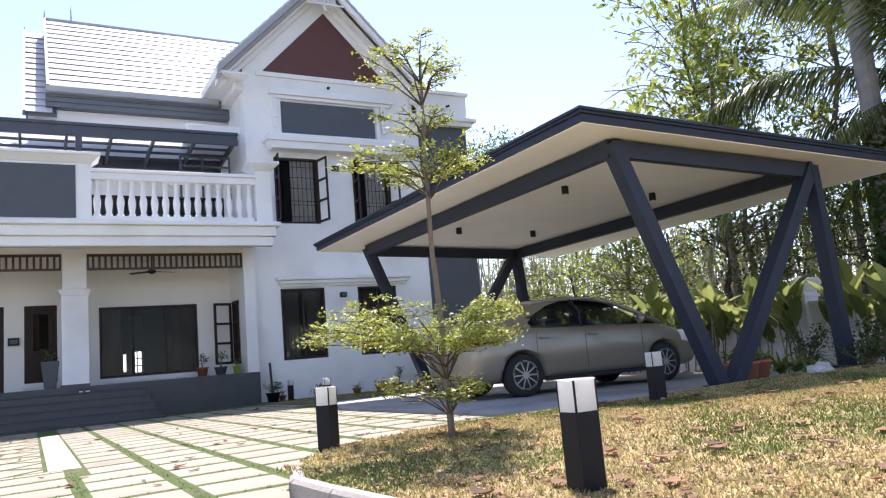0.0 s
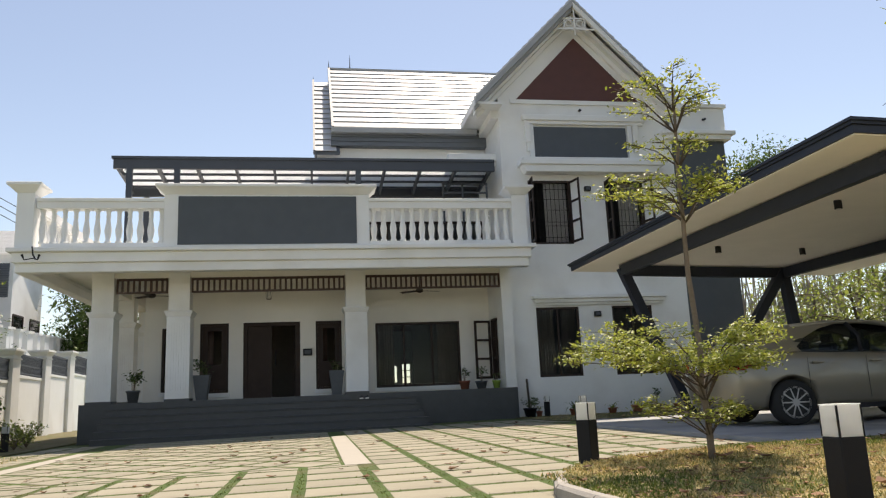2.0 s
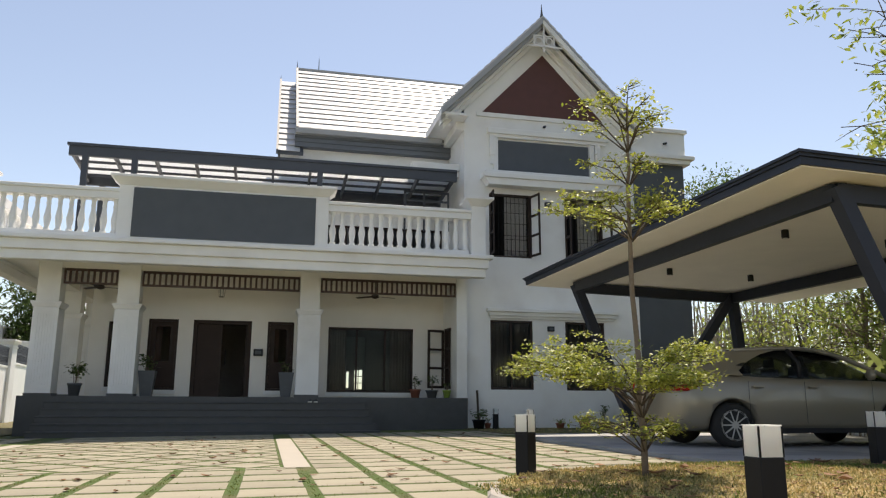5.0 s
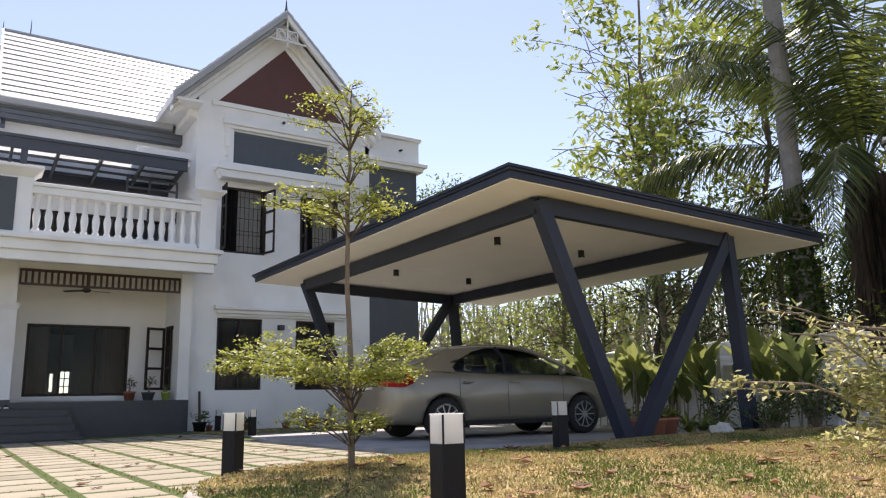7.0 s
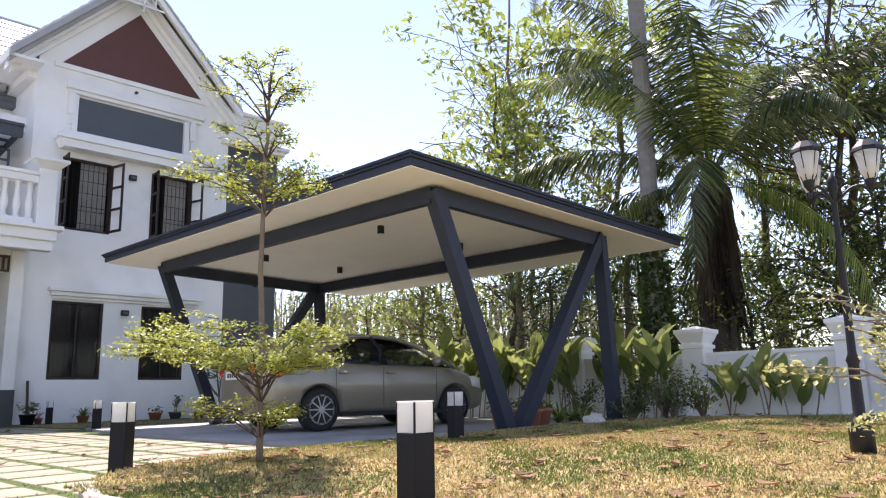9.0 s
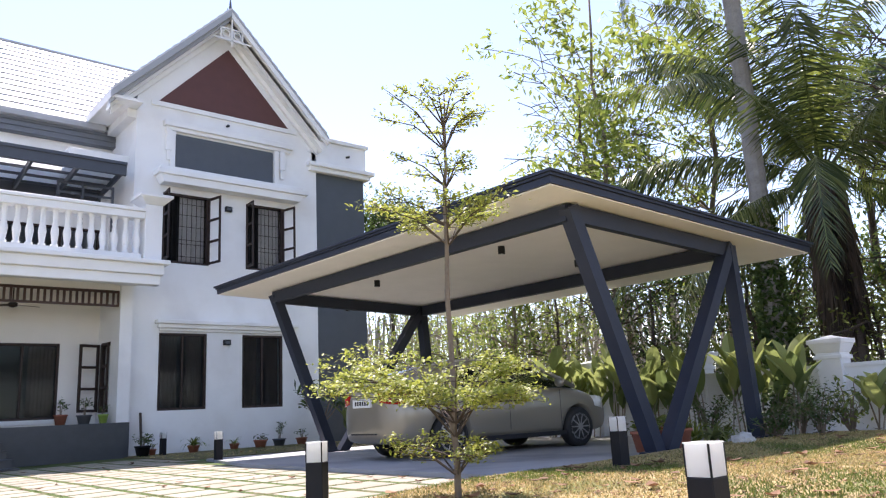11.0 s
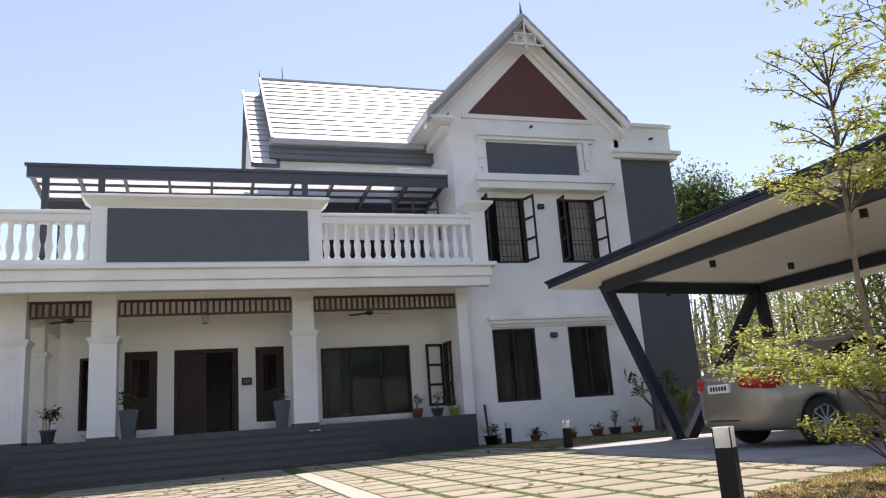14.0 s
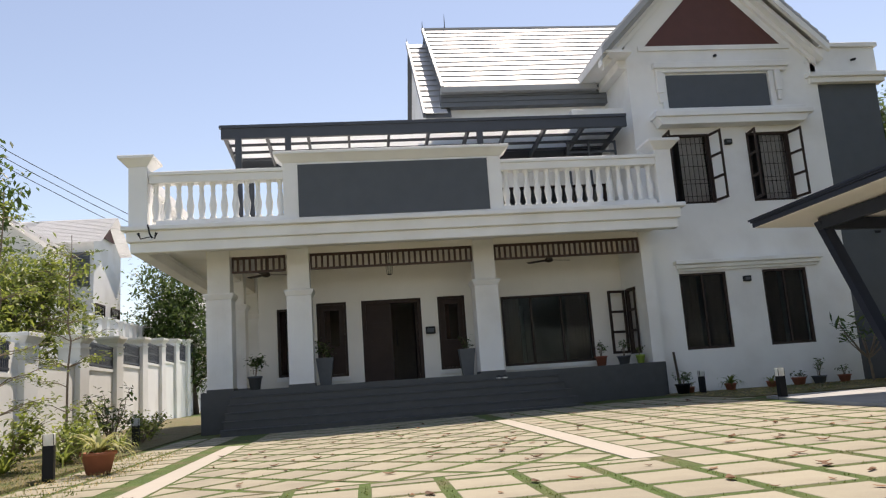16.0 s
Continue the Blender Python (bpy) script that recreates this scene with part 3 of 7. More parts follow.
prism(bm, [(5.62, 6.62), (9.42, 6.62), (9.58, 6.82), (5.5, 6.82)], WY - 0.36, WY)
part("window_hood", bm, M_WHITE, house, "white moulded hood over the upper windows", bevel=0.01)
bm = bmesh.new()
box(bm, 5.6, 9.45, WY - 0.2, WY, 3.1, 3.2)
box(bm, 5.66, 9.38, WY - 0.13, WY, 3.0, 3.1)
box(bm, 5.7, 9.32, WY - 0.07, WY, 2.93, 3.0)
part("window_hood", bm, M_WHITE, house, "white ledge over the lower windows", bevel=0.012)


def window(x0, x1, z0, z1, y, curtain=True, grille=True, mullions=1):
    """A framed window let into a wall whose face is at y."""
    bm = bmesh.new()
    t = 0.06
    wall_with_holes(bm, x0, x1, z0, z1, y + 0.03, y + 0.12, [(x0 + t, x1 - t, z0 + t, z1 - t)])
    for k in range(mullions):
        xm = x0 + (x1 - x0) * (k + 1) / (mullions + 1)
        box(bm, xm - 0.025, xm + 0.025, y + 0.04, y + 0.11, z0 + t, z1 - t)
    w = part("window", bm, M_WOOD, house, "dark brown window frame", bevel=0.006)
    for k in range(mullions + 1 if mullions else 0):
        xa, xb = x0 + (x1 - x0) * k / (mullions + 1), x0 + (x1 - x0) * (k + 1) / (mullions + 1)
        bm = bmesh.new()
        box(bm, xa + 0.03, xb - 0.03, y + 0.085, y + 0.093, z0 + t, z1 - t)
        ob = part("pane", bm, M_GLASS, w)
        ob.visible_shadow = False
    if grille:
        bm = bmesh.new()
        n = max(4, round((x1 - x0) / 0.13))
        for k in range(1, n):
            xk = x0 + t + (x1 - x0 - 2 * t) * k / n
            tube(bm, [(xk, y + 0.14, z0 + t), (xk, y + 0.14, z1 - t)], 0.007, 5)
        for k, f in enumerate((0.12, 0.3, 0.36, 0.55, 0.72, 0.88)):
            zk = z0 + (z1 - z0) * f
            tube(bm, [(x0 + t, y + 0.14, zk), (x1 - t, y + 0.14, zk)], 0.006, 5)
        part("grille", bm, M_BLACK, w, "black iron window grille")
    if curtain:
        inner = (0.22, 0.74) if mullions == 2 else (0.44, 0.62 if mullions else 0.85)
        for xa, xb in ((x0 + 0.05, x0 + (x1 - x0) * inner[0]), (x0 + (x1 - x0) * inner[1], x1 - 0.05)):
            bm = bmesh.new()
            n = 22
            top = [bm.verts.new((xa + (xb - xa) * k / n, y + 0.26 + 0.03 * math.sin(k * 1.9), z1)) for k in range(n + 1)]
            bot = [bm.verts.new((xa + (xb - xa) * k / n, y + 0.27 + 0.045 * math.sin(k * 1.9 + 0.4), z0 - 0.1)) for k in range(n + 1)]
            for k in range(n):
                bm.faces.new((top[k], top[k + 1], bot[k + 1], bot[k]))
            bmesh.ops.solidify(bm, geom=bm.faces[:], thickness=0.006)
            part("curtain", bm, M_DRAPE if grille and not mullions else M_CURTAIN, w, "dark gathered curtain" if grille and not mullions else "brown gathered curtain", smooth=True)
    if not mullions and grille:
        bm = bmesh.new()
        n = 20
        xa, xb = x0 + (x1 - x0) * 0.4, x1 - 0.08
        top = [bm.verts.new((xa + (xb - xa) * k / n, y + 0.185 + 0.018 * math.sin(k * 1.7), z1)) for k in range(n + 1)]
        bot = [bm.verts.new((xa + (xb - xa) * k / n, y + 0.185 + 0.022 * math.sin(k * 1.7 + 0.5), z0 - 0.1)) for k in range(n + 1)]
        for k in range(n):
            bm.faces.new((top[k], top[k + 1], bot[k + 1], bot[k]))
        bmesh.ops.solidify(bm, geom=bm.faces[:], thickness=0.005)
        part("sheer_curtain", bm, M_SHEER, w, "pale sheer curtain", smooth=True)
    return w


def casement(parent, hinge, angle, width, z0, z1):
    """An open window leaf hung at hinge (x, y), swung out by angle degrees; three panes."""
    ob_m = pose(hinge[0], hinge[1], 0, 0, 0, angle)
    bm = bmesh.new()
    hgt = z1 - z0
    wall_with_holes(bm, 0, width, z0, z1, -0.02, 0.02, [(0.055, width - 0.055, z0 + 0.06 + k * (hgt - 0.06) / 3, z0 + (k + 1) * (hgt - 0.06) / 3) for k in range(3)])
    leaf = part("casement", bm, M_WOOD, parent, "open dark-brown casement leaf", bevel=0.004)
    leaf.matrix_basis = ob_m
    return leaf


for x0, x1, z0, z1 in LOW:
    window(x0, x1, z0, z1, WY, grille=False)
for x0, x1, z0, z1 in UPW:
    w = window(x0, x1, z0, z1, WY, mullions=0)
    casement(w, (x0 + 0.03, WY + 0.02), -95, 0.5, z0 + 0.03, z1 - 0.03)
    casement(w, (x1 - 0.03, WY + 0.02), -76, 0.5, z0 + 0.03, z1 - 0.03)

# veranda back wall
VWIN = [(-3.19, -2.45, 0.98, 2.82), (-2.07, -0.57, FL, 2.82), (-0.15, 0.55, 0.98, 2.82), (1.48, 3.85, 0.95, 2.72), (-4.16, -3.72, 1.05, 2.72)]
bm = bmesh.new()
wall_with_holes(bm, -4.6, 5.0, FL - 0.3, CB, BY, BY + 0.24, VWIN)
part("wall", bm, M_CREAM, house, "cream veranda wall")
bm = bmesh.new()
box(bm, -4.6, -4.36, BY + 0.24, 29.75, FL - 0.3, CB)
part("wall", bm, M_CREAM, house)
for k in (0, 2, 3, 4):
    x0, x1, z0, z1 = VWIN[k]
    w = window(x0, x1, z0, z1, BY, curtain=True, grille=False, mullions=2 if k == 3 else 0)
    if k in (0, 2):
        bm = bmesh.new()
        wall_with_holes(bm, x0 + 0.063, x1 - 0.063, z0 + 0.063, z1 - 0.063, BY + 0.05, BY + 0.085, [(x0 + 0.19, x1 - 0.19, z0 + 0.75, z1 - 0.2)])
        part("sash", bm, M_DOOR, w, "dark brown panelled sash")
    bm = bmesh.new()
    box(bm, x0 - 0.04, x1 + 0.04, BY - 0.05, BY + 0.03, z0 - 0.1, z0)
    part("sill", bm, M_WHITE, house)
x0, x1, z0, z1 = VWIN[1]
bm = bmesh.new()
wall_with_holes(bm, x0, x1, z0, z1, BY + 0.02, BY + 0.14, [(x0 + 0.1, x1 - 0.1, z0, z1 - 0.1)])
d = part("door", bm, M_DOOR, house, "dark brown double front door", bevel=0.006)
for k in range(2):
    xa = x0 + 0.1 + k * (x1 - x0 - 0.2) / 2
    xb = xa + (x1 - x0 - 0.2) / 2
    bm = bmesh.new()
    if k == 1:
        box(bm, xb - 0.05, xb - 0.004, BY + 0.145, BY + 0.145 + xb - xa, z0 + 0.01, z1 - 0.1)
        part("door_leaf", bm, M_DOOR, d, "door leaf standing open inwards")
        continue
    box(bm, xa + 0.004, xb - 0.004, BY + 0.06, BY + 0.11, z0 + 0.01, z1 - 0.1)
    for q in range(4):
        za = z0 + 0.12 + q * 0.44
        wall_with_holes(bm, xa + 0.1, xb - 0.1, za, za + 0.38, BY + 0.045, BY + 0.06, [(xa + 0.15, xb - 0.15, za + 0.05, za + 0.33)])
    part("door_leaf", bm, M_DOOR, d)
bm = bmesh.new()
tube(bm, [(x0 + 0.85, BY + 0.0, 1.65), (x0 + 0.85, BY + 0.0, 2.05)], 0.012, 6)
box(bm, x0 + 0.835, x0 + 0.865, BY, BY + 0.06, 1.68, 1.71)
box(bm, x0 + 0.835, x0 + 0.865, BY, BY + 0.06, 1.99, 2.02)
part("door_handle", bm, M_BLACK, d)
# side window opening on the veranda
bm = bmesh.new()
for za, zb in ((1.05, 1.11), (2.64, 2.7)):
    box(bm, 4.74, 4.84, 18.78, 19.62, za, zb)
for ya in (18.78, 19.56):
    box(bm, 4.74, 4.84, ya, ya + 0.06, 1.05, 2.7)
w = part("window", bm, M_WOOD, house, "dark brown side window")
casement(w, (4.69, 19.56), 197, 0.5, 1.08, 2.68)
casement(w, (4.7, 18.84), 97, 0.38, 1.08, 2.68)

# veranda floor, plinth and steps in dark granite
bm = bmesh.new()
box(bm, -5.68, 5.0, VY - 0.06, BY, -0.3, FL)
box(bm, -5.68, -4.6, BY, 26, -0.3, FL)
plinth = part("plinth", bm, M_STONE, house, "dark granite veranda plinth")
for k in range(5):
    bm = bmesh.new()
    z = FL - 0.16 * (k + 1)
    box(bm, -5.0 + 0.0 * k, 2.3 + 0.05 * k, VY - 0.06 - 0.3 * (k + 1), VY - 0.06 - 0.3 * k, -0.3, z)
    box(bm, -5.02, 2.32 + 0.05 * k, VY - 0.06 - 0.3 * (k + 1) - 0.025, VY - 0.06 - 0.3 * k, z, z + 0.03)
    part("step", bm, M_STONE, plinth, bevel=0.005)

# columns
def column(x, y, w=0.56):
    bm = bmesh.new()
    c = w / 2
    box(bm, x - c, x + c, y, y + w, FL, 2.86)
    col = part("column", bm, M_WHITE, house, "square fluted white column with a moulded cap", bevel=0.006)
    for k in range(7):
        xa = x - c + 0.07 + k * (w - 0.14) / 7
        box_parts("flute", ((xa + 0.012, xa + 0.055, y - 0.012, y, FL + 0.25, 2.7),), M_WHITE, col)
    bm = bmesh.new()
    frustum(bm, x, y + c, 2.86, 2.96, c + 0.01, c + 0.01, c + 0.06, c + 0.06)
    box(bm, x - c - 0.06, x + c + 0.06, y - 0.06, y + w + 0.06, 2.96, 3.0)
    part("cap", bm, M_WHITE, col, bevel=0.006)
    box_parts("column_neck", ((x - c + 0.03, x + c - 0.03, y + 0.03, y + w - 0.03, 3.0, CB),), M_WHITE, house)
    bm = bmesh.new()
    box(bm, x - c - 0.012, x + c + 0.012, y - 0.012, y + w + 0.012, FL, FL + 0.06)
    part("column_base", bm, M_STONE, house)


for x in (-5.27, -3.48, 0.87):
    column(x, VY)
for y in (20.6, 23.2, 25.4):
    column(-5.3, y, 0.5)
bm = bmesh.new()
wall_with_holes(bm, VY, BY, FL, CB, 4.72, 5.0, [(18.78, 19.62, 1.05, 2.7)])
for v in bm.verts:
    v.co = (v.co.y, v.co.x, v.co.z)
part("wall", bm, M_WHITE, house, "white side wall of the veranda with a window")
# beam over the columns, ceiling and slab
bm = bmesh.new()
box(bm, -5.55, 5.0, VY + 0.08, VY + 0.48, 3.83, CB + 0.05)
box(bm, -5.55, -5.15, VY + 0.48, 26, 3.6, CB + 0.05)
part("beam", bm, M_CREAM, house)
bm = bmesh.new()
box(bm, -6.75, 5.1, BF + 0.12, 26, CB, ST - 0.08)
part("balcony_slab", bm, M_WHITE, house, "thick white balcony slab")
box_parts("fascia", ((-6.8, 5.14, BF + 0.06, BF + 0.3, SB, SB + 0.22), (-6.86, 5.2, BF - 0.02, BF + 0.4, SB + 0.22, ST - 0.12), (-6.95, 5.3, BF - 0.12, BF + 0.45, ST - 0.12, ST - 0.02), (-6.8, -6.5, BF + 0.3, 26, SB, SB + 0.22), (-6.86, -6.5, BF + 0.4, 26, SB + 0.22, ST - 0.12), (-6.95, -6.5, BF + 0.45, 26, ST - 0.12, ST - 0.02)), M_WHITE, house, "white moulded balcony fascia", 0.015)
for x in (-3.48, 0.87, 4.8):
    bm = bmesh.new()
    prism(bm, [(x - 0.24, CB), (x + 0.24, CB), (x + 0.24, CB - 0.12), (x - 0.24, CB - 0.12)], BF + 0.45, VY)
    part("corbel", bm, M_WHITE, house, bevel=0.01)
# wooden slatted frieze between columns
for xa, xb in ((-4.98, -3.77), (-3.2, 0.6), (1.14, 4.72)):
    bm = bmesh.new()
    for za, zb in ((3.45, 3.5), (3.77, 3.83)):
        box(bm, xa, xb, VY + 0.1, VY + 0.15, za, zb)
    for xe in (xa, xb - 0.04):
        box(bm, xe, xe + 0.04, VY + 0.1, VY + 0.15, 3.5, 3.77)
    fr = part("frieze", bm, M_FRIEZE, house, "dark wooden slatted frieze")
    n = round((xb - xa) / 0.135)
    for k in range(1, n):
        bm = bmesh.new()
        xk = xa + (xb - xa) * k / n
        box(bm, xk - 0.026, xk + 0.026, VY + 0.11, VY + 0.14, 3.5, 3.77)
        part("slat", bm, M_FRIEZE, fr)

# balustrade: piers, rails, balusters and the big grey panel
bm = bmesh.new()
box(bm, -6.28, 4.7, BF + 0.06, BF + 0.3, ST - 0.02, ST + 0.1)
box(bm, -6.7, -6.46, BF + 0.4, 25.5, ST - 0.02, ST + 0.1)
part("plinth_rail", bm, M_WHITE, house)
for xa, xb in ((-6.4, -3.6), (1.15, 4.75)):
    bm = bmesh.new()
    box(bm, xa, xb, BF + 0.02, BF + 0.32, 5.24, 5.4)
    box(bm, xa, xb, BF - 0.02, BF + 0.36, 5.4, 5.48)
    part("hand_rail", bm, M_WHITE, house, "white moulded hand rail", bevel=0.01)
box_parts("hand_rail", ((-6.74, -6.42, BF + 0.4, 25.5, 5.24, 5.46),), M_WHITE, house)


def pier(x0, x1, y0, y1, top):
    bm = bmesh.new()
    box(bm, x0, x1, y0, y1, ST - 0.02, top - 0.22)
    cx, cy, hx, hy = (x0 + x1) / 2, (y0 + y1) / 2, (x1 - x0) / 2, (y1 - y0) / 2
    frustum(bm, cx, cy, top - 0.22, top - 0.07, hx + 0.01, hy + 0.01, hx + 0.16, hy + 0.16)
    box(bm, cx - hx - 0.18, cx + hx + 0.18, cy - hy - 0.18, cy + hy + 0.18, top - 0.07, top)
    return part("pier", bm, M_WHITE, house, "white balustrade pier with a flared cap", bevel=0.008)


pier(-6.82, -6.44, BF, BF + 0.4, 5.82)
pier(4.75, 5.13, BF, BF + 0.4, 5.8)
pier(-3.62, 1.16, BF - 0.01, BF + 0.36, 5.79)
bm = bmesh.new()
box(bm, -3.3, 0.85, BF - 0.03, BF - 0.005, 4.36, 5.52)
part("balcony_panel", bm, M_GREY, house, "large slate-grey balcony panel")
bm = bmesh.new()
lathe(bm, 0, 0, [(0.075, 0), (0.075, 0.06), (0.05, 0.08), (0.07, 0.2), (0.085, 0.32), (0.06, 0.47), (0.042, 0.6), (0.06, 0.64), (0.045, 0.68), (0.055, 0.76), (0.075, 0.8), (0.075, 0.82)], 10)
bal = mesh_of(bm, "baluster", M_WHITE, smooth=True)
for xa, xb in ((-6.3, -3.7), (1.28, 4.62)):
    n = round((xb - xa) / 0.243)
    for k in range(n + 1):
        piece("baluster", bal, house, pose(xa + (xb - xa) * k / n, BF + 0.18, ST + 0.1))
for k in range(30):
    piece("baluster", bal, house, pose(-6.58, BF + 0.6 + k * 0.24, ST + 0.1))

# upper storey behind the terrace
bm = bmesh.new()
wall_with_holes(bm, -0.05, 5.0, ST - 0.1, 8.1, 20.3, 20.5, [(0.45, 0.75, 6.85, 7.3), (1.0, 4.8, 4.4, 5.75)])
box(bm, -0.05, 0.2, 20.5, 29.6, ST - 0.1, 7.75)
prism_x = [(20.4, 7.75), (23.9, 11.5), (29.6, 7.75)]
for xa, xb in ((0.02, 0.2),):
    a = [bm.verts.new((xa, y, z)) for y, z in prism_x]
    b = [bm.verts.new((xb, y, z)) for y, z in prism_x]
    bm.faces.new(a), bm.faces.new(b[::-1])
    for k in range(3):
        bm.faces.new((a[k], b[k], b[(k + 1) % 3], a[(k + 1) % 3]))
part("wall", bm, M_WHITE, house, "white upper wall behind the terrace")
bm = bmesh.new()
box(bm, -0.08, 5.0, 20.22, 20.3, 7.36, 7.48)
part("ledge", bm, M_WHITE, house)
bm = bmesh.new()
box(bm, 0.35, 5.0, 20.06, 20.3, 7.98, 8.36)
for k in range(3):
    box(bm, 0.35, 5.0, 20.03, 20.06, 7.98 + k * 0.14, 8.09 + k * 0.14)
part("roof_band", bm, M_BAND, house, "grey boarded band below the eaves")
bm = bmesh.new()
box(bm, 0.35, 4.7, 19.86, 20.12, 8.33, 8.5)
part("gutter", bm, M_VERGE, house, "pale grey gutter", bevel=0.015)
window(1.0, 4.8, 4.4, 5.75, 20.3, curtain=False, grille=False, mullions=3)
window(0.45, 0.75, 6.85, 7.3, 20.3, curtain=False, grille=False, mullions=0)


def tiled_slope(x0, x1, eave, ridge, n, parent):
    """A roof slope facing the drive, laid course by course."""
    (ye, ze), (yr, zr) = eave, ridge
    slope = math.atan2(zr - ze, yr - ye)
    length = math.hypot(yr - ye, zr - ze) / n
    bm = bmesh.new()
    box(bm, 0, x1 - x0, -0.03, length + 0.04, 0.0, 0.022)
    me = mesh_of(bm, "roof_course", M_TILE, bevel=0.005)
    for k in range(n):
        y, z = ye + (yr - ye) * k / n, ze + (zr - ze) * k / n
        piece("roof_course", me, parent, pose(x0, y, z + 0.035, math.degrees(slope) - 5.0, 0, 0))


roof = bmesh.new()
pr = [(20.0, 8.52), (23.85, 12.07), (27.7, 8.52), (27.7, 8.42), (23.85, 11.95), (20.0, 8.42)]
a = [roof.verts.new((0.42, y, z)) for y, z in pr]
b = [roof.verts.new((AX, y, z)) for y, z in pr]
roof.faces.new(a), roof.faces.new(b[::-1])
for k in range(6):
    roof.faces.new((a[k], b[k], b[(k + 1) % 6], a[(k + 1) % 6]))
roof = part("main_roof", roof, M_TRIM, house, "pale tiled main roof")
tiled_slope(0.42, AX, (19.96, 8.5), (23.85, 12.07), 13, roof)
bm = bmesh.new()
tube(bm, [(0.4, 23.85, 12.12), (AX, 23.85, 12.1)], 0.05, 8)
part("ridge", bm, M_VERGE, roof)
bm = bmesh.new()
beam(bm, (0.4, 19.9, 8.45), (0.4, 23.9, 12.12), 0.07, 0.16)
lathe(bm, 0.4, 23.85, [(0.02, 12.1), (0.012, 12.3), (0.003, 12.42)], 6)
lathe(bm, 1.14, 23.85, [(0.02, 12.1), (0.012, 12.5), (0.003, 12.66)], 6)
part("bargeboard", bm, M_TRIM, roof, "grey verge board")
low = bmesh.new()
pr = [(19.95, 7.76), (23.95, 11.62), (27.9, 7.76), (27.9, 7.66), (23.95, 11.5), (19.95, 7.66)]
a = [low.verts.new((-0.12, y, z)) for y, z in pr]
b = [low.verts.new((0.6, y, z)) for y, z in pr]
low.faces.new(a), low.faces.new(b[::-1])
for k in range(6):
    low.faces.new((a[k], b[k], b[(k + 1) % 6], a[(k + 1) % 6]))
low = part("lower_roof", low, M_TRIM, house, "pale tiled roof edge set lower")
tiled_slope(-0.12, 0.5, (19.92, 7.74), (23.95, 11.62), 14, low)
bm = bmesh.new()
beam(bm, (-0.14, 19.85, 7.7), (-0.14, 23.97, 11.68), 0.06, 0.15)
lathe(bm, -0.14, 23.95, [(0.02, 11.65), (0.003, 11.85)], 6)
part("bargeboard", bm, M_TRIM, low)
bm = bmesh.new()
box(bm, 3.6, 5.0, 18.9, 20.3, 7.2, 7.4)
box(bm, 3.7, 5.0, 19.0, 20.3, 7.05, 7.2)
part("ledge", bm, M_WHITE, house, "white corner cornice", bevel=0.01)

# glazed pergola over the terrace
pergola = empty("pergola", pose(0, 0, 0), "dark grey steel pergola with a glass roof on the balcony terrace", "pergola")
PZ = 6.78


def pz(y):
    return PZ - 0.09 * (y - VY)


bm = bmesh.new()
box(bm, -5.14, 4.72, VY - 0.05, VY + 0.05, PZ - 0.15, PZ + 0.15)
box(bm, -5.18, 4.72, VY - 0.09, VY + 0.02, PZ + 0.1, PZ + 0.17)
part("front_beam", bm, M_STEELPERG, pergola)
bm = bmesh.new()
box(bm, -5.14, 4.72, 20.15, 20.25, pz(20.2) - 0.14, pz(20.2) + 0.12)
part("rear_beam", bm, M_STEELPERG, pergola)
for k in range(11):
    x = -5.09 + k * 0.975
    bm = bmesh.new()
    beam(bm, (x, VY + 0.05, pz(VY) - 0.02), (x, 20.2, pz(20.2) - 0.02), 0.06, 0.14)
    part("rafter", bm, M_STEELPERG, pergola)
for k in range(4):
    y = VY + 0.42 + k * 0.46
    bm = bmesh.new()
    box(bm, -5.09, 4.7, y - 0.025, y + 0.025, pz(y) + 0.03, pz(y) + 0.09)
    part("purlin", bm, M_STEELPERG, pergola)
bm = bmesh.new()
v = [bm.verts.new(p) for p in ((-5.12, VY - 0.02, PZ + 0.12), (4.7, VY - 0.02, PZ + 0.12), (4.7, 20.25, pz(20.25) + 0.12), (-5.12, 20.25, pz(20.25) + 0.12))]
bm.faces.new(v)
bmesh.ops.solidify(bm, geom=bm.faces[:], thickness=0.01)
part("roof_sheet", bm, M_MILK, pergola, "milky translucent roof sheet")
for x, y in ((-4.75, VY), (-3.6, VY), (1.0, VY), (-4.75, 20.2), (0.0, 20.2)):
    bm = bmesh.new()
    box(bm, x - 0.07, x + 0.07, y - 0.06, y + 0.06, ST - 0.08, pz(y) - 0.1)
    part("post", bm, M_STEELPERG, pergola)
box_parts("rail", [(3.4, 4.7, 19.0, 19.04, z, z + 0.05) for z in (6.0, 6.25, 6.5)], M_STEELPERG, pergola)
box_parts("upright", [(x, x + 0.05, 18.955, 18.997, 5.4, 6.55) for x in (3.4, 3.95, 4.65)], M_STEELPERG, pergola)

# ---- carport ----
carport = empty("carport", pose(0, 0, 0), "flat-roofed carport on dark blue V-shaped steel legs", "carport")
CX0, CX1, CY0, CY1 = 5.04, 10.98, 5.04, 13.48


def fall(x, y):
    """The roof falls towards the boundary wall and rises a little towards the house."""
    return -0.03 * (x - CX0) + 0.007 * (y - CY0)


def sloped(bm):
    for v in bm.verts:
        v.co.z += fall(v.co.x, v.co.y)
    return bm


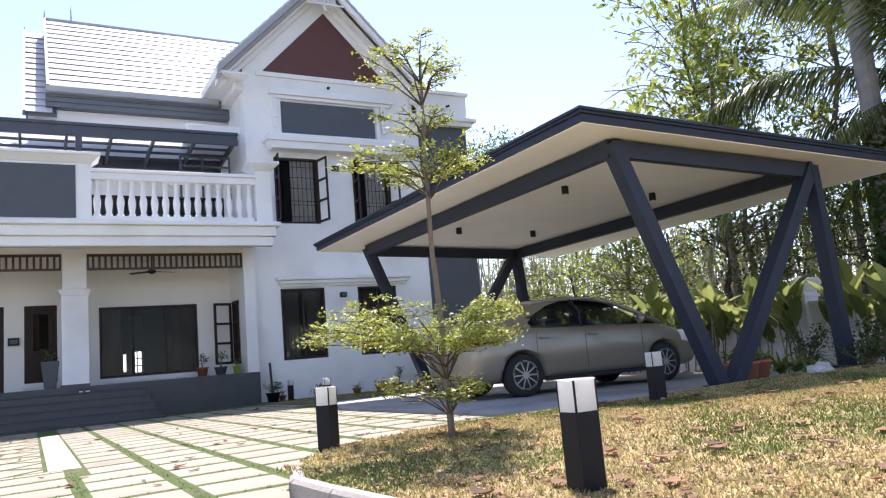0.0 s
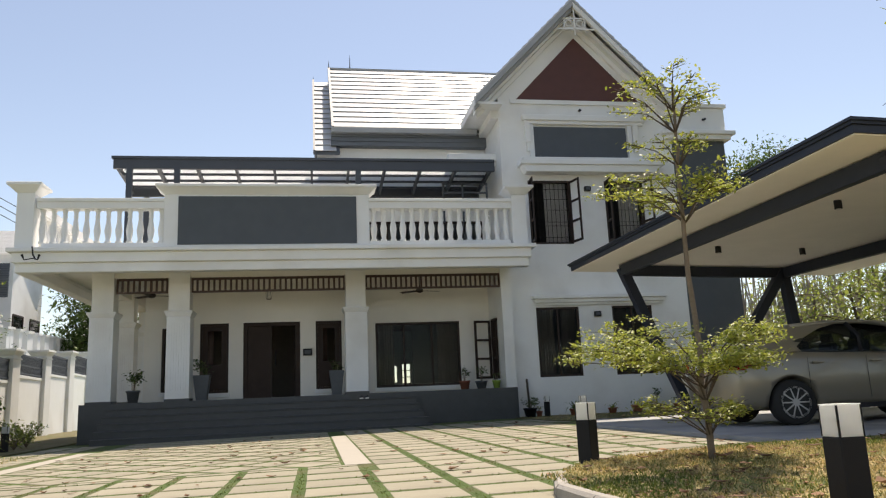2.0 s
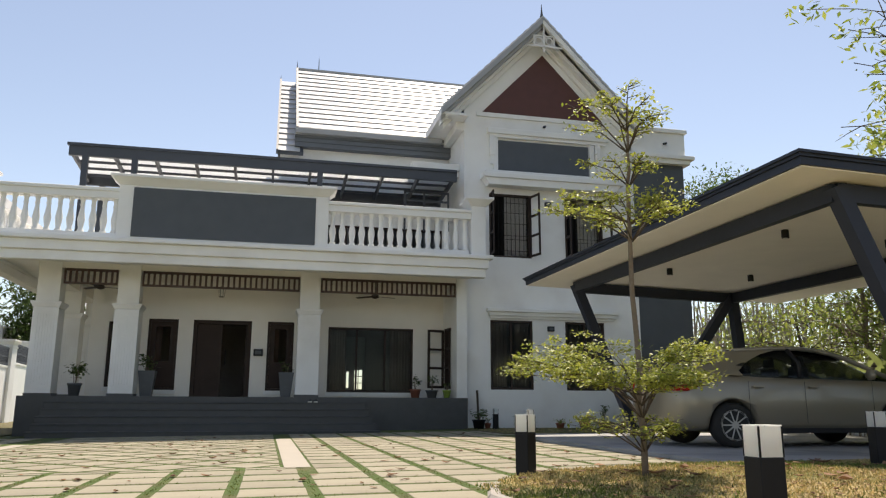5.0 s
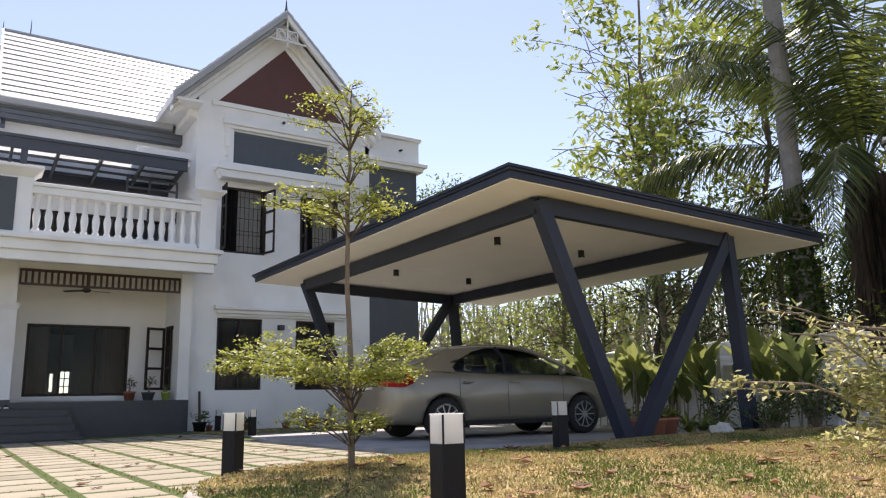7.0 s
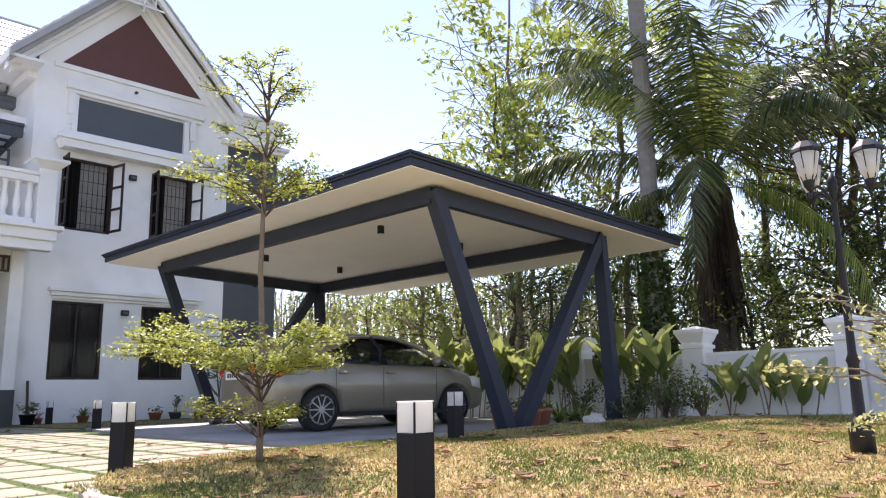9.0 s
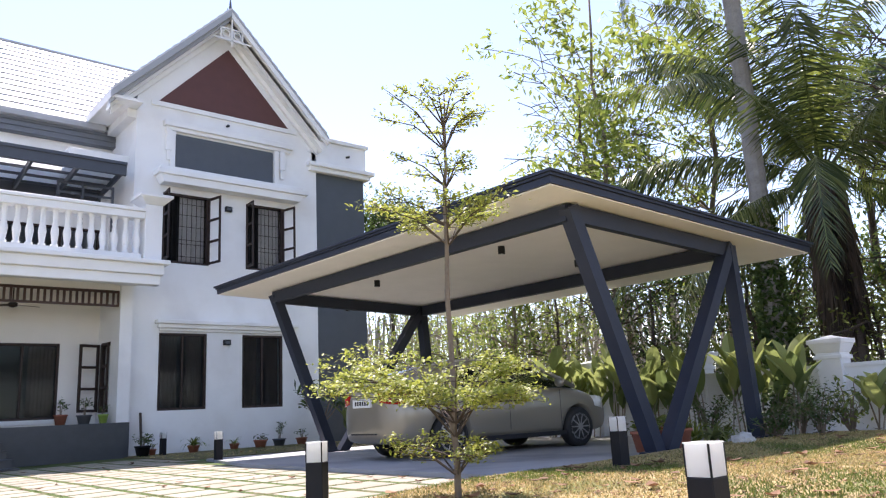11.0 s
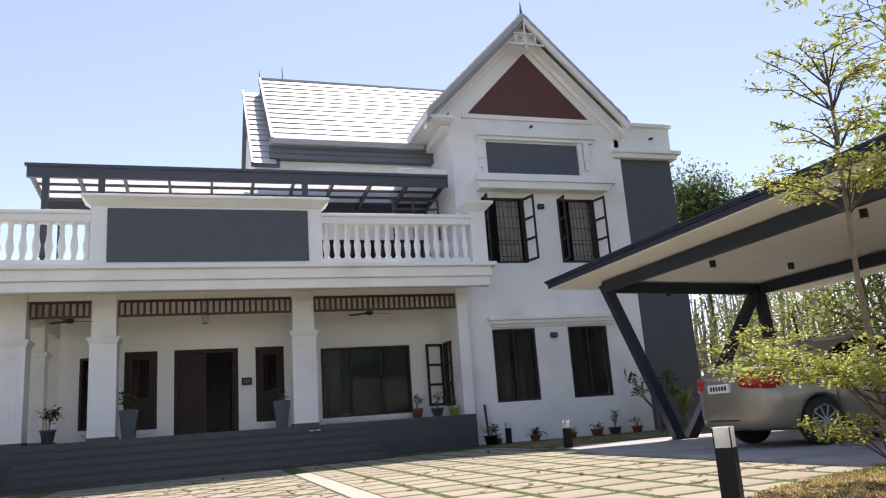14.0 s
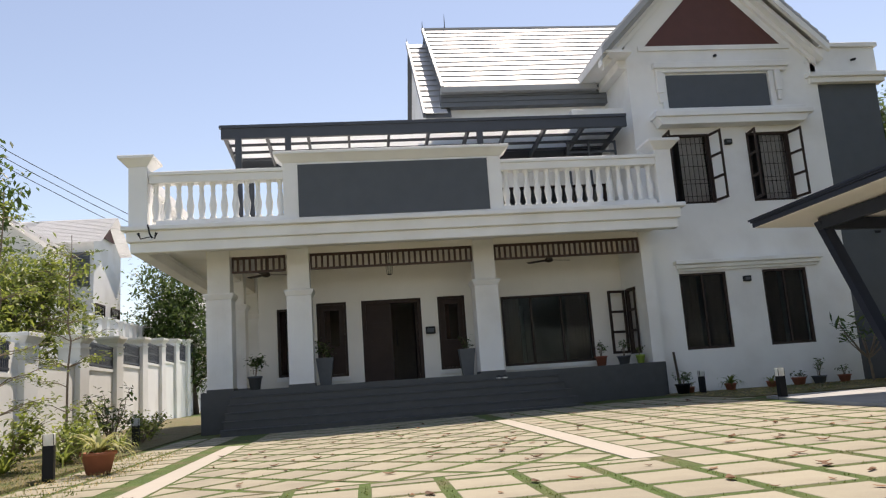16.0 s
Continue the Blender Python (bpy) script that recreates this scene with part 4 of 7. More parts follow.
bm = bmesh.new()
box(bm, CX0, CX1, CY0, CY0 + 0.03, 3.0, 3.08)
box(bm, CX0, CX1, CY1 - 0.03, CY1, 3.0, 3.08)
box(bm, CX0, CX0 + 0.03, CY0 + 0.03, CY1 - 0.03, 3.0, 3.08)
box(bm, CX1 - 0.03, CX1, CY0 + 0.03, CY1 - 0.03, 3.0, 3.08)
part("roof_edge", sloped(bm), M_STEEL, carport, "dark blue folded roof edge")
for s_, z0, z1 in ((0.025, 3.083, 3.115), (0.05, 3.115, 3.145)):
    bm = bmesh.new()
    box(bm, CX0 - s_, CX1 + s_, CY0 - s_, CY1 + s_, z0, z1)
    part("roof_sheet", sloped(bm), M_STEEL, carport, "dark blue stepped roof sheet")
bm = bmesh.new()
box(bm, CX0 + 0.03, CX1 - 0.03, CY0 + 0.03, CY1 - 0.03, 2.985, 3.08)
part("soffit", sloped(bm), M_SOFFIT, carport, "cream soffit board")
NL, NR, FLc, FRc = (5.74, 5.42), (9.19, 5.42), (5.74, 12.53), (9.19, 12.53)
for a, b in ((NL, NR), (FLc, FRc), (NL, FLc), (NR, FRc)):
    bm = bmesh.new()
    beam(bm, (a[0], a[1], 2.865), (b[0], b[1], 2.865), 0.1, 0.2)
    part("roof_beam", sloped(bm), M_STEEL, carport)
# foot of each leg: x, y, height of the ground there
NB, FB, EN, EF = (7.04, 5.4, 0.1), (7.02, 12.53, 0.05), (9.46, 5.45, 0.14), (9.52, 12.53, 0.05)
for c, base in ((NL, NB), (NR, NB), (FLc, FB), (FRc, FB), (NR, EN), (FRc, EF)):
    bm = bmesh.new()
    d = Vector((base[0] - c[0], base[1] - c[1], 0)).normalized()
    beam(bm, (c[0], c[1], 2.93 + fall(*c)), (base[0] - d.x * 0.1, base[1] - d.y * 0.1, base[2] - 0.02), 0.17, 0.17)
    part("leg", bm, M_STEEL, carport, "slanting dark blue leg")
for x, y, z in (NB, FB, EN, EF):
    bm = bmesh.new()
    box(bm, x - 0.24, x + 0.24, y - 0.15, y + 0.15, 0.0, z + 0.01)
    part("base_plate", bm, M_STEEL, carport, bevel=0.004)
for x, y in ((6.66, 7.46), (8.31, 7.45), (6.7, 10.6), (8.3, 10.6)):
    bm = bmesh.new()
    lathe(bm, x, y, [(0.045, 2.87), (0.05, 2.875), (0.05, 2.986)], 14)
    dl = part("downlight", sloped(bm), M_BLACK, carport, "small black surface downlight")
    bm = bmesh.new()
    lathe(bm, x, y, [(0.036, 2.862), (0.036, 2.87)], 14)
    part("lens", sloped(bm), M_LED, dl)


# ---- bollard lamps ----
def bollard(x, y, z, turn=0.0, hgt=0.53):
    ob = empty("bollard_lamp", pose(x, y, z, 0, 0, turn), "black square bollard lamp with white lit-panel head", "bollard lamp", "bollard lamps round the drive")
    bm = bmesh.new()
    box(bm, -0.06, 0.06, -0.06, 0.06, -0.05, hgt - 0.13)
    part("post", bm, M_BOLL, ob, bevel=0.005)
    for sx in (-1, 1):
        for sy in (-1, 1):
            bm = bmesh.new()
            box(bm, sx * 0.0555 - 0.0035, sx * 0.0555 + 0.0035, sy * 0.0555 - 0.0035, sy * 0.0555 + 0.0035, hgt - 0.13, hgt - 0.001)
            part("corner_post", bm, M_BOLL, ob)
    bm = bmesh.new()
    box(bm, -0.058, 0.058, -0.058, 0.058, hgt - 0.001, hgt + 0.004)
    part("cap", bm, M_OPAL, ob, "white opal lid")
    for k in range(4):
        bm = bmesh.new()
        box(bm, -0.0515, 0.0515, -0.058, -0.053, hgt - 0.13, hgt - 0.002)
        p = part("panel", bm, M_OPAL, ob, "white opal lamp panel")
        p.matrix_basis = pose(0, 0, 0, 0, 0, 90 * k)
    return ob


for x, y, z, turn in ((1.922, 4.62, 0.0, 38), (5.166, 4.565, 0.03, -8), (2.0, 1.72, -0.01, 0), (4.94, 13.1, 0.0, 0), (5.6, 17.6, 0.0, 0), (-5.75, 10.1, -0.1, 10), (-6.4, 15.8, -0.12, 0)):
    bollard(x, y, z, turn)

# ---- veranda and facade fittings ----
def ceiling_fan(x, y, z):
    ob = empty("ceiling_fan", pose(x, y, z, 0, 0, 20), "dark brown three-blade ceiling fan hung under the slab", "ceiling fan", "veranda fans")
    bm = bmesh.new()
    lathe(bm, 0, 0, [(0.015, 0.05), (0.015, CB - z - 0.05), (0.05, CB - z - 0.04), (0.05, CB - z)], 8)
    part("rod", bm, M_WOOD, ob)
    bm = bmesh.new()
    lathe(bm, 0, 0, [(0.03, -0.06), (0.1, -0.03), (0.1, 0.03), (0.04, 0.07)], 12)
    part("motor", bm, M_WOOD, ob, smooth=True)
    for k in range(3):
        bm = bmesh.new()
        box(bm, 0.09, 0.6, -0.06, 0.06, -0.006, 0.006)
        p = part("blade", bm, M_WOOD, ob, bevel=0.003)
        p.matrix_basis = pose(0, 0, 0, 10, 0, 120 * k)


ceiling_fan(-4.3, 19.0, 3.5)
ceiling_fan(2.65, 19.0, 3.5)
lantern = empty("pendant_lantern", pose(-1.35, 18.9, 0), "small black hanging lantern over the entrance steps", "lantern")
bm = bmesh.new()
tube(bm, [(0, 0, CB), (0, 0, 3.62)], 0.008, 5)
part("chain", bm, M_BLACK, lantern)
bm = bmesh.new()
lathe(bm, 0, 0, [(0.02, 3.62), (0.09, 3.56), (0.095, 3.55)], 6)
for k in range(6):
    a = k * math.pi / 3
    tube(bm, [(0.085 * math.cos(a), 0.085 * math.sin(a), 3.56), (0.06 * math.cos(a), 0.06 * math.sin(a), 3.34)], 0.006, 4)
lathe(bm, 0, 0, [(0.06, 3.33), (0.06, 3.345)], 6)
part("cage", bm, M_BLACK, lantern)
bm = bmesh.new()
lathe(bm, 0, 0, [(0.04, 3.36), (0.06, 3.5), (0.03, 3.54)], 8)
part("globe", bm, M_OPAL, lantern, smooth=True)
# three lamps on the wing; the box on the veranda wall is a switch
for x, y, z, w in ((7.44, WY, 6.21, 0.09), (7.44, WY, 2.68, 0.09), (-0.37, BY, 1.98, 0.12), (7.4, WY, 8.55, 0.035)):
    ob = empty("wall_box", pose(x, y, z), "small black box fitting fixed to the wall", "wall lamp", "wall lamps")
    bm = bmesh.new()
    box(bm, -w, w, -0.1, 0.0, -w * 0.75, w * 0.75)
    part("case", bm, M_BLACK, ob, bevel=0.008)
    bm = bmesh.new()
    box(bm, -w * 0.7, w * 0.7, -0.104, -0.1, -w * 0.4, w * 0.4)
    part("lens", bm, M_GREY, ob)
for x, y, z in ((-5.65, 17.6, 3.9), (11.2, WY + 0.02, 8.35), (11.1, WY + 0.06, 3.7)):
    ob = empty("security_camera", pose(x, y, z), "small security camera on a short bracket", "camera", "security cameras")
    bm = bmesh.new()
    tube(bm, [(0, -0.06, 0.0), (0, -0.2, -0.03)], 0.035, 8)
    part("body", bm, M_BLACK, ob)
    bm = bmesh.new()
    tube(bm, [(0, 0.0, 0.03), (0, -0.1, 0.0)], 0.012, 6)
    part("bracket", bm, M_BLACK, ob)
# lamp bracket at the slab corner
ob = empty("bracket_lamp", pose(-6.35, BF - 0.1, 4.02), "black twin-armed bracket lamp on the slab corner", "wall lamp")
bm = bmesh.new()
tube(bm, [(-0.05, 0, 0.3), (0, -0.06, 0.1), (0.06, -0.08, 0.0)], 0.018, 6)
part("arm", bm, M_BLACK, ob)
for dx in (-0.16, 0.12):
    bm = bmesh.new()
    tube(bm, [(0.02, -0.06, 0.03), (dx, -0.12, -0.02), (dx * 1.3, -0.13, 0.1)], [0.012, 0.012, 0.03], 6)
    part("branch", bm, M_BLACK, ob)
ob = empty("sandals", pose(0.95, VY - 0.2, FL - 0.13), "pair of pale sandals lying on the steps", "sandals")
for dx in (0, 0.14):
    bm = bmesh.new()
    prism(bm, [(dx - 0.045, 0), (dx + 0.045, 0), (dx + 0.04, 0.03), (dx - 0.04, 0.03)], -0.13, 0.12)
    part("sole", bm, M_LED, ob, bevel=0.006)
    bm = bmesh.new()
    tube(bm, [(dx - 0.045, -0.04, 0.03), (dx, -0.05, 0.075), (dx + 0.045, -0.04, 0.03)], 0.012, 5)
    part("strap", bm, M_BLACK, ob)


# ---- potted plants ----
def pot_profile(r, hgt):
    return [(r * 0.68, 0), (r * 0.95, hgt * 0.85), (r * 1.06, hgt * 0.86), (r * 1.06, hgt), (r * 0.9, hgt), (r * 0.85, hgt * 0.9), (0.01, hgt * 0.88)]


def potted(x, y, z, r, hgt, pot_m, leaf_m, label, n=120, spread=0.22, top=0.4, size=0.09, square=False, aspect=0.5, stems=5):
    rng = np.random.default_rng(int(abs(x * 91 + y * 37)) + 5)
    ob = empty("potted_plant", pose(x, y, z), label, "potted plant", "potted plants")
    bm = bmesh.new()
    if square:
        frustum(bm, 0, 0, 0, hgt, r * 0.62, r * 0.62, r, r)
    else:
        lathe(bm, 0, 0, pot_profile(r, hgt), 16)
    part("pot", bm, pot_m, ob, smooth=not square)
    bm = bmesh.new()
    tips = []
    for k in range(stems):
        a = rng.uniform(0, 6.28)
        tip = (spread * 0.6 * math.cos(a), spread * 0.6 * math.sin(a), hgt + top * rng.uniform(0.5, 1.0))
        tube(bm, [(0.02 * math.cos(a), 0.02 * math.sin(a), hgt * 0.85), (tip[0] * 0.4, tip[1] * 0.4, hgt + top * 0.4), tip], [0.008, 0.006, 0.003], 5)
        tips.append(tip)
    part("stem", bm, M_BARK, ob)
    c = np.array(tips)[rng.integers(0, stems, n)] * rng.uniform(0.55, 1.0, (n, 1)) ** 0.5 + rng.normal(0, spread * 0.32, (n, 3)) * [1, 1, 0.7]
    c[:, 2] = np.maximum(c[:, 2], hgt * 0.95)
    v, f = leaves(c, size, rng, aspect)
    quads("foliage", v, f, leaf_m, ob)
    return ob


def strappy(x, y, z, r, hgt, pot_m, leaf_m, label, n=34, length=0.45, width=0.03, name="potted_plant"):
    """A rosette of long arching leaves, in a pot or straight in the ground."""
    rng = np.random.default_rng(int(abs(x * 57 + y * 23)) + 3)
    ob = empty(name, pose(x, y, z), label, "potted plant" if r else "plant", "potted plants" if r else "bed plants")
    if r:
        bm = bmesh.new()
        lathe(bm, 0, 0, pot_profile(r, hgt), 16)
        part("pot", bm, pot_m, ob, smooth=True)
    v, f = [], []
    for k in range(n):
        a, lift, ln = rng.uniform(0, 6.28), rng.uniform(0.5, 1.35), length * rng.uniform(0.6, 1.15)
        d, sd = np.array([math.cos(a), math.sin(a), 0]), np.array([-math.sin(a), math.cos(a), 0])
        base = len(v)
        p = np.array([0.02 * math.cos(a), 0.02 * math.sin(a), hgt * 0.9])
        for q in range(6):
            w = width * (1 - (q / 5) ** 2 * 0.95) * 0.5
            v += [(p - sd * w).tolist(), (p + sd * w).tolist()]
            e = lift - q * 0.42 * rng.uniform(0.7, 1.2)
            p = p + (d * math.cos(e) + np.array([0, 0, math.sin(e)])) * ln / 5
        for q in range(5):
            f.append((base + 2 * q, base + 2 * q + 1, base + 2 * q + 3, base + 2 * q + 2))
    quads("foliage", v, f, leaf_m, ob)
    return ob


potted(-4.55, 18.45, FL, 0.16, 0.3, M_POTGREY, L_DARK, "leafy dark green plant in a round grey pot on the veranda", 150, 0.24, 0.45, 0.11)
potted(-2.98, 18.75, FL, 0.2, 0.62, M_POTGREY, L_DARK, "dark green plant in a tall grey planter by the door", 130, 0.22, 0.4, 0.1, True)
potted(0.37, 18.75, FL, 0.19, 0.62, M_POTGREY, L_DARK, "thin dark plant in a tall grey planter by the door", 60, 0.18, 0.35, 0.09, True)
potted(3.85, 19.35, FL, 0.15, 0.24, M_TERRA, L_DARK, "small dark plant in a brown pot under the window", 60, 0.15, 0.35, 0.09)
potted(4.12, 18.45, FL, 0.16, 0.2, M_POTGREY, L_DARK, "dark plant in a low grey pot on the plinth edge", 50, 0.16, 0.55, 0.1)
potted(4.52, 18.42, FL, 0.11, 0.2, M_POTGREEN, L_DARK, "small plant in a lime-green pot on the plinth edge", 40, 0.12, 0.22, 0.07)
potted(5.2, 17.75, 0.0, 0.17, 0.26, M_BOLL, L_DARK, "bushy plant in a black pot with a propped cane", 120, 0.22, 0.3, 0.1)
bm = bmesh.new()
tube(bm, [(5.3, 18.1, 0.0), (5.32, 18.34, 1.0)], 0.03, 7)
tagged(part("cane", bm, M_BARKDARK), "dark cane leaning against the white wall", "cane")
potted(5.52, 18.05, 0.03, 0.09, 0.14, M_TERRA, L_MID, "tiny plant in a small pot by the wall", 30, 0.1, 0.15, 0.06)
strappy(6.45, 17.95, 0.03, 0.14, 0.16, M_TERRA, L_MID, "spiky rosette plant in a pot by the wall", 36, 0.42, 0.04)
strappy(7.5, 18.0, 0.03, 0.12, 0.14, M_TERRA, L_MID, "small spiky plant in a pot by the wall", 24, 0.3, 0.03)
potted(8.2, 18.0, 0.03, 0.17, 0.18, M_TERRA, L_DARK, "low green plant in a wide brown pot by the wall", 60, 0.18, 0.12, 0.08)
potted(8.75, 18.05, 0.03, 0.17, 0.18, M_POTGREY, L_DARK, "taller plant in a wide dark pot by the wall", 60, 0.15, 0.4, 0.1)
potted(9.4, 18.05, 0.03, 0.15, 0.17, M_TERRA, L_DARK, "small plant in a brown pot by the wall", 46, 0.14, 0.22, 0.08)
for x, y, m in ((7.5, 5.95, M_TERRA), (7.86, 5.8, M_TERRA), (8.2, 5.9, M_TERRA)):
    potted(x, y, 0.06, 0.17, 0.26, m, L_MID, "leafy plant in a terracotta pot beside the carport leg", 90, 0.2, 0.14, 0.1)
potted(9.9, 7.3, 0.06, 0.13, 0.22, M_TERRA, L_YELLOW, "bright potted plant in terracotta at the carport edge", 50, 0.16, 0.25, 0.09)
strappy(-5.35, 10.55, -0.1, 0.2, 0.26, M_TERRA, L_VARIEG, "yellow striped strappy plant in a terracotta pot", 60, 0.55, 0.045)


# ---- the car under the carport ----
M_CAR = bpy.data.materials.new("champagne_car_paint")
M_CAR.use_nodes = True
cb = M_CAR.node_tree.nodes["Principled BSDF"]
cb.inputs["Base Color"].default_value = (0.27, 0.24, 0.185, 1)
cb.inputs["Metallic"].default_value, cb.inputs["Roughness"].default_value = 0.4, 0.32
cb.inputs["Coat Weight"].default_value, cb.inputs["Coat Roughness"].default_value = 0.6, 0.08
flake = M_CAR.node_tree.nodes.new("ShaderNodeTexNoise")
flake.inputs["Scale"].default_value = 3.0
fr_ = M_CAR.node_tree.nodes.new("ShaderNodeMapRange")
fr_.inputs["To Min"].default_value, fr_.inputs["To Max"].default_value = 0.26, 0.42
M_CAR.node_tree.links.new(flake.outputs["Fac"], fr_.inputs["Value"])
M_CAR.node_tree.links.new(fr_.outputs["Result"], cb.inputs["Roughness"])
M_CARGLASS = glass_mat("tinted_car_glass", (0.42, 0.45, 0.45), 0.02, 0.42, (0.012, 0.014, 0.015))
M_TYRE = mat("tyre_rubber", (0.02, 0.02, 0.02), 0.85, vary=0.2, scale=20, fine=120, bump=0.2)
M_ALLOY = mat("alloy_wheel", (0.5, 0.5, 0.5), 0.35, 0.9, vary=0.06, scale=10, fine=80, bump=0.03)
M_RED = mat("red_lamp_lens", (0.4, 0.015, 0.012), 0.15, vary=0.1, scale=10, fine=60, bump=0.0)
M_PLATE = mat("white_plate", (0.75, 0.75, 0.72), 0.4, vary=0.03)

car = empty("car", pose(7.47, 8.9, 0.055, 0, 0, -3.4) @ Matrix.Diagonal((1, 1, 0.97, 1)), "champagne-beige four-door sedan parked under the carport", "car")


def loft(bm, rings):
    rows = [[bm.verts.new(p) for p in ring] for ring in rings]
    for a, b in zip(rows, rows[1:]):
        for k in range(len(a) - 1):
            bm.faces.new((a[k], a[k + 1], b[k + 1], b[k]))
    bm.faces.new(rows[0]), bm.faces.new(rows[-1][::-1])


def ring(x, zb, zm, top, hw, edge):
    half = [(0, zb), (hw * 0.86, zb), (hw * 0.97, zb + 0.1), (hw, zm), (hw * 0.985, zm + 0.16), (hw * edge, top - 0.03), (hw * edge * 0.86, top), (0, top + 0.025)]
    return [(x, -y, z) for y, z in half] + [(x, y, z) for y, z in half[::-1][1:-1]] + [(x, 0, zb)]


bm = bmesh.new()
loft(bm, [ring(*r) for r in (
    (-2.2, 0.34, 0.5, 0.9, 0.34, 0.95), (-2.14, 0.27, 0.52, 0.99, 0.6, 0.94), (-2.05, 0.24, 0.6, 1.06, 0.74, 0.92), (-1.93, 0.23, 0.62, 1.09, 0.82, 0.9),
    (-1.75, 0.21, 0.62, 1.08, 0.838, 0.9), (-1.28, 0.2, 0.62, 1.055, 0.85, 0.93), (-0.6, 0.19, 0.6, 1.01, 0.852, 0.95), (0.2, 0.19, 0.6, 0.985, 0.852, 0.95),
    (0.9, 0.19, 0.6, 0.97, 0.85, 0.94), (1.25, 0.2, 0.6, 0.955, 0.84, 0.9), (1.6, 0.2, 0.58, 0.89, 0.82, 0.87), (1.85, 0.21, 0.55, 0.8, 0.77, 0.85), (2.02, 0.23, 0.5, 0.7, 0.7, 0.85), (2.1, 0.3, 0.46, 0.58, 0.6, 0.85))])
bmesh.ops.recalc_face_normals(bm, faces=bm.faces[:])
body_me = bpy.data.meshes.new("body")
bm.to_mesh(body_me)
bm.free()
body_ob = bpy.data.objects.new("body_form", body_me)
cut = bmesh.new()
for ax in (-1.276, 1.277):
    for s in (-1, 1):
        lathe(cut, ax, 0.31, [(0.365, s * 0.5 - 0.12), (0.365, s * 0.9 + 0.1)] if s > 0 else [(0.365, -1.0), (0.365, -0.38)], 28, axis="y")
bmesh.ops.recalc_face_normals(cut, faces=cut.faces[:])
cut_me = bpy.data.meshes.new("cut")
cut.to_mesh(cut_me)
cut.free()
cut_ob = bpy.data.objects.new("cut", cut_me)
scene.collection.objects.link(body_ob), scene.collection.objects.link(cut_ob)
sub = body_ob.modifiers.new("round", "SUBSURF")
sub.levels = sub.render_levels = 2
boo = body_ob.modifiers.new("arches", "BOOLEAN")
boo.object, boo.operation, boo.solver = cut_ob, "DIFFERENCE", "EXACT"
made = bpy.data.meshes.new_from_object(body_ob.evaluated_get(bpy.context.evaluated_depsgraph_get()))
bpy.data.objects.remove(body_ob), bpy.data.objects.remove(cut_ob)
made.name = "body"
made.materials.clear()
made.materials.append(M_CAR)
made.polygons.foreach_set("use_smooth", [True] * len(made.polygons))
body = new("body", made)
body.parent = car


def cabin_ring(x, top, hw_low, hw_top, low):
    half = [(hw_low, low), (hw_low * 0.97, low + (top - low) * 0.45), (hw_top, top - 0.05), (hw_top * 0.8, top)]
    return [(x, -y, z) for y, z in half] + [(x, 0, top + 0.012)] + [(x, y, z) for y, z in half[::-1]] + [(x, 0, low)]


bm = bmesh.new()
loft(bm, [cabin_ring(*r) for r in ((-1.86, 1.05, 0.66, 0.6, 1.02), (-1.55, 1.2, 0.73, 0.6, 1.0), (-1.05, 1.385, 0.77, 0.585, 0.98), (-0.45, 1.43, 0.785, 0.58, 0.97), (-0.1, 1.428, 0.785, 0.577, 0.965), (0.2, 1.4, 0.785, 0.575, 0.96), (0.45, 1.335, 0.78, 0.575, 0.95), (0.65, 1.255, 0.77, 0.59, 0.945), (0.95, 1.105, 0.76, 0.625, 0.94), (1.25, 0.965, 0.72, 0.66, 0.93))])
part("glazing", bm, M_CARGLASS, car, "dark tinted car windows", smooth=True)
bm = bmesh.new()
loft(bm, [[(x, -hw, z - 0.045), (x, -hw * 0.8, z + 0.012), (x, 0, z + 0.026), (x, hw * 0.8, z + 0.012), (x, hw, z - 0.045), (x, 0, z - 0.02)] for x, hw, z in ((-1.75, 0.64, 1.135), (-1.5, 0.63, 1.24), (-1.22, 0.61, 1.335), (-0.9, 0.61, 1.4), (-0.5, 0.61, 1.438), (-0.1, 0.607, 1.438), (0.2, 0.604, 1.41), (0.45, 0.6, 1.345), (0.6, 0.6, 1.285))])
part("roof_skin", bm, M_CAR, car, smooth=True)
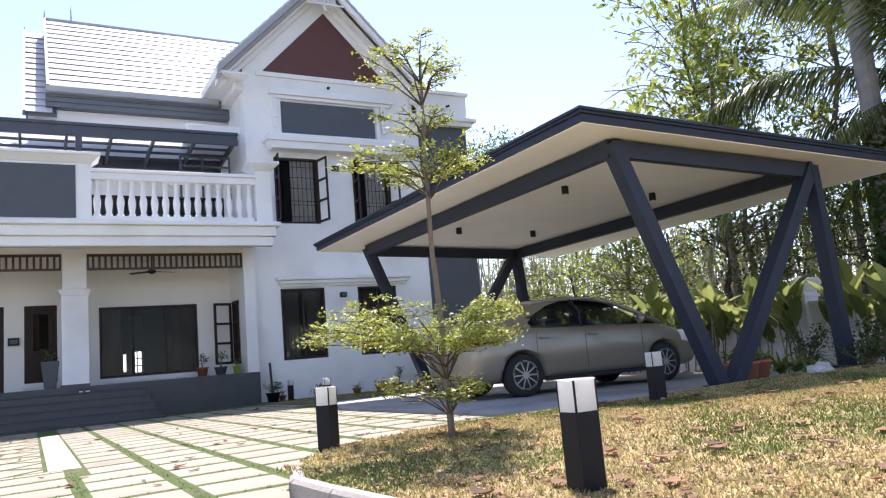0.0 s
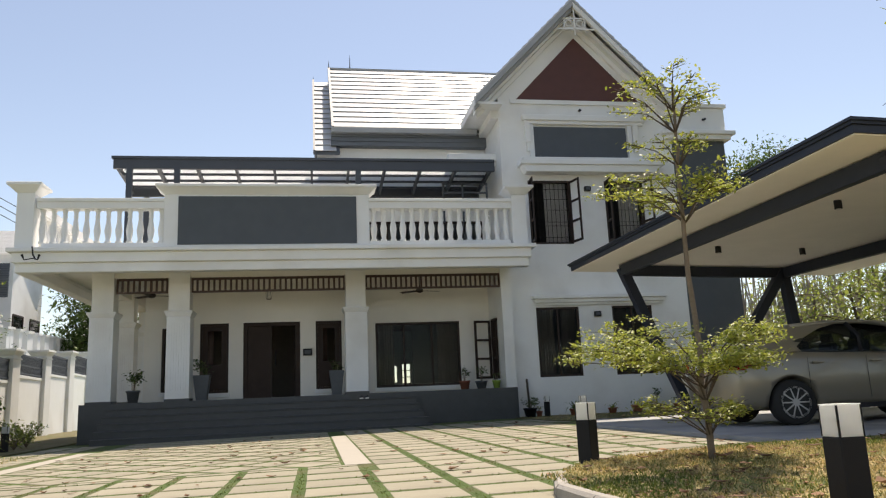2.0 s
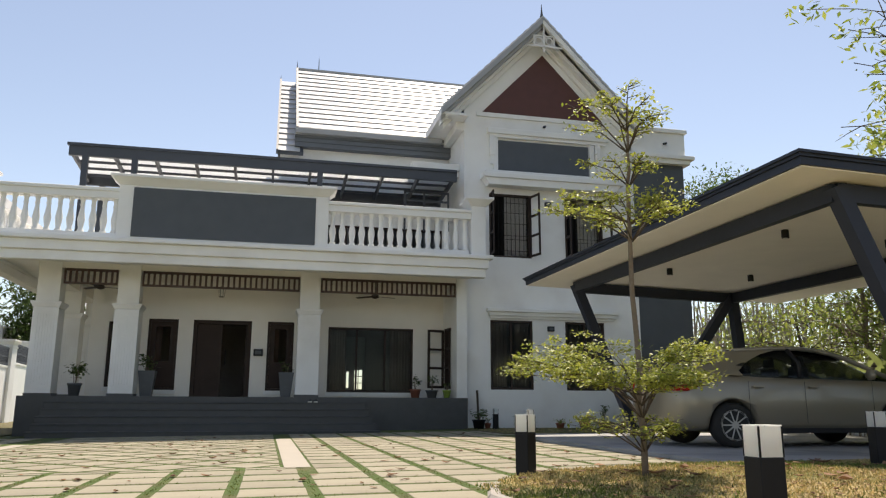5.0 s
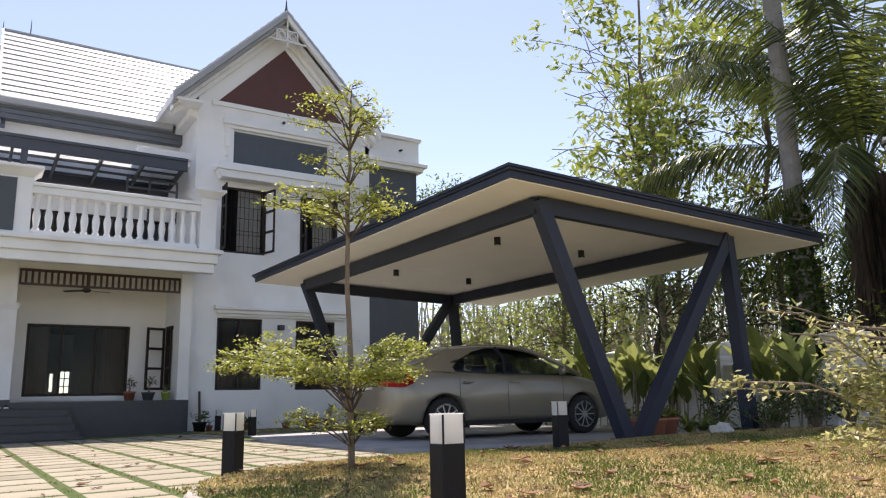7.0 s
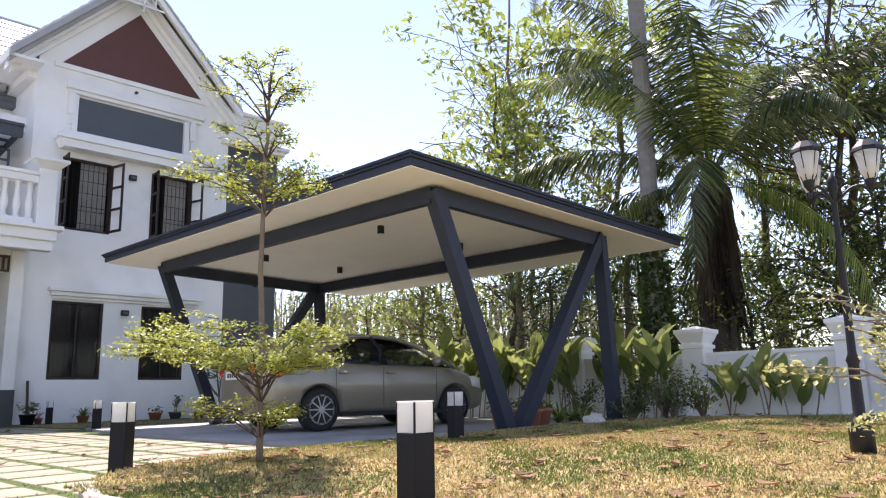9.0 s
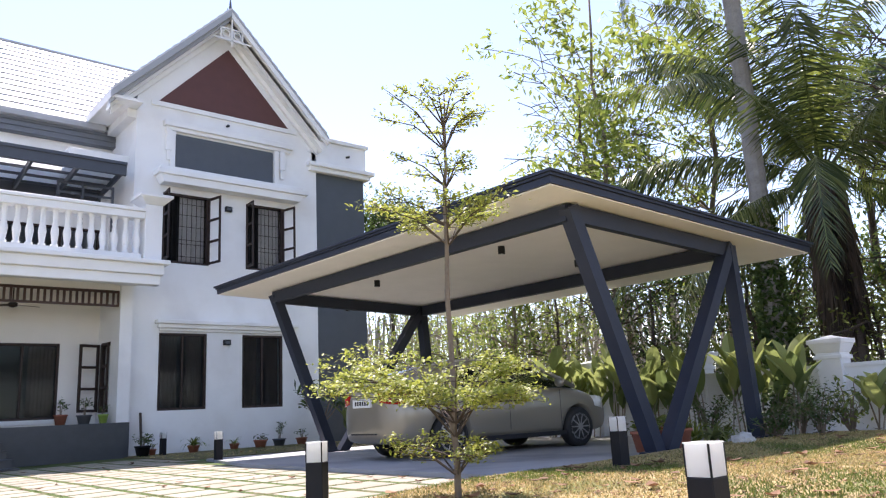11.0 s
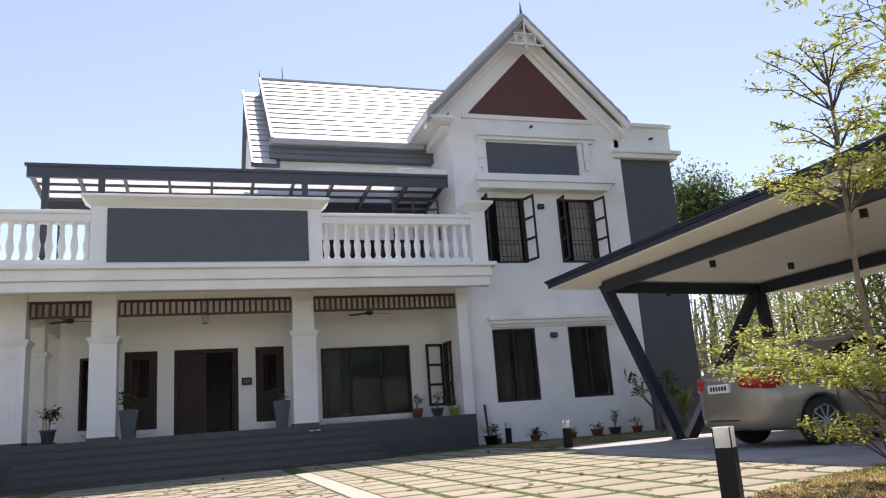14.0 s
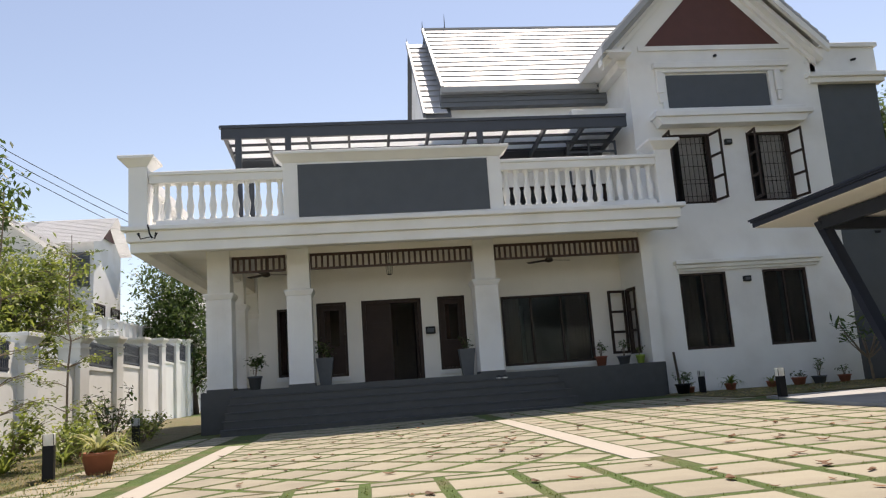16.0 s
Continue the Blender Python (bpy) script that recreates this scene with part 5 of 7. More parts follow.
for s in (-1, 1):
    for pts, w, m in (([(1.3, 0.735 * s, 0.955), (0.95, 0.69 * s, 1.12), (0.62, 0.62 * s, 1.275), (0.4, 0.6 * s, 1.345), (0.15, 0.6 * s, 1.39)], 0.036, M_CAR), ([(-1.95, 0.66 * s, 1.04), (-1.55, 0.66 * s, 1.19), (-1.1, 0.6 * s, 1.355)], 0.03, M_CAR), ([(-0.22, 0.79 * s, 0.98), (-0.2, 0.74 * s, 1.2), (-0.28, 0.61 * s, 1.4)], 0.032, M_BLACK), ([(-1.1, 0.605 * s, 1.37), (-0.5, 0.612 * s, 1.41), (-0.1, 0.61 * s, 1.41), (0.3, 0.603 * s, 1.365)], 0.032, M_CAR)):
        bm = bmesh.new()
        tube(bm, pts, w, 8)
        part("pillar", bm, m, car, smooth=True)
    for x0, x1 in ((-1.05, -0.2), (-0.2, 0.85)):
        box_parts("door_gap", [(x1 - 0.0015, x1 + 0.0015, s * 0.851 - 0.003, s * 0.851 + 0.002, 0.34, 0.92)], M_BLACK, car)
        if x0 < -1:
            box_parts("door_gap", [(x0 - 0.0015, x0 + 0.0015, s * 0.851 - 0.003, s * 0.851 + 0.002, 0.34, 0.92)], M_BLACK, car)
        bm = bmesh.new()
        box(bm, x0 + 0.06, x0 + 0.22, s * 0.858 - 0.018, s * 0.858 + 0.018, 0.83, 0.855)
        part("door_handle", bm, M_CAR, car, bevel=0.006)
    bm = bmesh.new()
    box(bm, -0.95, 0.95, s * 0.835 - 0.012, s * 0.835 + 0.02, 0.2, 0.27)
    part("side_skirt", bm, M_BLACK, car)
    bm = bmesh.new()
    lathe(bm, 0, 0, [(0.02, -0.1), (0.085, -0.06), (0.095, 0.03), (0.05, 0.08)], 10, axis="y")
    ob = part("mirror", bm, M_CAR, car, smooth=True)
    ob.matrix_basis = pose(0.78, s * 0.93, 1.02) @ Matrix.Diagonal((0.55, 1.0, 0.8, 1))
    # broad rear pillar that closes the side glass to a point
    outline = [(-1.93, 1.02), (-1.1, 1.0), (-1.14, 1.07), (-0.98, 1.2), (-0.72, 1.32), (-0.42, 1.392), (-0.8, 1.402), (-1.2, 1.345), (-1.5, 1.245), (-1.75, 1.13)]
    sheet = []
    for off in (0.004, 0.024):
        sheet.append([(x, s * ((0.795 - (z - 1.0) * 0.5) * (1 - 0.13 * max(0.0, -1.1 - x) / 0.75) + off), z) for x, z in outline])
    bm = bmesh.new()
    loft(bm, [[*sheet[0], sheet[0][0]], [*sheet[1], sheet[1][0]]])
    bmesh.ops.remove_doubles(bm, verts=bm.verts[:], dist=0.0005)
    part("rear_pillar", bm, M_CAR, car)
    bm = bmesh.new()
    loft(bm, [[(x, s * (y0), z0), (x - 0.02, s * y1, z0), (x - 0.02, s * y1, z1), (x, s * y0, z1)] for x, y0, y1, z0, z1 in ((-2.165, 0.36, 0.46, 0.82, 0.95), (-2.115, 0.46, 0.625, 0.79, 0.985), (-2.015, 0.56, 0.765, 0.78, 1.0), (-1.92, 0.66, 0.832, 0.78, 0.99), (-1.78, 0.72, 0.846, 0.84, 0.96))])
    part("tail_light", bm, M_RED, car, "red tail light", smooth=True)
    bm = bmesh.new()
    loft(bm, [[(x, s * y0, z0), (x + 0.02, s * y1, z0), (x + 0.02, s * y1, z1), (x, s * y0, z1)] for x, y0, y1, z0, z1 in ((2.0, 0.42, 0.56, 0.58, 0.69), (1.9, 0.6, 0.74, 0.58, 0.76), (1.66, 0.72, 0.82, 0.63, 0.8))])
    part("headlight", bm, M_LED, car, smooth=True)
bm = bmesh.new()
box(bm, -2.222, -2.12, -0.24, 0.24, 0.76, 0.88)
plate = part("number_plate", bm, M_PLATE, car, "white number plate")
for k in range(6):
    bm = bmesh.new()
    box(bm, -2.226, -2.222, -0.19 + k * 0.065, -0.15 + k * 0.065, 0.79, 0.85)
    part("plate_bar", bm, M_BLACK, plate)
bm = bmesh.new()
box(bm, -2.206, -2.12, -0.33, 0.33, 0.375, 0.39)
part("bumper_gap", bm, M_BLACK, car)
for ax in (-1.276, 1.277):
    for s in (-1, 1):
        bm = bmesh.new()
        y0 = s * 0.73
        lathe(bm, 0, 0, [(0.2, y0 - 0.1), (0.27, y0 - 0.1), (0.31, y0 - 0.07), (0.31, y0 + 0.07), (0.27, y0 + 0.1), (0.2, y0 + 0.1)], 28, axis="y")
        wheel = part("wheel", bm, M_TYRE, car, "black tyre on a silver alloy rim", smooth=True)
        wheel.matrix_basis = pose(ax, 0, 0.31)
        bm = bmesh.new()
        yf = y0 + s * 0.085
        for k in range(10):
            a = 2 * math.pi * k / 10
            beam(bm, (0.04 * math.cos(a), yf, 0.04 * math.sin(a)), (0.2 * math.cos(a), yf, 0.2 * math.sin(a)), 0.034, 0.02)
        for k in range(28):
            a, b = 2 * math.pi * k / 28, 2 * math.pi * (k + 1) / 28
            beam(bm, (0.203 * math.cos(a), yf, 0.203 * math.sin(a)), (0.203 * math.cos(b), yf, 0.203 * math.sin(b)), 0.03, 0.03)
        lathe(bm, 0, 0, [(0.05, yf - 0.02), (0.05, yf + 0.02)], 12, axis="y")
        part("rim", bm, M_ALLOY, wheel)
        bm = bmesh.new()
        lathe(bm, 0, 0, [(0.2, y0 + s * 0.03), (0.2, y0 + s * 0.035)], 20, axis="y")
        part("brake", bm, M_BLACK, wheel)

# seats and steering wheel seen through the glass
for x, y in ((0.05, -0.36), (0.05, 0.36), (-0.85, -0.36), (-0.85, 0.36)):
    bm = bmesh.new()
    frustum(bm, 0, 0, 0.7, 1.16, 0.06, 0.22, 0.05, 0.17)
    seat = part("seat", bm, M_POTGREY, car, "grey car seat", bevel=0.02)
    seat.matrix_basis = pose(x, y, 0, 0, 0, 0)
    bm = bmesh.new()
    frustum(bm, 0, 0, 1.17, 1.31, 0.04, 0.12, 0.035, 0.1)
    part("headrest", bm, M_POTGREY, seat, bevel=0.015)
bm = bmesh.new()
wheel_ring = [(0.52 + 0.05 * math.sin(k * math.pi / 8), 0.36 + 0.18 * math.cos(k * math.pi / 8), 0.98 + 0.17 * math.sin(k * math.pi / 8)) for k in range(17)]
tube(bm, wheel_ring, 0.015, 6)
part("steering_wheel", bm, M_BLACK, car, smooth=True)

# white plastic bag by the leg
bm = bmesh.new()
bmesh.ops.create_icosphere(bm, subdivisions=3, radius=0.125)
for v in bm.verts:
    k = 1 + 0.35 * noise.noise(v.co * 14) + 0.25 * noise.noise(v.co * 34)
    v.co = Vector((v.co.x * k * 1.1, v.co.y * k, max(v.co.z, -0.05) * k * 0.8 + 0.045))
ob = tagged(part("plastic_bag", bm, M_OPAL), "crumpled white plastic bag on the lawn edge", "bag")
ob.location = (8.1, 4.95, 0.12)


# ---- boundary wall on the carport side ----
wall_e = empty("wall_east", pose(0, 0, 0), "white rendered boundary wall with capped piers", "wall", kind="structure")


def boundary_pier(parent, x, y, z0, top, w=0.27):
    bm = bmesh.new()
    box(bm, x - w, x + w, y - w, y + w, z0, top - 0.24)
    box(bm, x - w - 0.03, x + w + 0.03, y - w - 0.03, y + w + 0.03, top - 0.34, top - 0.28)
    frustum(bm, x, y, top - 0.24, top - 0.1, w + 0.01, w + 0.01, w * 1.37, w * 1.37)
    o = 0.44 * w
    box(bm, x - w - o, x + w + o, y - w - o, y + w + o, top - 0.1, top - 0.03)
    frustum(bm, x, y, top - 0.03, top + 0.03, w + 0.05, w + 0.05, 0.03, 0.03)
    part("pier", bm, M_WHITE, parent, bevel=0.006)


EX_W = 11.55      # line of the boundary wall
ys = [-8.98 + 2.362 * k for k in range(12)]
for y in ys:
    boundary_pier(wall_e, EX_W, y, -0.3, 1.53, 0.185)
for a, b in zip(ys, ys[1:]):
    bm = bmesh.new()
    box(bm, EX_W - 0.09, EX_W + 0.09, a + 0.185, b - 0.185, -0.3, 1.06)
    box(bm, EX_W - 0.115, EX_W + 0.115, a + 0.185, b - 0.185, 1.06, 1.115)
    part("wall_panel", bm, M_WHITE, wall_e)

# ---- boundary wall on the far side, with iron grilles ----
wall_w = empty("wall_west", pose(0, 0, 0), "white boundary wall with dark iron grilles between piers", "wall", kind="structure")


def wx(y):
    return -8.55 - 0.1 * (y - 15.9)


ys = [4.5, 8.7, 12.8, 15.8, 19.7] + [23.7 + 4.1 * k for k in range(6)]


def west_top(y):
    """The piers climb with the lane."""
    return 2.16 + 0.06 * max(0.0, y - 15.8)


for y in ys:
    x, top = wx(y), west_top(y)
    bm = bmesh.new()
    box(bm, x - 0.25, x + 0.25, y - 0.3, y + 0.3, -0.4, top - 0.22)
    box(bm, x - 0.28, x + 0.28, y - 0.33, y + 0.33, top - 0.34, top - 0.29)
    frustum(bm, x, y, top - 0.22, top - 0.1, 0.255, 0.305, 0.33, 0.38)
    box(bm, x - 0.35, x + 0.35, y - 0.4, y + 0.4, top - 0.1, top - 0.02)
    part("pier", bm, M_WHITE, wall_w, bevel=0.006)
for k, (a, b) in enumerate(zip(ys, ys[1:])):
    mid, x = (a + b) / 2, wx((a + b) / 2)
    low, high = 1.3 + 0.05 * max(0.0, mid - 16), west_top(mid) - 0.22
    at = pose(x, mid, 0, 0, 0, math.degrees(math.atan2(0.1, 1)))
    L = (b - a) / 2 - 0.31
    bm = bmesh.new()
    if k == 3:
        box(bm, -0.1, 0.1, -L, L, -0.4, 1.62)
        box(bm, -0.13, 0.13, -L, L, 1.62, 1.68)
    else:
        box(bm, -0.1, 0.1, -L, L, -0.4, low)
        box(bm, -0.13, 0.13, -L, L, low, low + 0.08)
    if k < 3:
        box(bm, -0.1, 0.1, -L, -0.7, low + 0.08, high)
        box(bm, -0.1, 0.1, 0.7, L, low + 0.08, high)
        L = 0.7
    ob = part("wall_panel", bm, M_WHITE, wall_w)
    ob.matrix_basis = at
    if k == 3:
        continue
    bm = bmesh.new()
    for z in (low + 0.12, (low + high) / 2, high - 0.06):
        box(bm, 0.08, 0.12, -L, L, z, z + 0.05)
    n = round(2 * L / 0.095)
    for q in range(n):
        box(bm, 0.085, 0.115, -L + q * 2 * L / n, -L + q * 2 * L / n + 0.055, low + 0.1, high)
    ob = part("grille", bm, M_STEEL, wall_w, "dark iron grille")
    ob.matrix_basis = at
# neighbour's terrace wall behind
wall_n = empty("wall_neighbour", pose(0, 0, 0), "stepped white terrace walls with posts next door", "wall", kind="structure")
for k in range(9):
    y = 24 + k * 3.0
    bm = bmesh.new()
    box(bm, -12.3 - 0.25 * k, -12.0 - 0.25 * k, y, y + 2.9, -0.4, 2.9 + 0.1 * k)
    part("wall_panel", bm, M_WHITE, wall_n)
    for q in range(3):
        bm = bmesh.new()
        yy = y + q * 0.97
        box(bm, -12.32 - 0.25 * k, -11.98 - 0.25 * k, yy, yy + 0.34, 2.9 + 0.1 * k, 3.9 + 0.1 * k)
        box(bm, -12.38 - 0.25 * k, -11.92 - 0.25 * k, yy - 0.06, yy + 0.4, 3.9 + 0.1 * k, 4.0 + 0.1 * k)
        part("post", bm, M_WHITE, wall_n)


# ---- neighbouring houses ----
def neighbour(x, y, w, d, hgt, roof_h, label, turn=0):
    ob = empty("neighbour_house", pose(x, y, -0.3, 0, 0, turn), label, "house", "houses next door")
    bm = bmesh.new()
    box(bm, -w / 2, w / 2, -d / 2, d / 2, 0, hgt)
    prism(bm, [(-w / 2, hgt), (w / 2, hgt), (0, hgt + roof_h - 0.1)], -d / 2 + 0.05, d / 2 - 0.05)
    part("wall", bm, M_WHITE, ob)
    for s in (-1, 1):
        bm = bmesh.new()
        ln = math.hypot(w / 2 + 0.4, roof_h)
        n, rows_ = 16, []
        for k in range(n):
            u = k / n
            xa, za = s * (w / 2 + 0.4) * u, hgt + roof_h * (1 - u)
            xb, zb = s * (w / 2 + 0.4) * (u + 1 / n), hgt + roof_h * (1 - u - 1 / n)
            rows_ += [[bm.verts.new((q, e * (d / 2 + 0.5), zq)) for e in (-1, 1)] for q, zq in ((xa, za), (xb, zb + 0.012))]
        for p, q in zip(rows_, rows_[1:]):
            bm.faces.new((p[0], q[0], q[1], p[1]))
        bmesh.ops.solidify(bm, geom=bm.faces[:], thickness=0.06)
        part("roof", bm, M_SHEET, ob, "bright pale roof sheets")
    for zz in (1.2, 4.4):
        for xx in (-w * 0.28, w * 0.28):
            bm = bmesh.new()
            wall_with_holes(bm, xx - 0.7, xx + 0.7, zz, zz + 1.5, -d / 2 - 0.05, -d / 2, [(xx - 0.62, xx + 0.62, zz + 0.08, zz + 1.42)])
            wn_ = part("window", bm, M_WOOD, ob)
            bm = bmesh.new()
            box(bm, xx - 0.62, xx + 0.62, -d / 2 - 0.02, -d / 2 - 0.005, zz + 0.08, zz + 1.42)
            part("pane", bm, M_CARGLASS, wn_)
        for yy in (-d * 0.3, d * 0.25):
            for sx in (-1, 1):
                bm = bmesh.new()
                xs_ = sorted((sx * w / 2, sx * (w / 2 + 0.05)))
                box(bm, *xs_, yy - 0.6, yy + 0.6, zz, zz + 1.5)
                wn_ = part("window", bm, M_WOOD, ob)
                bm = bmesh.new()
                xs_ = sorted((sx * (w / 2 + 0.05), sx * (w / 2 + 0.06)))
                box(bm, *xs_, yy - 0.5, yy + 0.5, zz + 0.1, zz + 1.4)
                part("pane", bm, M_CARGLASS, wn_)
    bm = bmesh.new()
    box(bm, -w / 2 - 0.5, w / 2 + 0.5, -d / 2 - 1.2, -d / 2, 3.2, 3.45)
    part("canopy", bm, M_MAROON, ob, "rust-red canopy edge")
    bm = bmesh.new()
    box(bm, -w / 2 - 1.3, -w / 2, -d / 2 - 0.3, d / 2 + 0.3, 4.1, 4.35)
    part("canopy", bm, M_MAROON, ob, "rust-red canopy edge")
    for q in range(9):
        yb = -d / 2 + 0.05 + q * (d - 0.25) / 8
        box_parts("baluster", ((-w / 2 - 1.2, -w / 2 - 1.05, yb, yb + 0.2, 4.35, 5.3),), M_WHITE, ob)
    box_parts("hand_rail", ((-w / 2 - 1.25, -w / 2 - 1.0, -d / 2, d / 2, 5.3, 5.42),), M_WHITE, ob)
    box_parts("gable_boards", ((-w / 2 - 0.04, -w / 2, -d * 0.2, d * 0.2, hgt - 0.9, hgt - 0.1),), M_GREY, ob)
    return ob


near_house = neighbour(-17.75, 41.0, 4.2, 5.6, 8.85, 1.7, "white two-storey house with a pale tiled roof next door", 90)
bm = bmesh.new()
box(bm, -2.16, -2.1, -2.62, -1.72, 6.7, 8.4)
louvre = part("louvre_panel", bm, M_GREY, near_house, "grey louvred panel")
for k in range(14):
    bm = bmesh.new()
    box(bm, -2.2, -2.16, -2.62, -1.72, 6.72 + k * 0.12, 6.8 + k * 0.12)
    part("slat", bm, M_BAND, louvre)
bm = bmesh.new()
prism(bm, [(-0.9, 9.35), (0.9, 9.35), (0, 10.1)], -2.86, -2.8)
part("gable_boards", bm, M_MAROON, near_house, "brown boarded gable")
neighbour(-19.0, 36.6, 6.4, 3.0, 8.0, 2.4, "white gabled house farther along the lane", 0)
neighbour(-12.5, 62, 9, 9, 6.0, 3.2, "distant white house beyond the boundary wall", 90)

# overhead wires
for k in range(3):
    bm = bmesh.new()
    pts = []
    for q in range(13):
        u = q / 12
        pts.append((-34 + 30 * u, 30 + 22 * u, 23.36 - 0.45 * k - 17.4 * u - 1.2 * math.sin(math.pi * u)))
    tube(bm, pts, 0.02, 5)
    tagged(part("overhead_wire", bm, M_BLACK), "thin black overhead wire against the sky", "wire", "overhead wires")

# ---- street lamp on the lawn ----
lamp = empty("garden_lamp", pose(5.22, 0.92, 0.14) @ Matrix.Scale(0.78, 4), "black cast post lamp with frosted lanterns on curled arms", "lamp post")
bm = bmesh.new()
lathe(bm, 0, 0, [(0.1, -0.06), (0.1, 0.2), (0.085, 0.24), (0.05, 0.3), (0.045, 0.7), (0.058, 0.74), (0.036, 0.8), (0.03, 1.7), (0.042, 1.74), (0.027, 1.78), (0.025, 2.2), (0.042, 2.24), (0.042, 2.32), (0.012, 2.4)], 12)
part("post", bm, M_BLACK, lamp, smooth=True)
for k in range(3):
    a = radians((-74, 161, 53)[k])
    d = Vector((math.cos(a), math.sin(a), 0))
    bm = bmesh.new()
    pts = []
    for q in range(10):
        u = q / 9
        pts.append(d * (0.3 * math.sin(u * math.pi / 2)) + Vector((0, 0, 2.1 + 0.1 * math.sin(u * math.pi * 1.3) + 0.12 * u)))
    tube(bm, pts, 0.014, 6)
    arm = part("arm", bm, M_BLACK, lamp)
    c = d * 0.3
    bm = bmesh.new()
    lathe(bm, c.x, c.y, [(0.016, 2.2), (0.044, 2.24), (0.05, 2.28), (0.04, 2.3)], 8)
    cup = bm
    bm = bmesh.new()
    lathe(bm, c.x, c.y, [(0.14, 2.54), (0.13, 2.57), (0.065, 2.64), (0.016, 2.64), (0.01, 2.68)], 8)
    lan = part("lantern", bm, M_BLACK, lamp, "black pointed lantern cap")
    part("cup", cup, M_BLACK, lan)
    for q in range(6):
        b = q * math.pi / 3
        bm = bmesh.new()
        tube(bm, [(c.x + 0.046 * math.cos(b), c.y + 0.046 * math.sin(b), 2.28), (c.x + 0.119 * math.cos(b), c.y + 0.119 * math.sin(b), 2.545)], 0.005, 4)
        part("rib", bm, M_BLACK, lan)
    bm = bmesh.new()
    lathe(bm, c.x, c.y, [(0.04, 2.29), (0.072, 2.35), (0.11, 2.53), (0.098, 2.54)], 12)
    part("globe", bm, M_OPAL, lan, "frosted white globe", smooth=True)

# ---- trees and plants ----
def limb(bm, start, end, r0, r1, rng, sag=0.0, n=6, wob=0.06):
    a, b = np.array(start, float), np.array(end, float)
    ln = np.linalg.norm(b - a)
    pts = []
    for k in range(n + 1):
        u = k / n
        p = a + (b - a) * u + rng.normal(0, wob * ln * 0.25, 3) * (u * (1 - u) * 4)
        p[2] += sag * ln * math.sin(math.pi * u)
        pts.append(tuple(p))
    tube(bm, pts, [r0 + (r1 - r0) * k / n for k in range(n + 1)], 6)
    return pts


def layered_tree(x, y, z):
    """The young almond tree: flat tiers of small leaves on a thin straight stem."""
    rng = np.random.default_rng(11)
    ob = empty("young_tree", pose(x, y, z, 4.0, -2.6, 0) @ Matrix.Scale(0.945, 4), "young tree with flat tiers of small yellow-green leaves on the lawn", "tree")
    bm = bmesh.new()
    limb(bm, (0, 0, -0.05), (-0.02, 0, 2.1), 0.028, 0.016, rng, n=10, wob=0.02)
    limb(bm, (-0.02, 0, 2.1), (0.03, 0.02, 3.02), 0.018, 0.006, rng, n=8, wob=0.03)
    part("trunk", bm, M_BARK, ob, smooth=True)
    centres = []
    # height of the fork, reach, rise at the tip, number of boughs, leaves per bough
    tiers = ((0.22, 0.5, 0.2, 8, 70), (0.34, 0.45, 0.1, 7, 42), (0.48, 0.95, 0.52, 9, 320), (0.58, 0.85, 0.3, 9, 300), (0.66, 0.9, 0.14, 7, 240), (1.86, 0.66, 0.26, 8, 140), (2.0, 0.6, 0.16, 7, 110), (2.3, 0.42, 0.18, 6, 63), (2.58, 0.5, 0.3, 7, 70), (2.76, 0.34, 0.24, 6, 49))
    for hgt, reach, rise, boughs, count in tiers:
        turn = rng.uniform(0, 6.28)
        for k in range(boughs):
            a = turn + 2 * math.pi * k / boughs + rng.normal(0, 0.2)
            near_side = max(0.0, math.cos(a + 0.5))
            rr = reach * rng.uniform(0.7, 1.12) * (1 - 0.5 * near_side)
            lift = 1 + 0.35 * max(0.0, -math.cos(a + 0.5))
            tip = np.array([rr * math.cos(a), rr * math.sin(a), hgt + rise * lift * rng.uniform(0.7, 1.15)])
            start = np.array([0, 0, hgt])
            mid = start + (tip - start) * 0.45 + [0, 0, rise * 0.25]
            wood = bmesh.new()
            tube(wood, [tuple(start), tuple(mid), tuple(tip)], [0.0075, 0.005, 0.002], 5)
            for q in range(7):
                u = rng.uniform(0.3, 0.95)
                p = mid + (tip - mid) * (u - 0.3) / 0.7 if u > 0.45 else start + (mid - start) * u / 0.45
                b = a + rng.choice([-1, 1]) * rng.uniform(0.5, 1.1)
                twig = p + np.array([math.cos(b), math.sin(b), rng.uniform(-0.05, 0.25)]) * reach * rng.uniform(0.15, 0.38)
                tube(wood, [tuple(p), tuple(twig)], [0.004, 0.0015], 4)
                m = count // 6
                w = rng.uniform(0.15, 1.08, m)
                c = p + (twig - p) * w[:, None] + rng.normal(0, 0.03, (m, 3)) * [1.2, 1.2, 0.6]
                c[:, 2] += 0.012
                centres.append(c)
            part("bough", wood, M_BARKDARK, ob)
    v, f = leaves(np.concatenate(centres), 0.038, rng, 0.58, 0.0, 0.5)
    quads("crown", v, f, L_YOUNG, ob)


layered_tree(2.604, 3.955, 0.06)


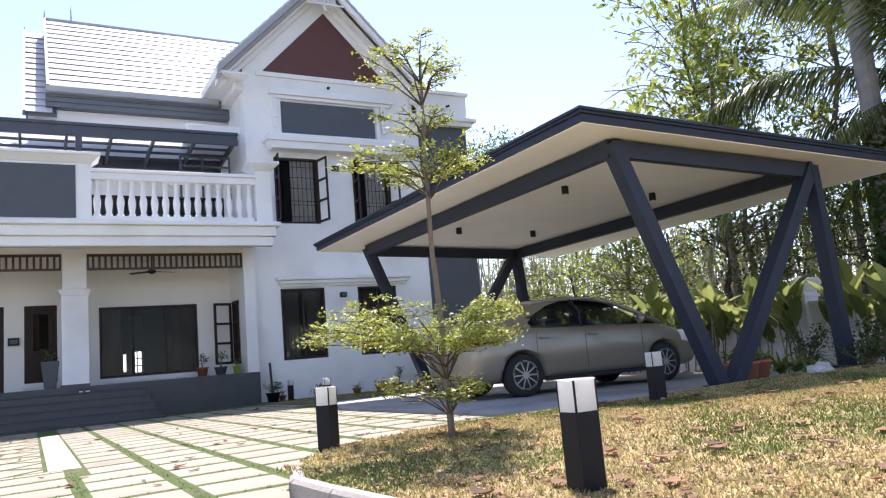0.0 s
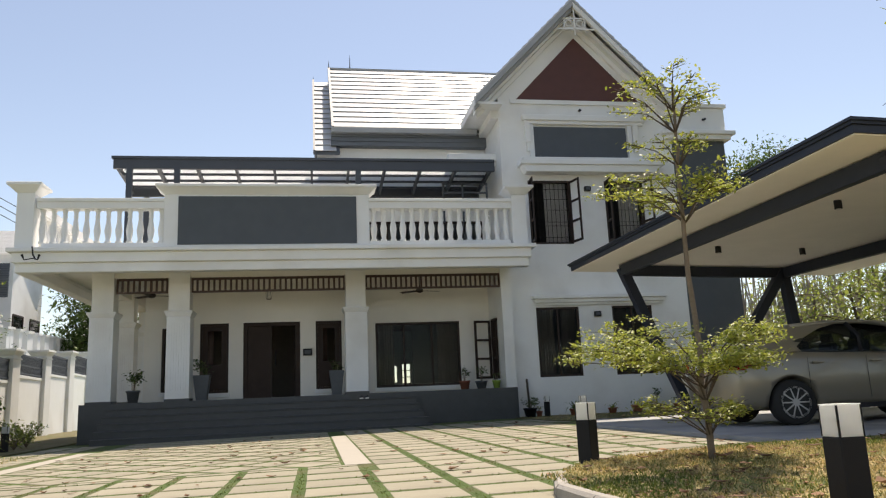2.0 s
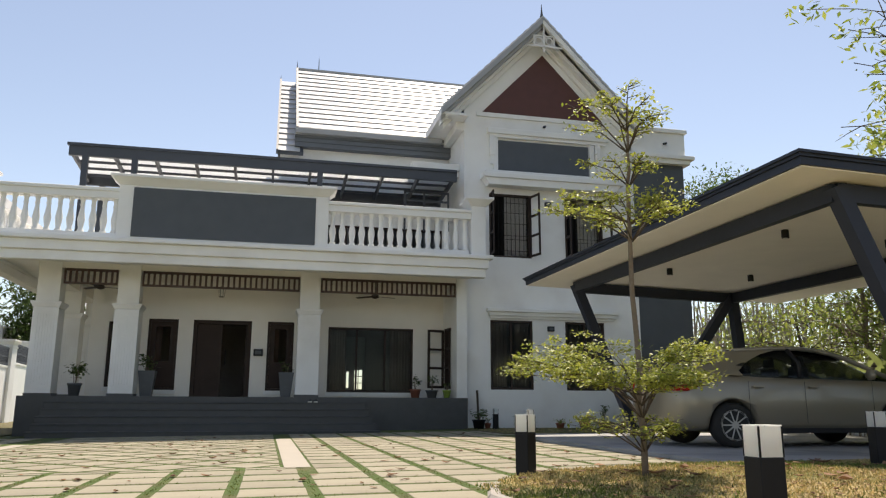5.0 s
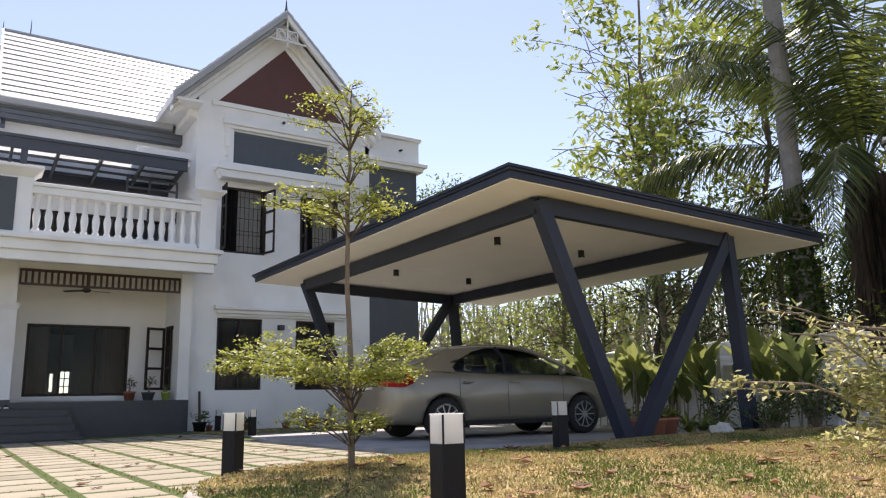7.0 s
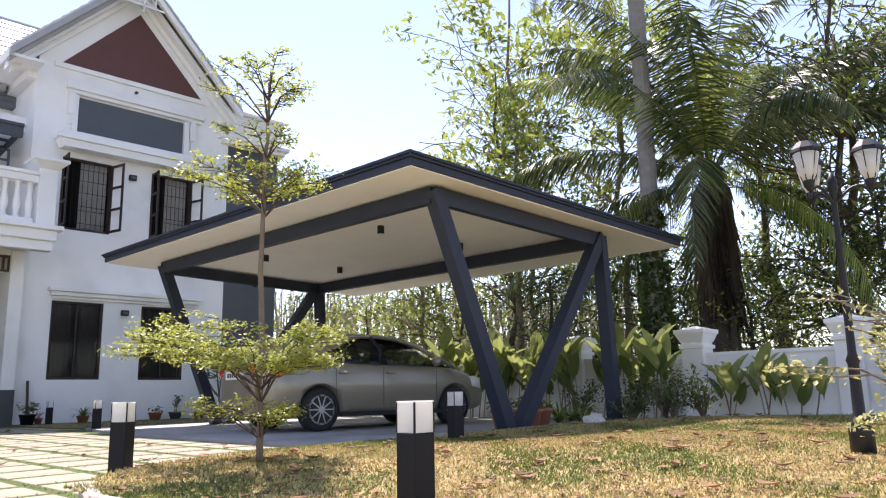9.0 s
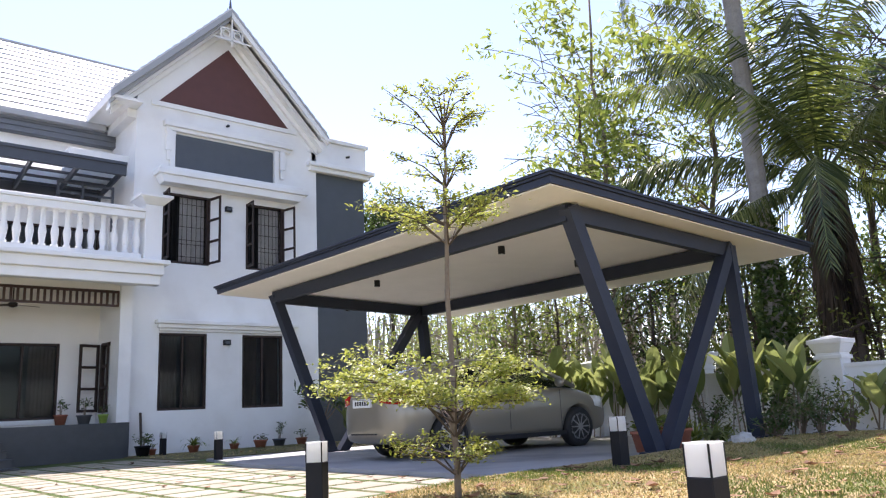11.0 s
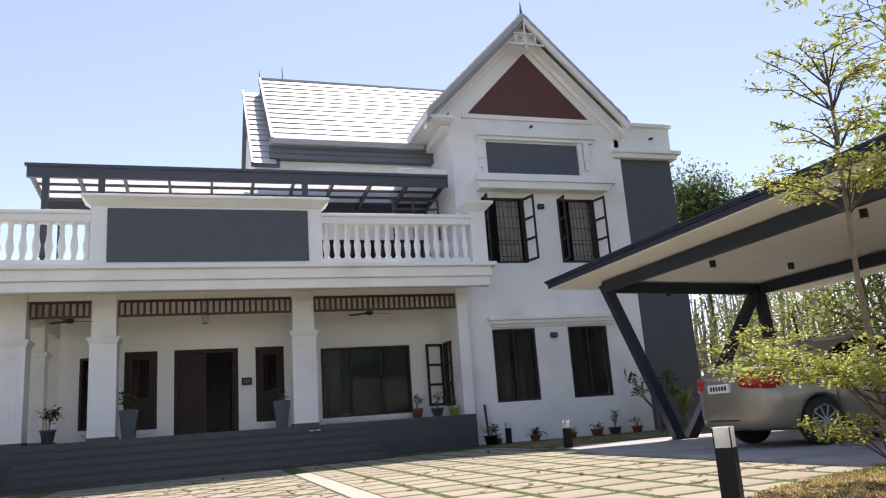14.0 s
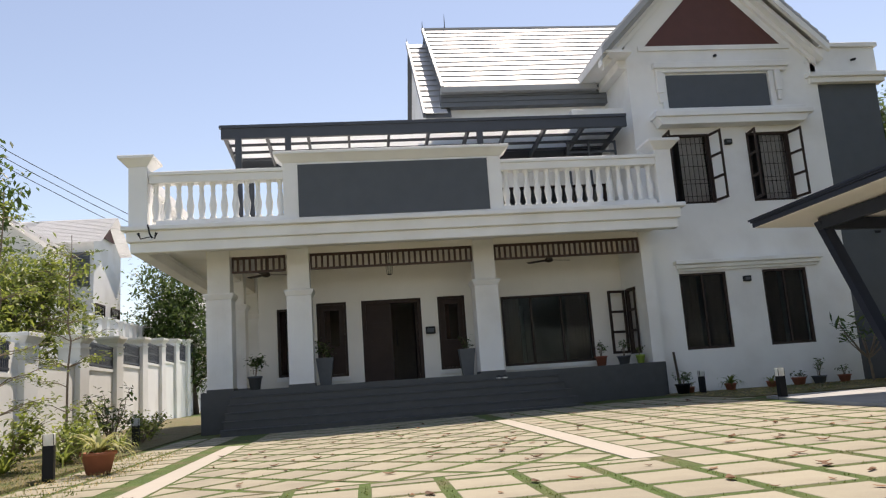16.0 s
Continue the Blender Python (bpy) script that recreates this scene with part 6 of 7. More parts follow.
def broad_tree(x, y, hgt, spread, leaf_m, bark, label, seed, n=5000, size=0.16, trunk_r=0.14, low=0.35, clumps=34, sparse=0.55, droop=0.4, aspect=0.42, name="tree", squash=0.8):
    """A tapered trunk, forked limbs and a crown of separate leaf sprays."""
    rng = np.random.default_rng(seed)
    ob = empty(name, pose(x, y, -0.3), label, "tree", "background trees")
    bm = bmesh.new()
    top = np.array([rng.normal(0, spread * 0.12), rng.normal(0, spread * 0.12), hgt * 0.82])
    stem = limb(bm, (0, 0, 0), top, trunk_r, trunk_r * 0.25, rng, n=10, wob=0.05)
    part("trunk", bm, bark, ob, smooth=True)
    wood = bmesh.new()
    ends = []
    for k in range(clumps):
        u = rng.uniform(low, 1.0)
        p = np.array(stem[min(10, int(u * 10))])
        a = rng.uniform(0, 6.28)
        reach = spread * rng.uniform(0.35, 1.0) * (1.15 - 0.55 * abs(u - 0.65) / 0.65)
        tip = p + np.array([math.cos(a) * reach, math.sin(a) * reach, hgt * rng.uniform(0.02, 0.2) * squash])
        pts = limb(wood, p, tip, trunk_r * 0.3 * (1.2 - u), 0.012, rng, 0.05, 5, 0.12)
        ends.append(tip)
        for q in range(3):
            s = np.array(pts[rng.integers(2, 5)])
            t2 = s + rng.normal(0, 1, 3) * [0.3, 0.3, 0.2] * spread * 0.6
            limb(wood, s, t2, 0.015, 0.005, rng, 0.0, 3, 0.1)
            ends.append(t2)
    part("branchwork", wood, bark, ob)
    e = np.array(ends)
    pick = rng.integers(0, len(e), n)
    c = e[pick] + rng.normal(0, 1, (n, 3)) * spread * np.array([0.17, 0.17, 0.12]) * sparse / 0.55
    v, f = leaves(c, size, rng, aspect, droop, 0.5)
    quads("crown", v, f, leaf_m, ob)
    return ob


# behind the carport and the boundary wall
T = (
    (15.8, 12.4, 15.0, 3.6, L_YELLOW, M_BARK, 3900, 0.27, 0.12, 0.35),
    (15.4, 15.6, 8.0, 1.8, L_MID, M_BARK, 3600, 0.2, 0.1, 0.4),
    (17.8, 10.4, 14.5, 2.6, L_MID, M_BARK, 4200, 0.2, 0.12, 0.5),
    (18.5, 14.0, 12.0, 2.6, L_YELLOW, M_BARK, 3600, 0.2, 0.12, 0.45),
    (17.6, 4.4, 11.0, 3.0, L_DARK, M_BARKDARK, 6000, 0.18, 0.16, 0.2),
    (17.2, 1.6, 12.0, 3.0, L_DARK, M_BARKDARK, 4200, 0.18, 0.18, 0.2),
    (16.2, 3.2, 5.6, 2.2, L_MID, M_BARKDARK, 5200, 0.16, 0.1, 0.1),
    (20.5, 3.2, 13.5, 3.4, L_MID, M_BARK, 3600, 0.2, 0.16, 0.3),
    (21.5, 7.4, 13.0, 3.2, L_DARK, M_BARKDARK, 4200, 0.2, 0.16, 0.3),
    (16.0, 8.6, 5.2, 2.0, L_DARK, M_BARKDARK, 5200, 0.16, 0.1, 0.1),
    (15.4, 11.2, 4.6, 1.9, L_DARK, M_BARKDARK, 4600, 0.16, 0.1, 0.1),
    (15.6, 14.4, 4.8, 2.0, L_MID, M_BARKDARK, 4600, 0.16, 0.1, 0.1),
    (15.2, 18.0, 4.4, 2.0, L_MID, M_BARKDARK, 4200, 0.16, 0.1, 0.1),
    (16.5, 22.0, 5.0, 2.2, L_YELLOW, M_BARK, 3800, 0.16, 0.1, 0.1),
    (19.0, 18.5, 6.5, 2.6, L_MID, M_BARK, 4200, 0.18, 0.12, 0.15),
    (20.0, 25.0, 7.0, 2.8, L_YELLOW, M_BARK, 4200, 0.2, 0.12, 0.15),
    (22.0, 11.5, 7.0, 3.2, L_MID, M_BARKDARK, 4600, 0.2, 0.14, 0.12),
    (24.0, 16.0, 8.0, 3.5, L_DARK, M_BARKDARK, 4600, 0.22, 0.14, 0.12),
    (15.3, 5.8, 3.4, 1.6, L_MID, M_BARKDARK, 3600, 0.15, 0.08, 0.1),
    (18.6, 6.2, 4.4, 2.2, L_YELLOW, M_BARK, 3600, 0.17, 0.1, 0.1),
    (19.6, 9.2, 5.0, 2.4, L_DARK, M_BARKDARK, 3600, 0.18, 0.1, 0.1),
    (23.0, 4.6, 6.0, 2.8, L_MID, M_BARKDARK, 4000, 0.2, 0.12, 0.1),
    (22.5, 0.6, 6.0, 2.8, L_DARK, M_BARKDARK, 4000, 0.2, 0.12, 0.1),
    (26.5, 9.0, 7.0, 3.2, L_MID, M_BARKDARK, 4000, 0.22, 0.12, 0.1),
    (18.5, -2.0, 9.0, 3.2, L_MID, M_BARKDARK, 5200, 0.2, 0.16, 0.15),
)
for k, (x, y, hgt, spread, lm, bk, n, size, tr, low_) in enumerate(T):
    word = "tall open-crowned" if hgt > 8 else "dense shady"
    col = {L_YELLOW.name: "yellow-green", L_MID.name: "mid-green", L_DARK.name: "dark green"}[lm.name]
    broad_tree(x, y, hgt, spread, lm, bk, f"{word} {col} tree beyond the boundary wall", 40 + k, int(n * (1.05 if hgt > 8 else 0.7)), size, tr, low_, clumps=30 if hgt > 8 else 40, sparse=0.26 if hgt > 8 else 0.7)

broad_tree(19.2, 27.3, 12.6, 2.0, L_DARK, M_BARKDARK, "tall round-headed dark tree beyond the boundary wall", 61, 9500, 0.2, 0.16, 0.8, 70, 0.75, squash=0.5)

for x, y, hgt, spread, n, seed in ((16.4, 4.4, 12.0, 3.4, 500, 62), (15.9, 12.6, 13.0, 2.4, 420, 63), (15.8, 1.8, 10.0, 3.2, 700, 64)):
    broad_tree(x, y, hgt, spread, L_MID, M_BARKDARK, "nearly bare tree with fine dark twigs beyond the wall", seed, n, 0.22, 0.11, 0.3, clumps=55, sparse=0.2)

# the thin-stemmed plantation farther back
rng = np.random.default_rng(91)
bm = bmesh.new()
cs = []
for k in range(300):
    a, d = radians(rng.uniform(18, 62)), rng.uniform(25, 46)
    x, y = d * math.sin(a), d * math.cos(a)
    if x < 15 or (x < 20 and y < 31 and y > 18):
        x += 6
    hgt = min(rng.uniform(4.2, 7.5), 0.165 * d)
    top = (x + rng.normal(0, 0.5), y + rng.normal(0, 0.5), hgt)
    limb(bm, (x, y, -0.3), top, rng.uniform(0.06, 0.12), 0.03, rng, 0, 4, 0.04)
    for q in range(3):
        u = rng.uniform(0.25, 0.8)
        s = np.array([x, y, -0.3]) * (1 - u) + np.array(top) * u
        limb(bm, s, s + rng.normal(0, 1.0, 3) * [1, 1, 0.4] + [0, 0, 1.4], 0.03, 0.008, rng, 0, 3, 0.08)
    cs.append(np.array(top) + rng.normal(0, 1.0, (9, 3)) * [1, 1, 0.7] - [0, 0, 0.8])
    cs.append(np.array([x, y, 0.3]) + rng.normal(0, 0.7, (7, 3)) * [1.4, 1.4, 0.6])
wood = tagged(part("plantation", bm, M_BARKPALE), "far wood of thin grey-brown stems", "wood", kind="stuff")
v, f = leaves(np.concatenate(cs), 0.3, rng, 0.45, 0.2, 0.5)
quads("far_foliage", v, f, L_YELLOW, wood)

# beyond the far boundary
broad_tree(-14.2, 22.3, 9.6, 2.2, L_DARK, M_BARKDARK, "tall dense dark green tree behind the boundary wall", 81, 17000, 0.26, 0.18, 0.25, 60, 0.6)
broad_tree(-11.2, 21.2, 5.6, 1.6, L_MID, M_BARK, "spreading mid-green tree behind the boundary wall", 82, 9000, 0.17, 0.12, 0.4, 60, 0.6)
broad_tree(-11.8, 18.4, 5.0, 2.2, L_MID, M_BARK, "low leafy tree behind the boundary wall", 83, 8000, 0.18, 0.12, 0.2, 50, 0.6)
broad_tree(-11.0, 43.0, 9.0, 2.8, L_DARK, M_BARKDARK, "dark green tree between the houses", 84, 10000, 0.3, 0.18, 0.2, 40, 0.75)
broad_tree(-15.2, 29.0, 6.6, 2.4, L_DARK, M_BARKDARK, "dark round-headed tree near the houses", 85, 10000, 0.27, 0.16, 0.2, 40, 0.75)
for k, (x, y, hgt) in enumerate(((-7.0, 14.0, 3.7), (-6.6, 10.6, 3.6), (-6.9, 8.6, 3.2))):
    rng = np.random.default_rng(120 + k)
    ob = empty("sapling", pose(x, y, -0.1), "thin staked sapling with sparse flat sprays of leaves", "tree", "saplings in the side bed")
    bm = bmesh.new()
    stem = limb(bm, (0, 0, 0), (0.05, 0, hgt), 0.025, 0.006, rng, n=10, wob=0.03)
    part("trunk", bm, M_BARK, ob)
    bm, cs = bmesh.new(), []
    for q in range(30):
        u = rng.uniform(0.25, 1.0)
        p = np.array(stem[int(u * 10)])
        a, r = rng.uniform(0, 6.28), rng.uniform(0.4, 1.0) * (1.25 - 0.6 * u)
        tip = p + [r * math.cos(a), r * math.sin(a), 0.25 * r]
        limb(bm, p, tip, 0.008, 0.003, rng, 0.05, 4, 0.1)
        w = rng.uniform(0.35, 1.05, 42)
        cs.append(p + (tip - p) * w[:, None] + rng.normal(0, 0.06, (42, 3)) * [1, 1, 0.5])
    part("branchwork", bm, M_BARK, ob)
    v, f = leaves(np.concatenate(cs), 0.07, rng, 0.5, 0.1, 0.4)
    quads("crown", v, f, L_MID, ob)


# ---- coconut palms ----
def palm(x, y, hgt, r0, r1, lean, bark, label, fronds=24, length=4.2, seed=5, skirt=0, low=-0.5, sag=0.105, bias=0.85):
    rng = np.random.default_rng(seed)
    ob = empty("coconut_palm", pose(x, y, -0.3), label, "palm tree", "coconut palms")
    bm = bmesh.new()
    pts, rad = [], []
    n = 44
    for k in range(n + 1):
        u = k / n
        pts.append((lean[0] * u * u, lean[1] * u * u, hgt * u))
        rad.append((r0 + (r1 - r0) * u ** 0.6) * (1.0 + 0.05 * (k % 2)))
    tube(bm, pts, rad, 12)
    part("trunk", bm, bark, ob)
    top = np.array(pts[-1])
    for k in range(fronds):
        a = k * 2.399 + rng.normal(0, 0.15)
        e0 = 1.45 - (1.45 - low) * (k / fronds) ** bias + rng.normal(0, 0.1)
        ln = length * rng.uniform(0.8, 1.08)
        d = np.array([math.cos(a), math.sin(a), 0])
        side = np.array([-math.sin(a), math.cos(a), 0])
        p, e, spine = top.copy(), e0, []
        for q in range(15):
            spine.append(p.copy())
            p = p + (d * math.cos(e) + np.array([0, 0, math.sin(e)])) * ln / 14
            e -= sag * (0.5 + q / 9)
        v, f = [], []
        for q in range(14):
            w = 0.035 * (1 - q / 15)
            b = len(v)
            v += [(spine[q] - side * w).tolist(), (spine[q] + side * w).tolist(), (spine[q + 1] + side * w * 0.9).tolist(), (spine[q + 1] - side * w * 0.9).tolist()]
            f.append((b, b + 1, b + 2, b + 3))
        for q in range(80):
            u = 0.14 + 0.86 * q / 80
            i = min(13, int(u * 14))
            s = spine[i] + (spine[i + 1] - spine[i]) * (u * 14 - i)
            tang = spine[i + 1] - spine[i]
            tang /= np.linalg.norm(tang)
            for sd in (-1, 1):
                ll = 0.95 * math.sin(math.pi * (0.12 + 0.8 * u)) * rng.uniform(0.8, 1.1)
                drop = np.array([0, 0, -1]) * rng.uniform(0.45, 1.0)
                dd = side * sd * 0.6 + tang * 0.5 + drop * 0.85
                dd /= np.linalg.norm(dd)
                tip = s + dd * ll + np.array([0, 0, -0.16 * ll])
                mid = s + dd * ll * 0.5
                w = tang * 0.018
                b = len(v)
                v += [(s - w).tolist(), (s + w).tolist(), (mid + w).tolist(), tip.tolist(), (mid - w).tolist()]
                f.append((b, b + 1, b + 2, b + 3, b + 4))
        quads("frond", v, f, L_PALM if k % 7 else L_YELLOW, ob)
    if skirt:
        v, f = [], []
        for k in range(skirt):
            a, z = rng.uniform(0, 6.28), hgt - rng.uniform(0.0, 2.4)
            c = np.array([lean[0] * (z / hgt) ** 2, lean[1] * (z / hgt) ** 2, z])
            d = np.array([math.cos(a), math.sin(a), 0])
            sd = np.array([-math.sin(a), math.cos(a), 0]) * 0.03
            p0, p1, p2 = c + d * r1, c + d * (r1 + 0.16) + [0, 0, -0.2], c + d * (r1 + rng.uniform(0.08, 0.3)) + [0, 0, -rng.uniform(0.6, 1.5)]
            b = len(v)
            v += [(p0 - sd).tolist(), (p0 + sd).tolist(), (p1 + sd).tolist(), p2.tolist(), (p1 - sd).tolist()]
            f.append((b, b + 1, b + 2, b + 3, b + 4))
        quads("dead_fibre", v, f, L_FIBRE, ob, "hanging dead brown fronds")
    return ob


palm(14.95, 6.25, 5.25, 0.36, 0.24, (0.0, 0.05), M_BARKDARK, "coconut palm with a shaggy dark trunk and arching fronds", 33, 6.0, 5, 420, -0.45, 0.095, 1.65)
grey_palm = palm(13.68, 7.05, 12.5, 0.2, 0.17, (0.03, 0.0), M_PALMBARK, "tall coconut palm with a slim grey ringed trunk", 20, 4.2, 9, 0, -0.6)
rng = np.random.default_rng(58)
a, z = rng.uniform(0, 6.28, 3200), 4.2 * rng.uniform(0, 1, 3200) ** 1.2
rad = rng.uniform(0.2, 0.42, 3200) * (1.15 - 0.14 * z)
v, f = leaves(np.stack([rad * np.cos(a), rad * np.sin(a), z + 0.3], 1), 0.15, rng, 0.7, 0.5, 0.5)
quads("ivy", v, f, L_DARK, grey_palm, "dark green ivy climbing the foot of the trunk")


# ---- broad-leaved plants along the wall ----
def broad_plant(x, y, hgt, n, seed, leaf=0.55):
    """Thin bare canes, each with a few big paddle-shaped leaves at its head."""
    rng = np.random.default_rng(seed)
    ob = empty("broadleaf_plant", pose(x, y, 0.04), "clump of broad green paddle leaves on bare canes", "plant", "broad-leaved plants by the wall")
    for k in range(n):
        a = rng.uniform(0, 6.28)
        base = np.array([rng.normal(0, 0.1), rng.normal(0, 0.1), 0])
        top = base + [0.12 * math.cos(a), 0.12 * math.sin(a), hgt * rng.uniform(0.42, 0.62)]
        stem = bmesh.new()
        tube(stem, [tuple(base), tuple((base + top) / 2 + [0.02, 0, 0.0]), tuple(top)], [0.014, 0.012, 0.009], 5)
        cane = part("cane", stem, M_BARKPALE if k % 2 else M_BARK, ob)
        v, f = [], []
        for q_ in range(4):
            a += 1.57 + rng.normal(0, 0.4)
            d = np.array([math.cos(a), math.sin(a), 0])
            sd = np.array([-math.sin(a), math.cos(a), 0.0])
            ln = leaf * rng.uniform(0.75, 1.2)
            e = rng.uniform(0.85, 1.4)
            p = top - [0, 0, 0.16 * q_ * hgt * 0.5] + d * 0.02
            b = len(v)
            bend = rng.uniform(0.0, 0.1)
            for q in range(8):
                w = 0.2 * ln * (math.sin(math.pi * min(1.0, 0.03 + 0.94 * (q / 7) ** 0.8)) ** 0.65) if 0 < q < 7 else 0.008
                up = np.array([0, 0, 0.25 * w]) - d * 0.3 * w
                v += [(p - sd * w + up).tolist(), p.tolist(), (p + sd * w + up).tolist()]
                p = p + (d * math.cos(e) + np.array([0, 0, math.sin(e)])) * ln / 7
                e -= bend
            for q in range(7):
                i = b + 3 * q
                f += [(i, i + 1, i + 4, i + 3), (i + 1, i + 2, i + 5, i + 4)]
        quads("leaf_head", v, f, L_BROAD, cane, smooth=True)


spots = [(11.1, 4.5, 1.25, 3), (11.05, 4.0, 1.2, 3), (11.1, 3.5, 1.05, 3), (11.1, 2.2, 1.1, 3), (11.1, 1.75, 1.15, 3), (11.1, 1.3, 1.2, 4), (11.1, 0.7, 1.1, 3)]
r2 = random.Random(4)
for k in range(17):
    spots.append((10.75 + r2.random() * 0.4, 5.5 + k * 0.47 + r2.random() * 0.3, 1.75 + r2.random() * 0.5, 4))
for k in range(8):
    spots.append((10.6 + r2.random() * 0.6, 13.4 + k * 0.6, 1.2 + r2.random() * 0.5, 3))
for k, (x, y, hgt, n) in enumerate(spots):
    broad_plant(x, y, hgt, n, 300 + k, 0.58 if y > 5 else 0.5)


def shrub(x, y, z, r, hgt, leaf_m, label, n, size, seed, twigs=16, aspect=0.5, bark=None):
    rng = np.random.default_rng(seed)
    ob = empty("shrub", pose(x, y, z), label, "shrub", "garden shrubs")
    bm, cs = bmesh.new(), []
    for k in range(twigs):
        a, rr = rng.uniform(0, 6.28), r * rng.uniform(0.4, 1.0)
        tip = np.array([rr * math.cos(a), rr * math.sin(a), hgt * rng.uniform(0.45, 1.0)])
        limb(bm, (0, 0, 0), tip, 0.012, 0.003, rng, 0.12, 5, 0.1)
        m = n // twigs
        w = rng.uniform(0.3, 1.05, m)
        c = tip * w[:, None]
        c[:, 2] += 0.12 * np.linalg.norm(tip) * np.sin(np.pi * np.clip(w, 0, 1))
        cs.append(c + rng.normal(0, 0.1 * r + 0.02, (m, 3)))
    part("branchwork", bm, bark or M_BARK, ob)
    c = np.concatenate(cs)
    c[:, 2] = np.maximum(c[:, 2], 0.03)
    v, f = leaves(c, size, rng, aspect, 0.1, 0.5)
    quads("foliage", v, f, leaf_m, ob)
    return ob


for k, (x, y, r, hgt, lm, n, size) in enumerate(((-6.7, 15.4, 0.45, 1.1, L_DARK, 420, 0.11), (-6.5, 16.6, 0.5, 0.55, L_YELLOW, 420, 0.09), (-6.6, 17.6, 0.5, 0.55, L_YELLOW, 420, 0.09), (-6.6, 13.4, 0.55, 0.7, L_MID, 500, 0.12), (-6.4, 12.4, 0.5, 0.6, L_YELLOW, 420, 0.1), (-6.8, 11.4, 0.6, 0.8, L_MID, 500, 0.12), (-6.9, 9.8, 0.7, 0.8, L_YELLOW, 520, 0.1), (-7.0, 8.4, 0.6, 0.9, L_MID, 420, 0.1), (10.6, 5.9, 0.5, 0.8, L_DARK, 520, 0.09), (11.3, 5.7, 0.5, 0.9, L_DARK, 520, 0.09), (10.4, 6.8, 0.5, 0.7, L_DARK, 420, 0.08))):
    shrub(x, y, -0.08 if x < 0 else 0.05, r, hgt, lm, "low leafy garden shrub in the planted bed", n, size, 500 + k)
for k, (x, y) in enumerate(((-6.3, 12.0), (-6.2, 14.2), (-6.6, 10.9), (-6.2, 13.0), (9.2, 5.85), (8.9, 6.1))):
    strappy(x, y, -0.08 if x < 0 else 0.05, 0, 0.05, None, L_YELLOW if k % 2 else L_MID, "clump of arching strappy leaves in the bed", 40, 0.6, 0.035, "strappy_plant")

strappy(8.75, 5.75, 0.1, 0, 0.03, None, L_BROAD, "clump of stiff upright sword leaves beside the carport leg", 26, 0.55, 0.06, "sword_plant")
shrub(9.3, 5.1, 0.1, 0.4, 0.45, L_DARK, "low dark shrub round the foot of the carport leg", 500, 0.07, 541)
shrub(9.9, 4.8, 0.1, 0.38, 0.7, L_DARK, "bushy dark shrub by the boundary wall", 520, 0.07, 542)
shrub(10.4, 4.6, 0.1, 0.3, 0.8, L_MID, "leafy shrub by the boundary wall", 320, 0.09, 543)

# slim tree at the open side of the lawn, with low boughs of pale small leaves
rng = np.random.default_rng(77)
ob = empty("slim_tree", pose(2.38, -0.43, 0.06), "slim tan-barked tree with low boughs of small variegated leaves", "tree")
bm = bmesh.new()
tube(bm, [(0.02, 0, -0.05), (0.015, 0, 0.25), (0.0, 0, 0.6), (-0.015, 0, 0.92), (-0.06, -0.005, 1.3), (-0.1, -0.01, 1.66), (-0.15, -0.02, 2.3), (-0.17, -0.03, 3.2)], [0.034, 0.029, 0.026, 0.026, 0.022, 0.021, 0.019, 0.012], 12)
part("trunk", bm, M_BARKTAN, ob, smooth=True)
bm = bmesh.new()
tube(bm, [(-0.015, 0, 0.9), (0.0, -0.045, 0.925), (0.012, -0.085, 0.94)], [0.02, 0.016, 0.015], 10)
part("stub", bm, M_BARKTAN, ob, "pale sawn branch stub", smooth=True)
cs = []


def bough(p, az, ln, rise, count):
    p = np.array(p)
    tip = p + [ln * math.cos(az), ln * math.sin(az), rise]
    wood = bmesh.new()
    limb(wood, p, tip, 0.007, 0.002, rng, 0.06, 6, 0.08)
    for q in range(6):
        u = rng.uniform(0.25, 0.95)
        a_ = p + (tip - p) * u + [0, 0, 0.06 * ln * math.sin(math.pi * u)]
        b_ = a_ + np.array([math.cos(az + rng.normal(0, 0.9)), math.sin(az + rng.normal(0, 0.9)), rng.uniform(-0.1, 0.5)]) * rng.uniform(0.08, 0.2)
        limb(wood, a_, b_, 0.003, 0.0015, rng, 0, 3, 0.08)
        w = rng.uniform(0.2, 1.1, count)
        cs.append(a_ + (b_ - a_) * w[:, None] + rng.normal(0, 0.016, (count, 3)))
    part("bough", wood, M_BARK, ob)


for k in range(7):
    bough((0.01, 0, rng.uniform(0.24, 0.36)), radians(rng.uniform(105, 155)), rng.uniform(0.3, 0.64), rng.uniform(0.1, 0.36), 44)
for k in range(8):
    bough((0.01, 0, rng.uniform(0.2, 0.32)), radians(rng.uniform(-110, -40)), rng.uniform(0.2, 0.5), rng.uniform(0.02, 0.35), 30)
for k in range(3):
    bough((-0.01, 0, 0.5), radians(rng.uniform(100, 150)), rng.uniform(0.3, 0.55), rng.uniform(0.1, 0.25), 10)
bough((0.0, -0.02, 0.9), radians(-70), 0.35, 0.2, 16)
for k in range(5):
    bough((-0.1, 0, 1.5 + 0.12 * k), rng.uniform(0, 6.28), 0.35, 0.25, 4)
v, f = leaves(np.concatenate(cs), 0.026, rng, 0.5, 0.1, 0.6)
quads("foliage", v, f, L_VARIEG, ob)

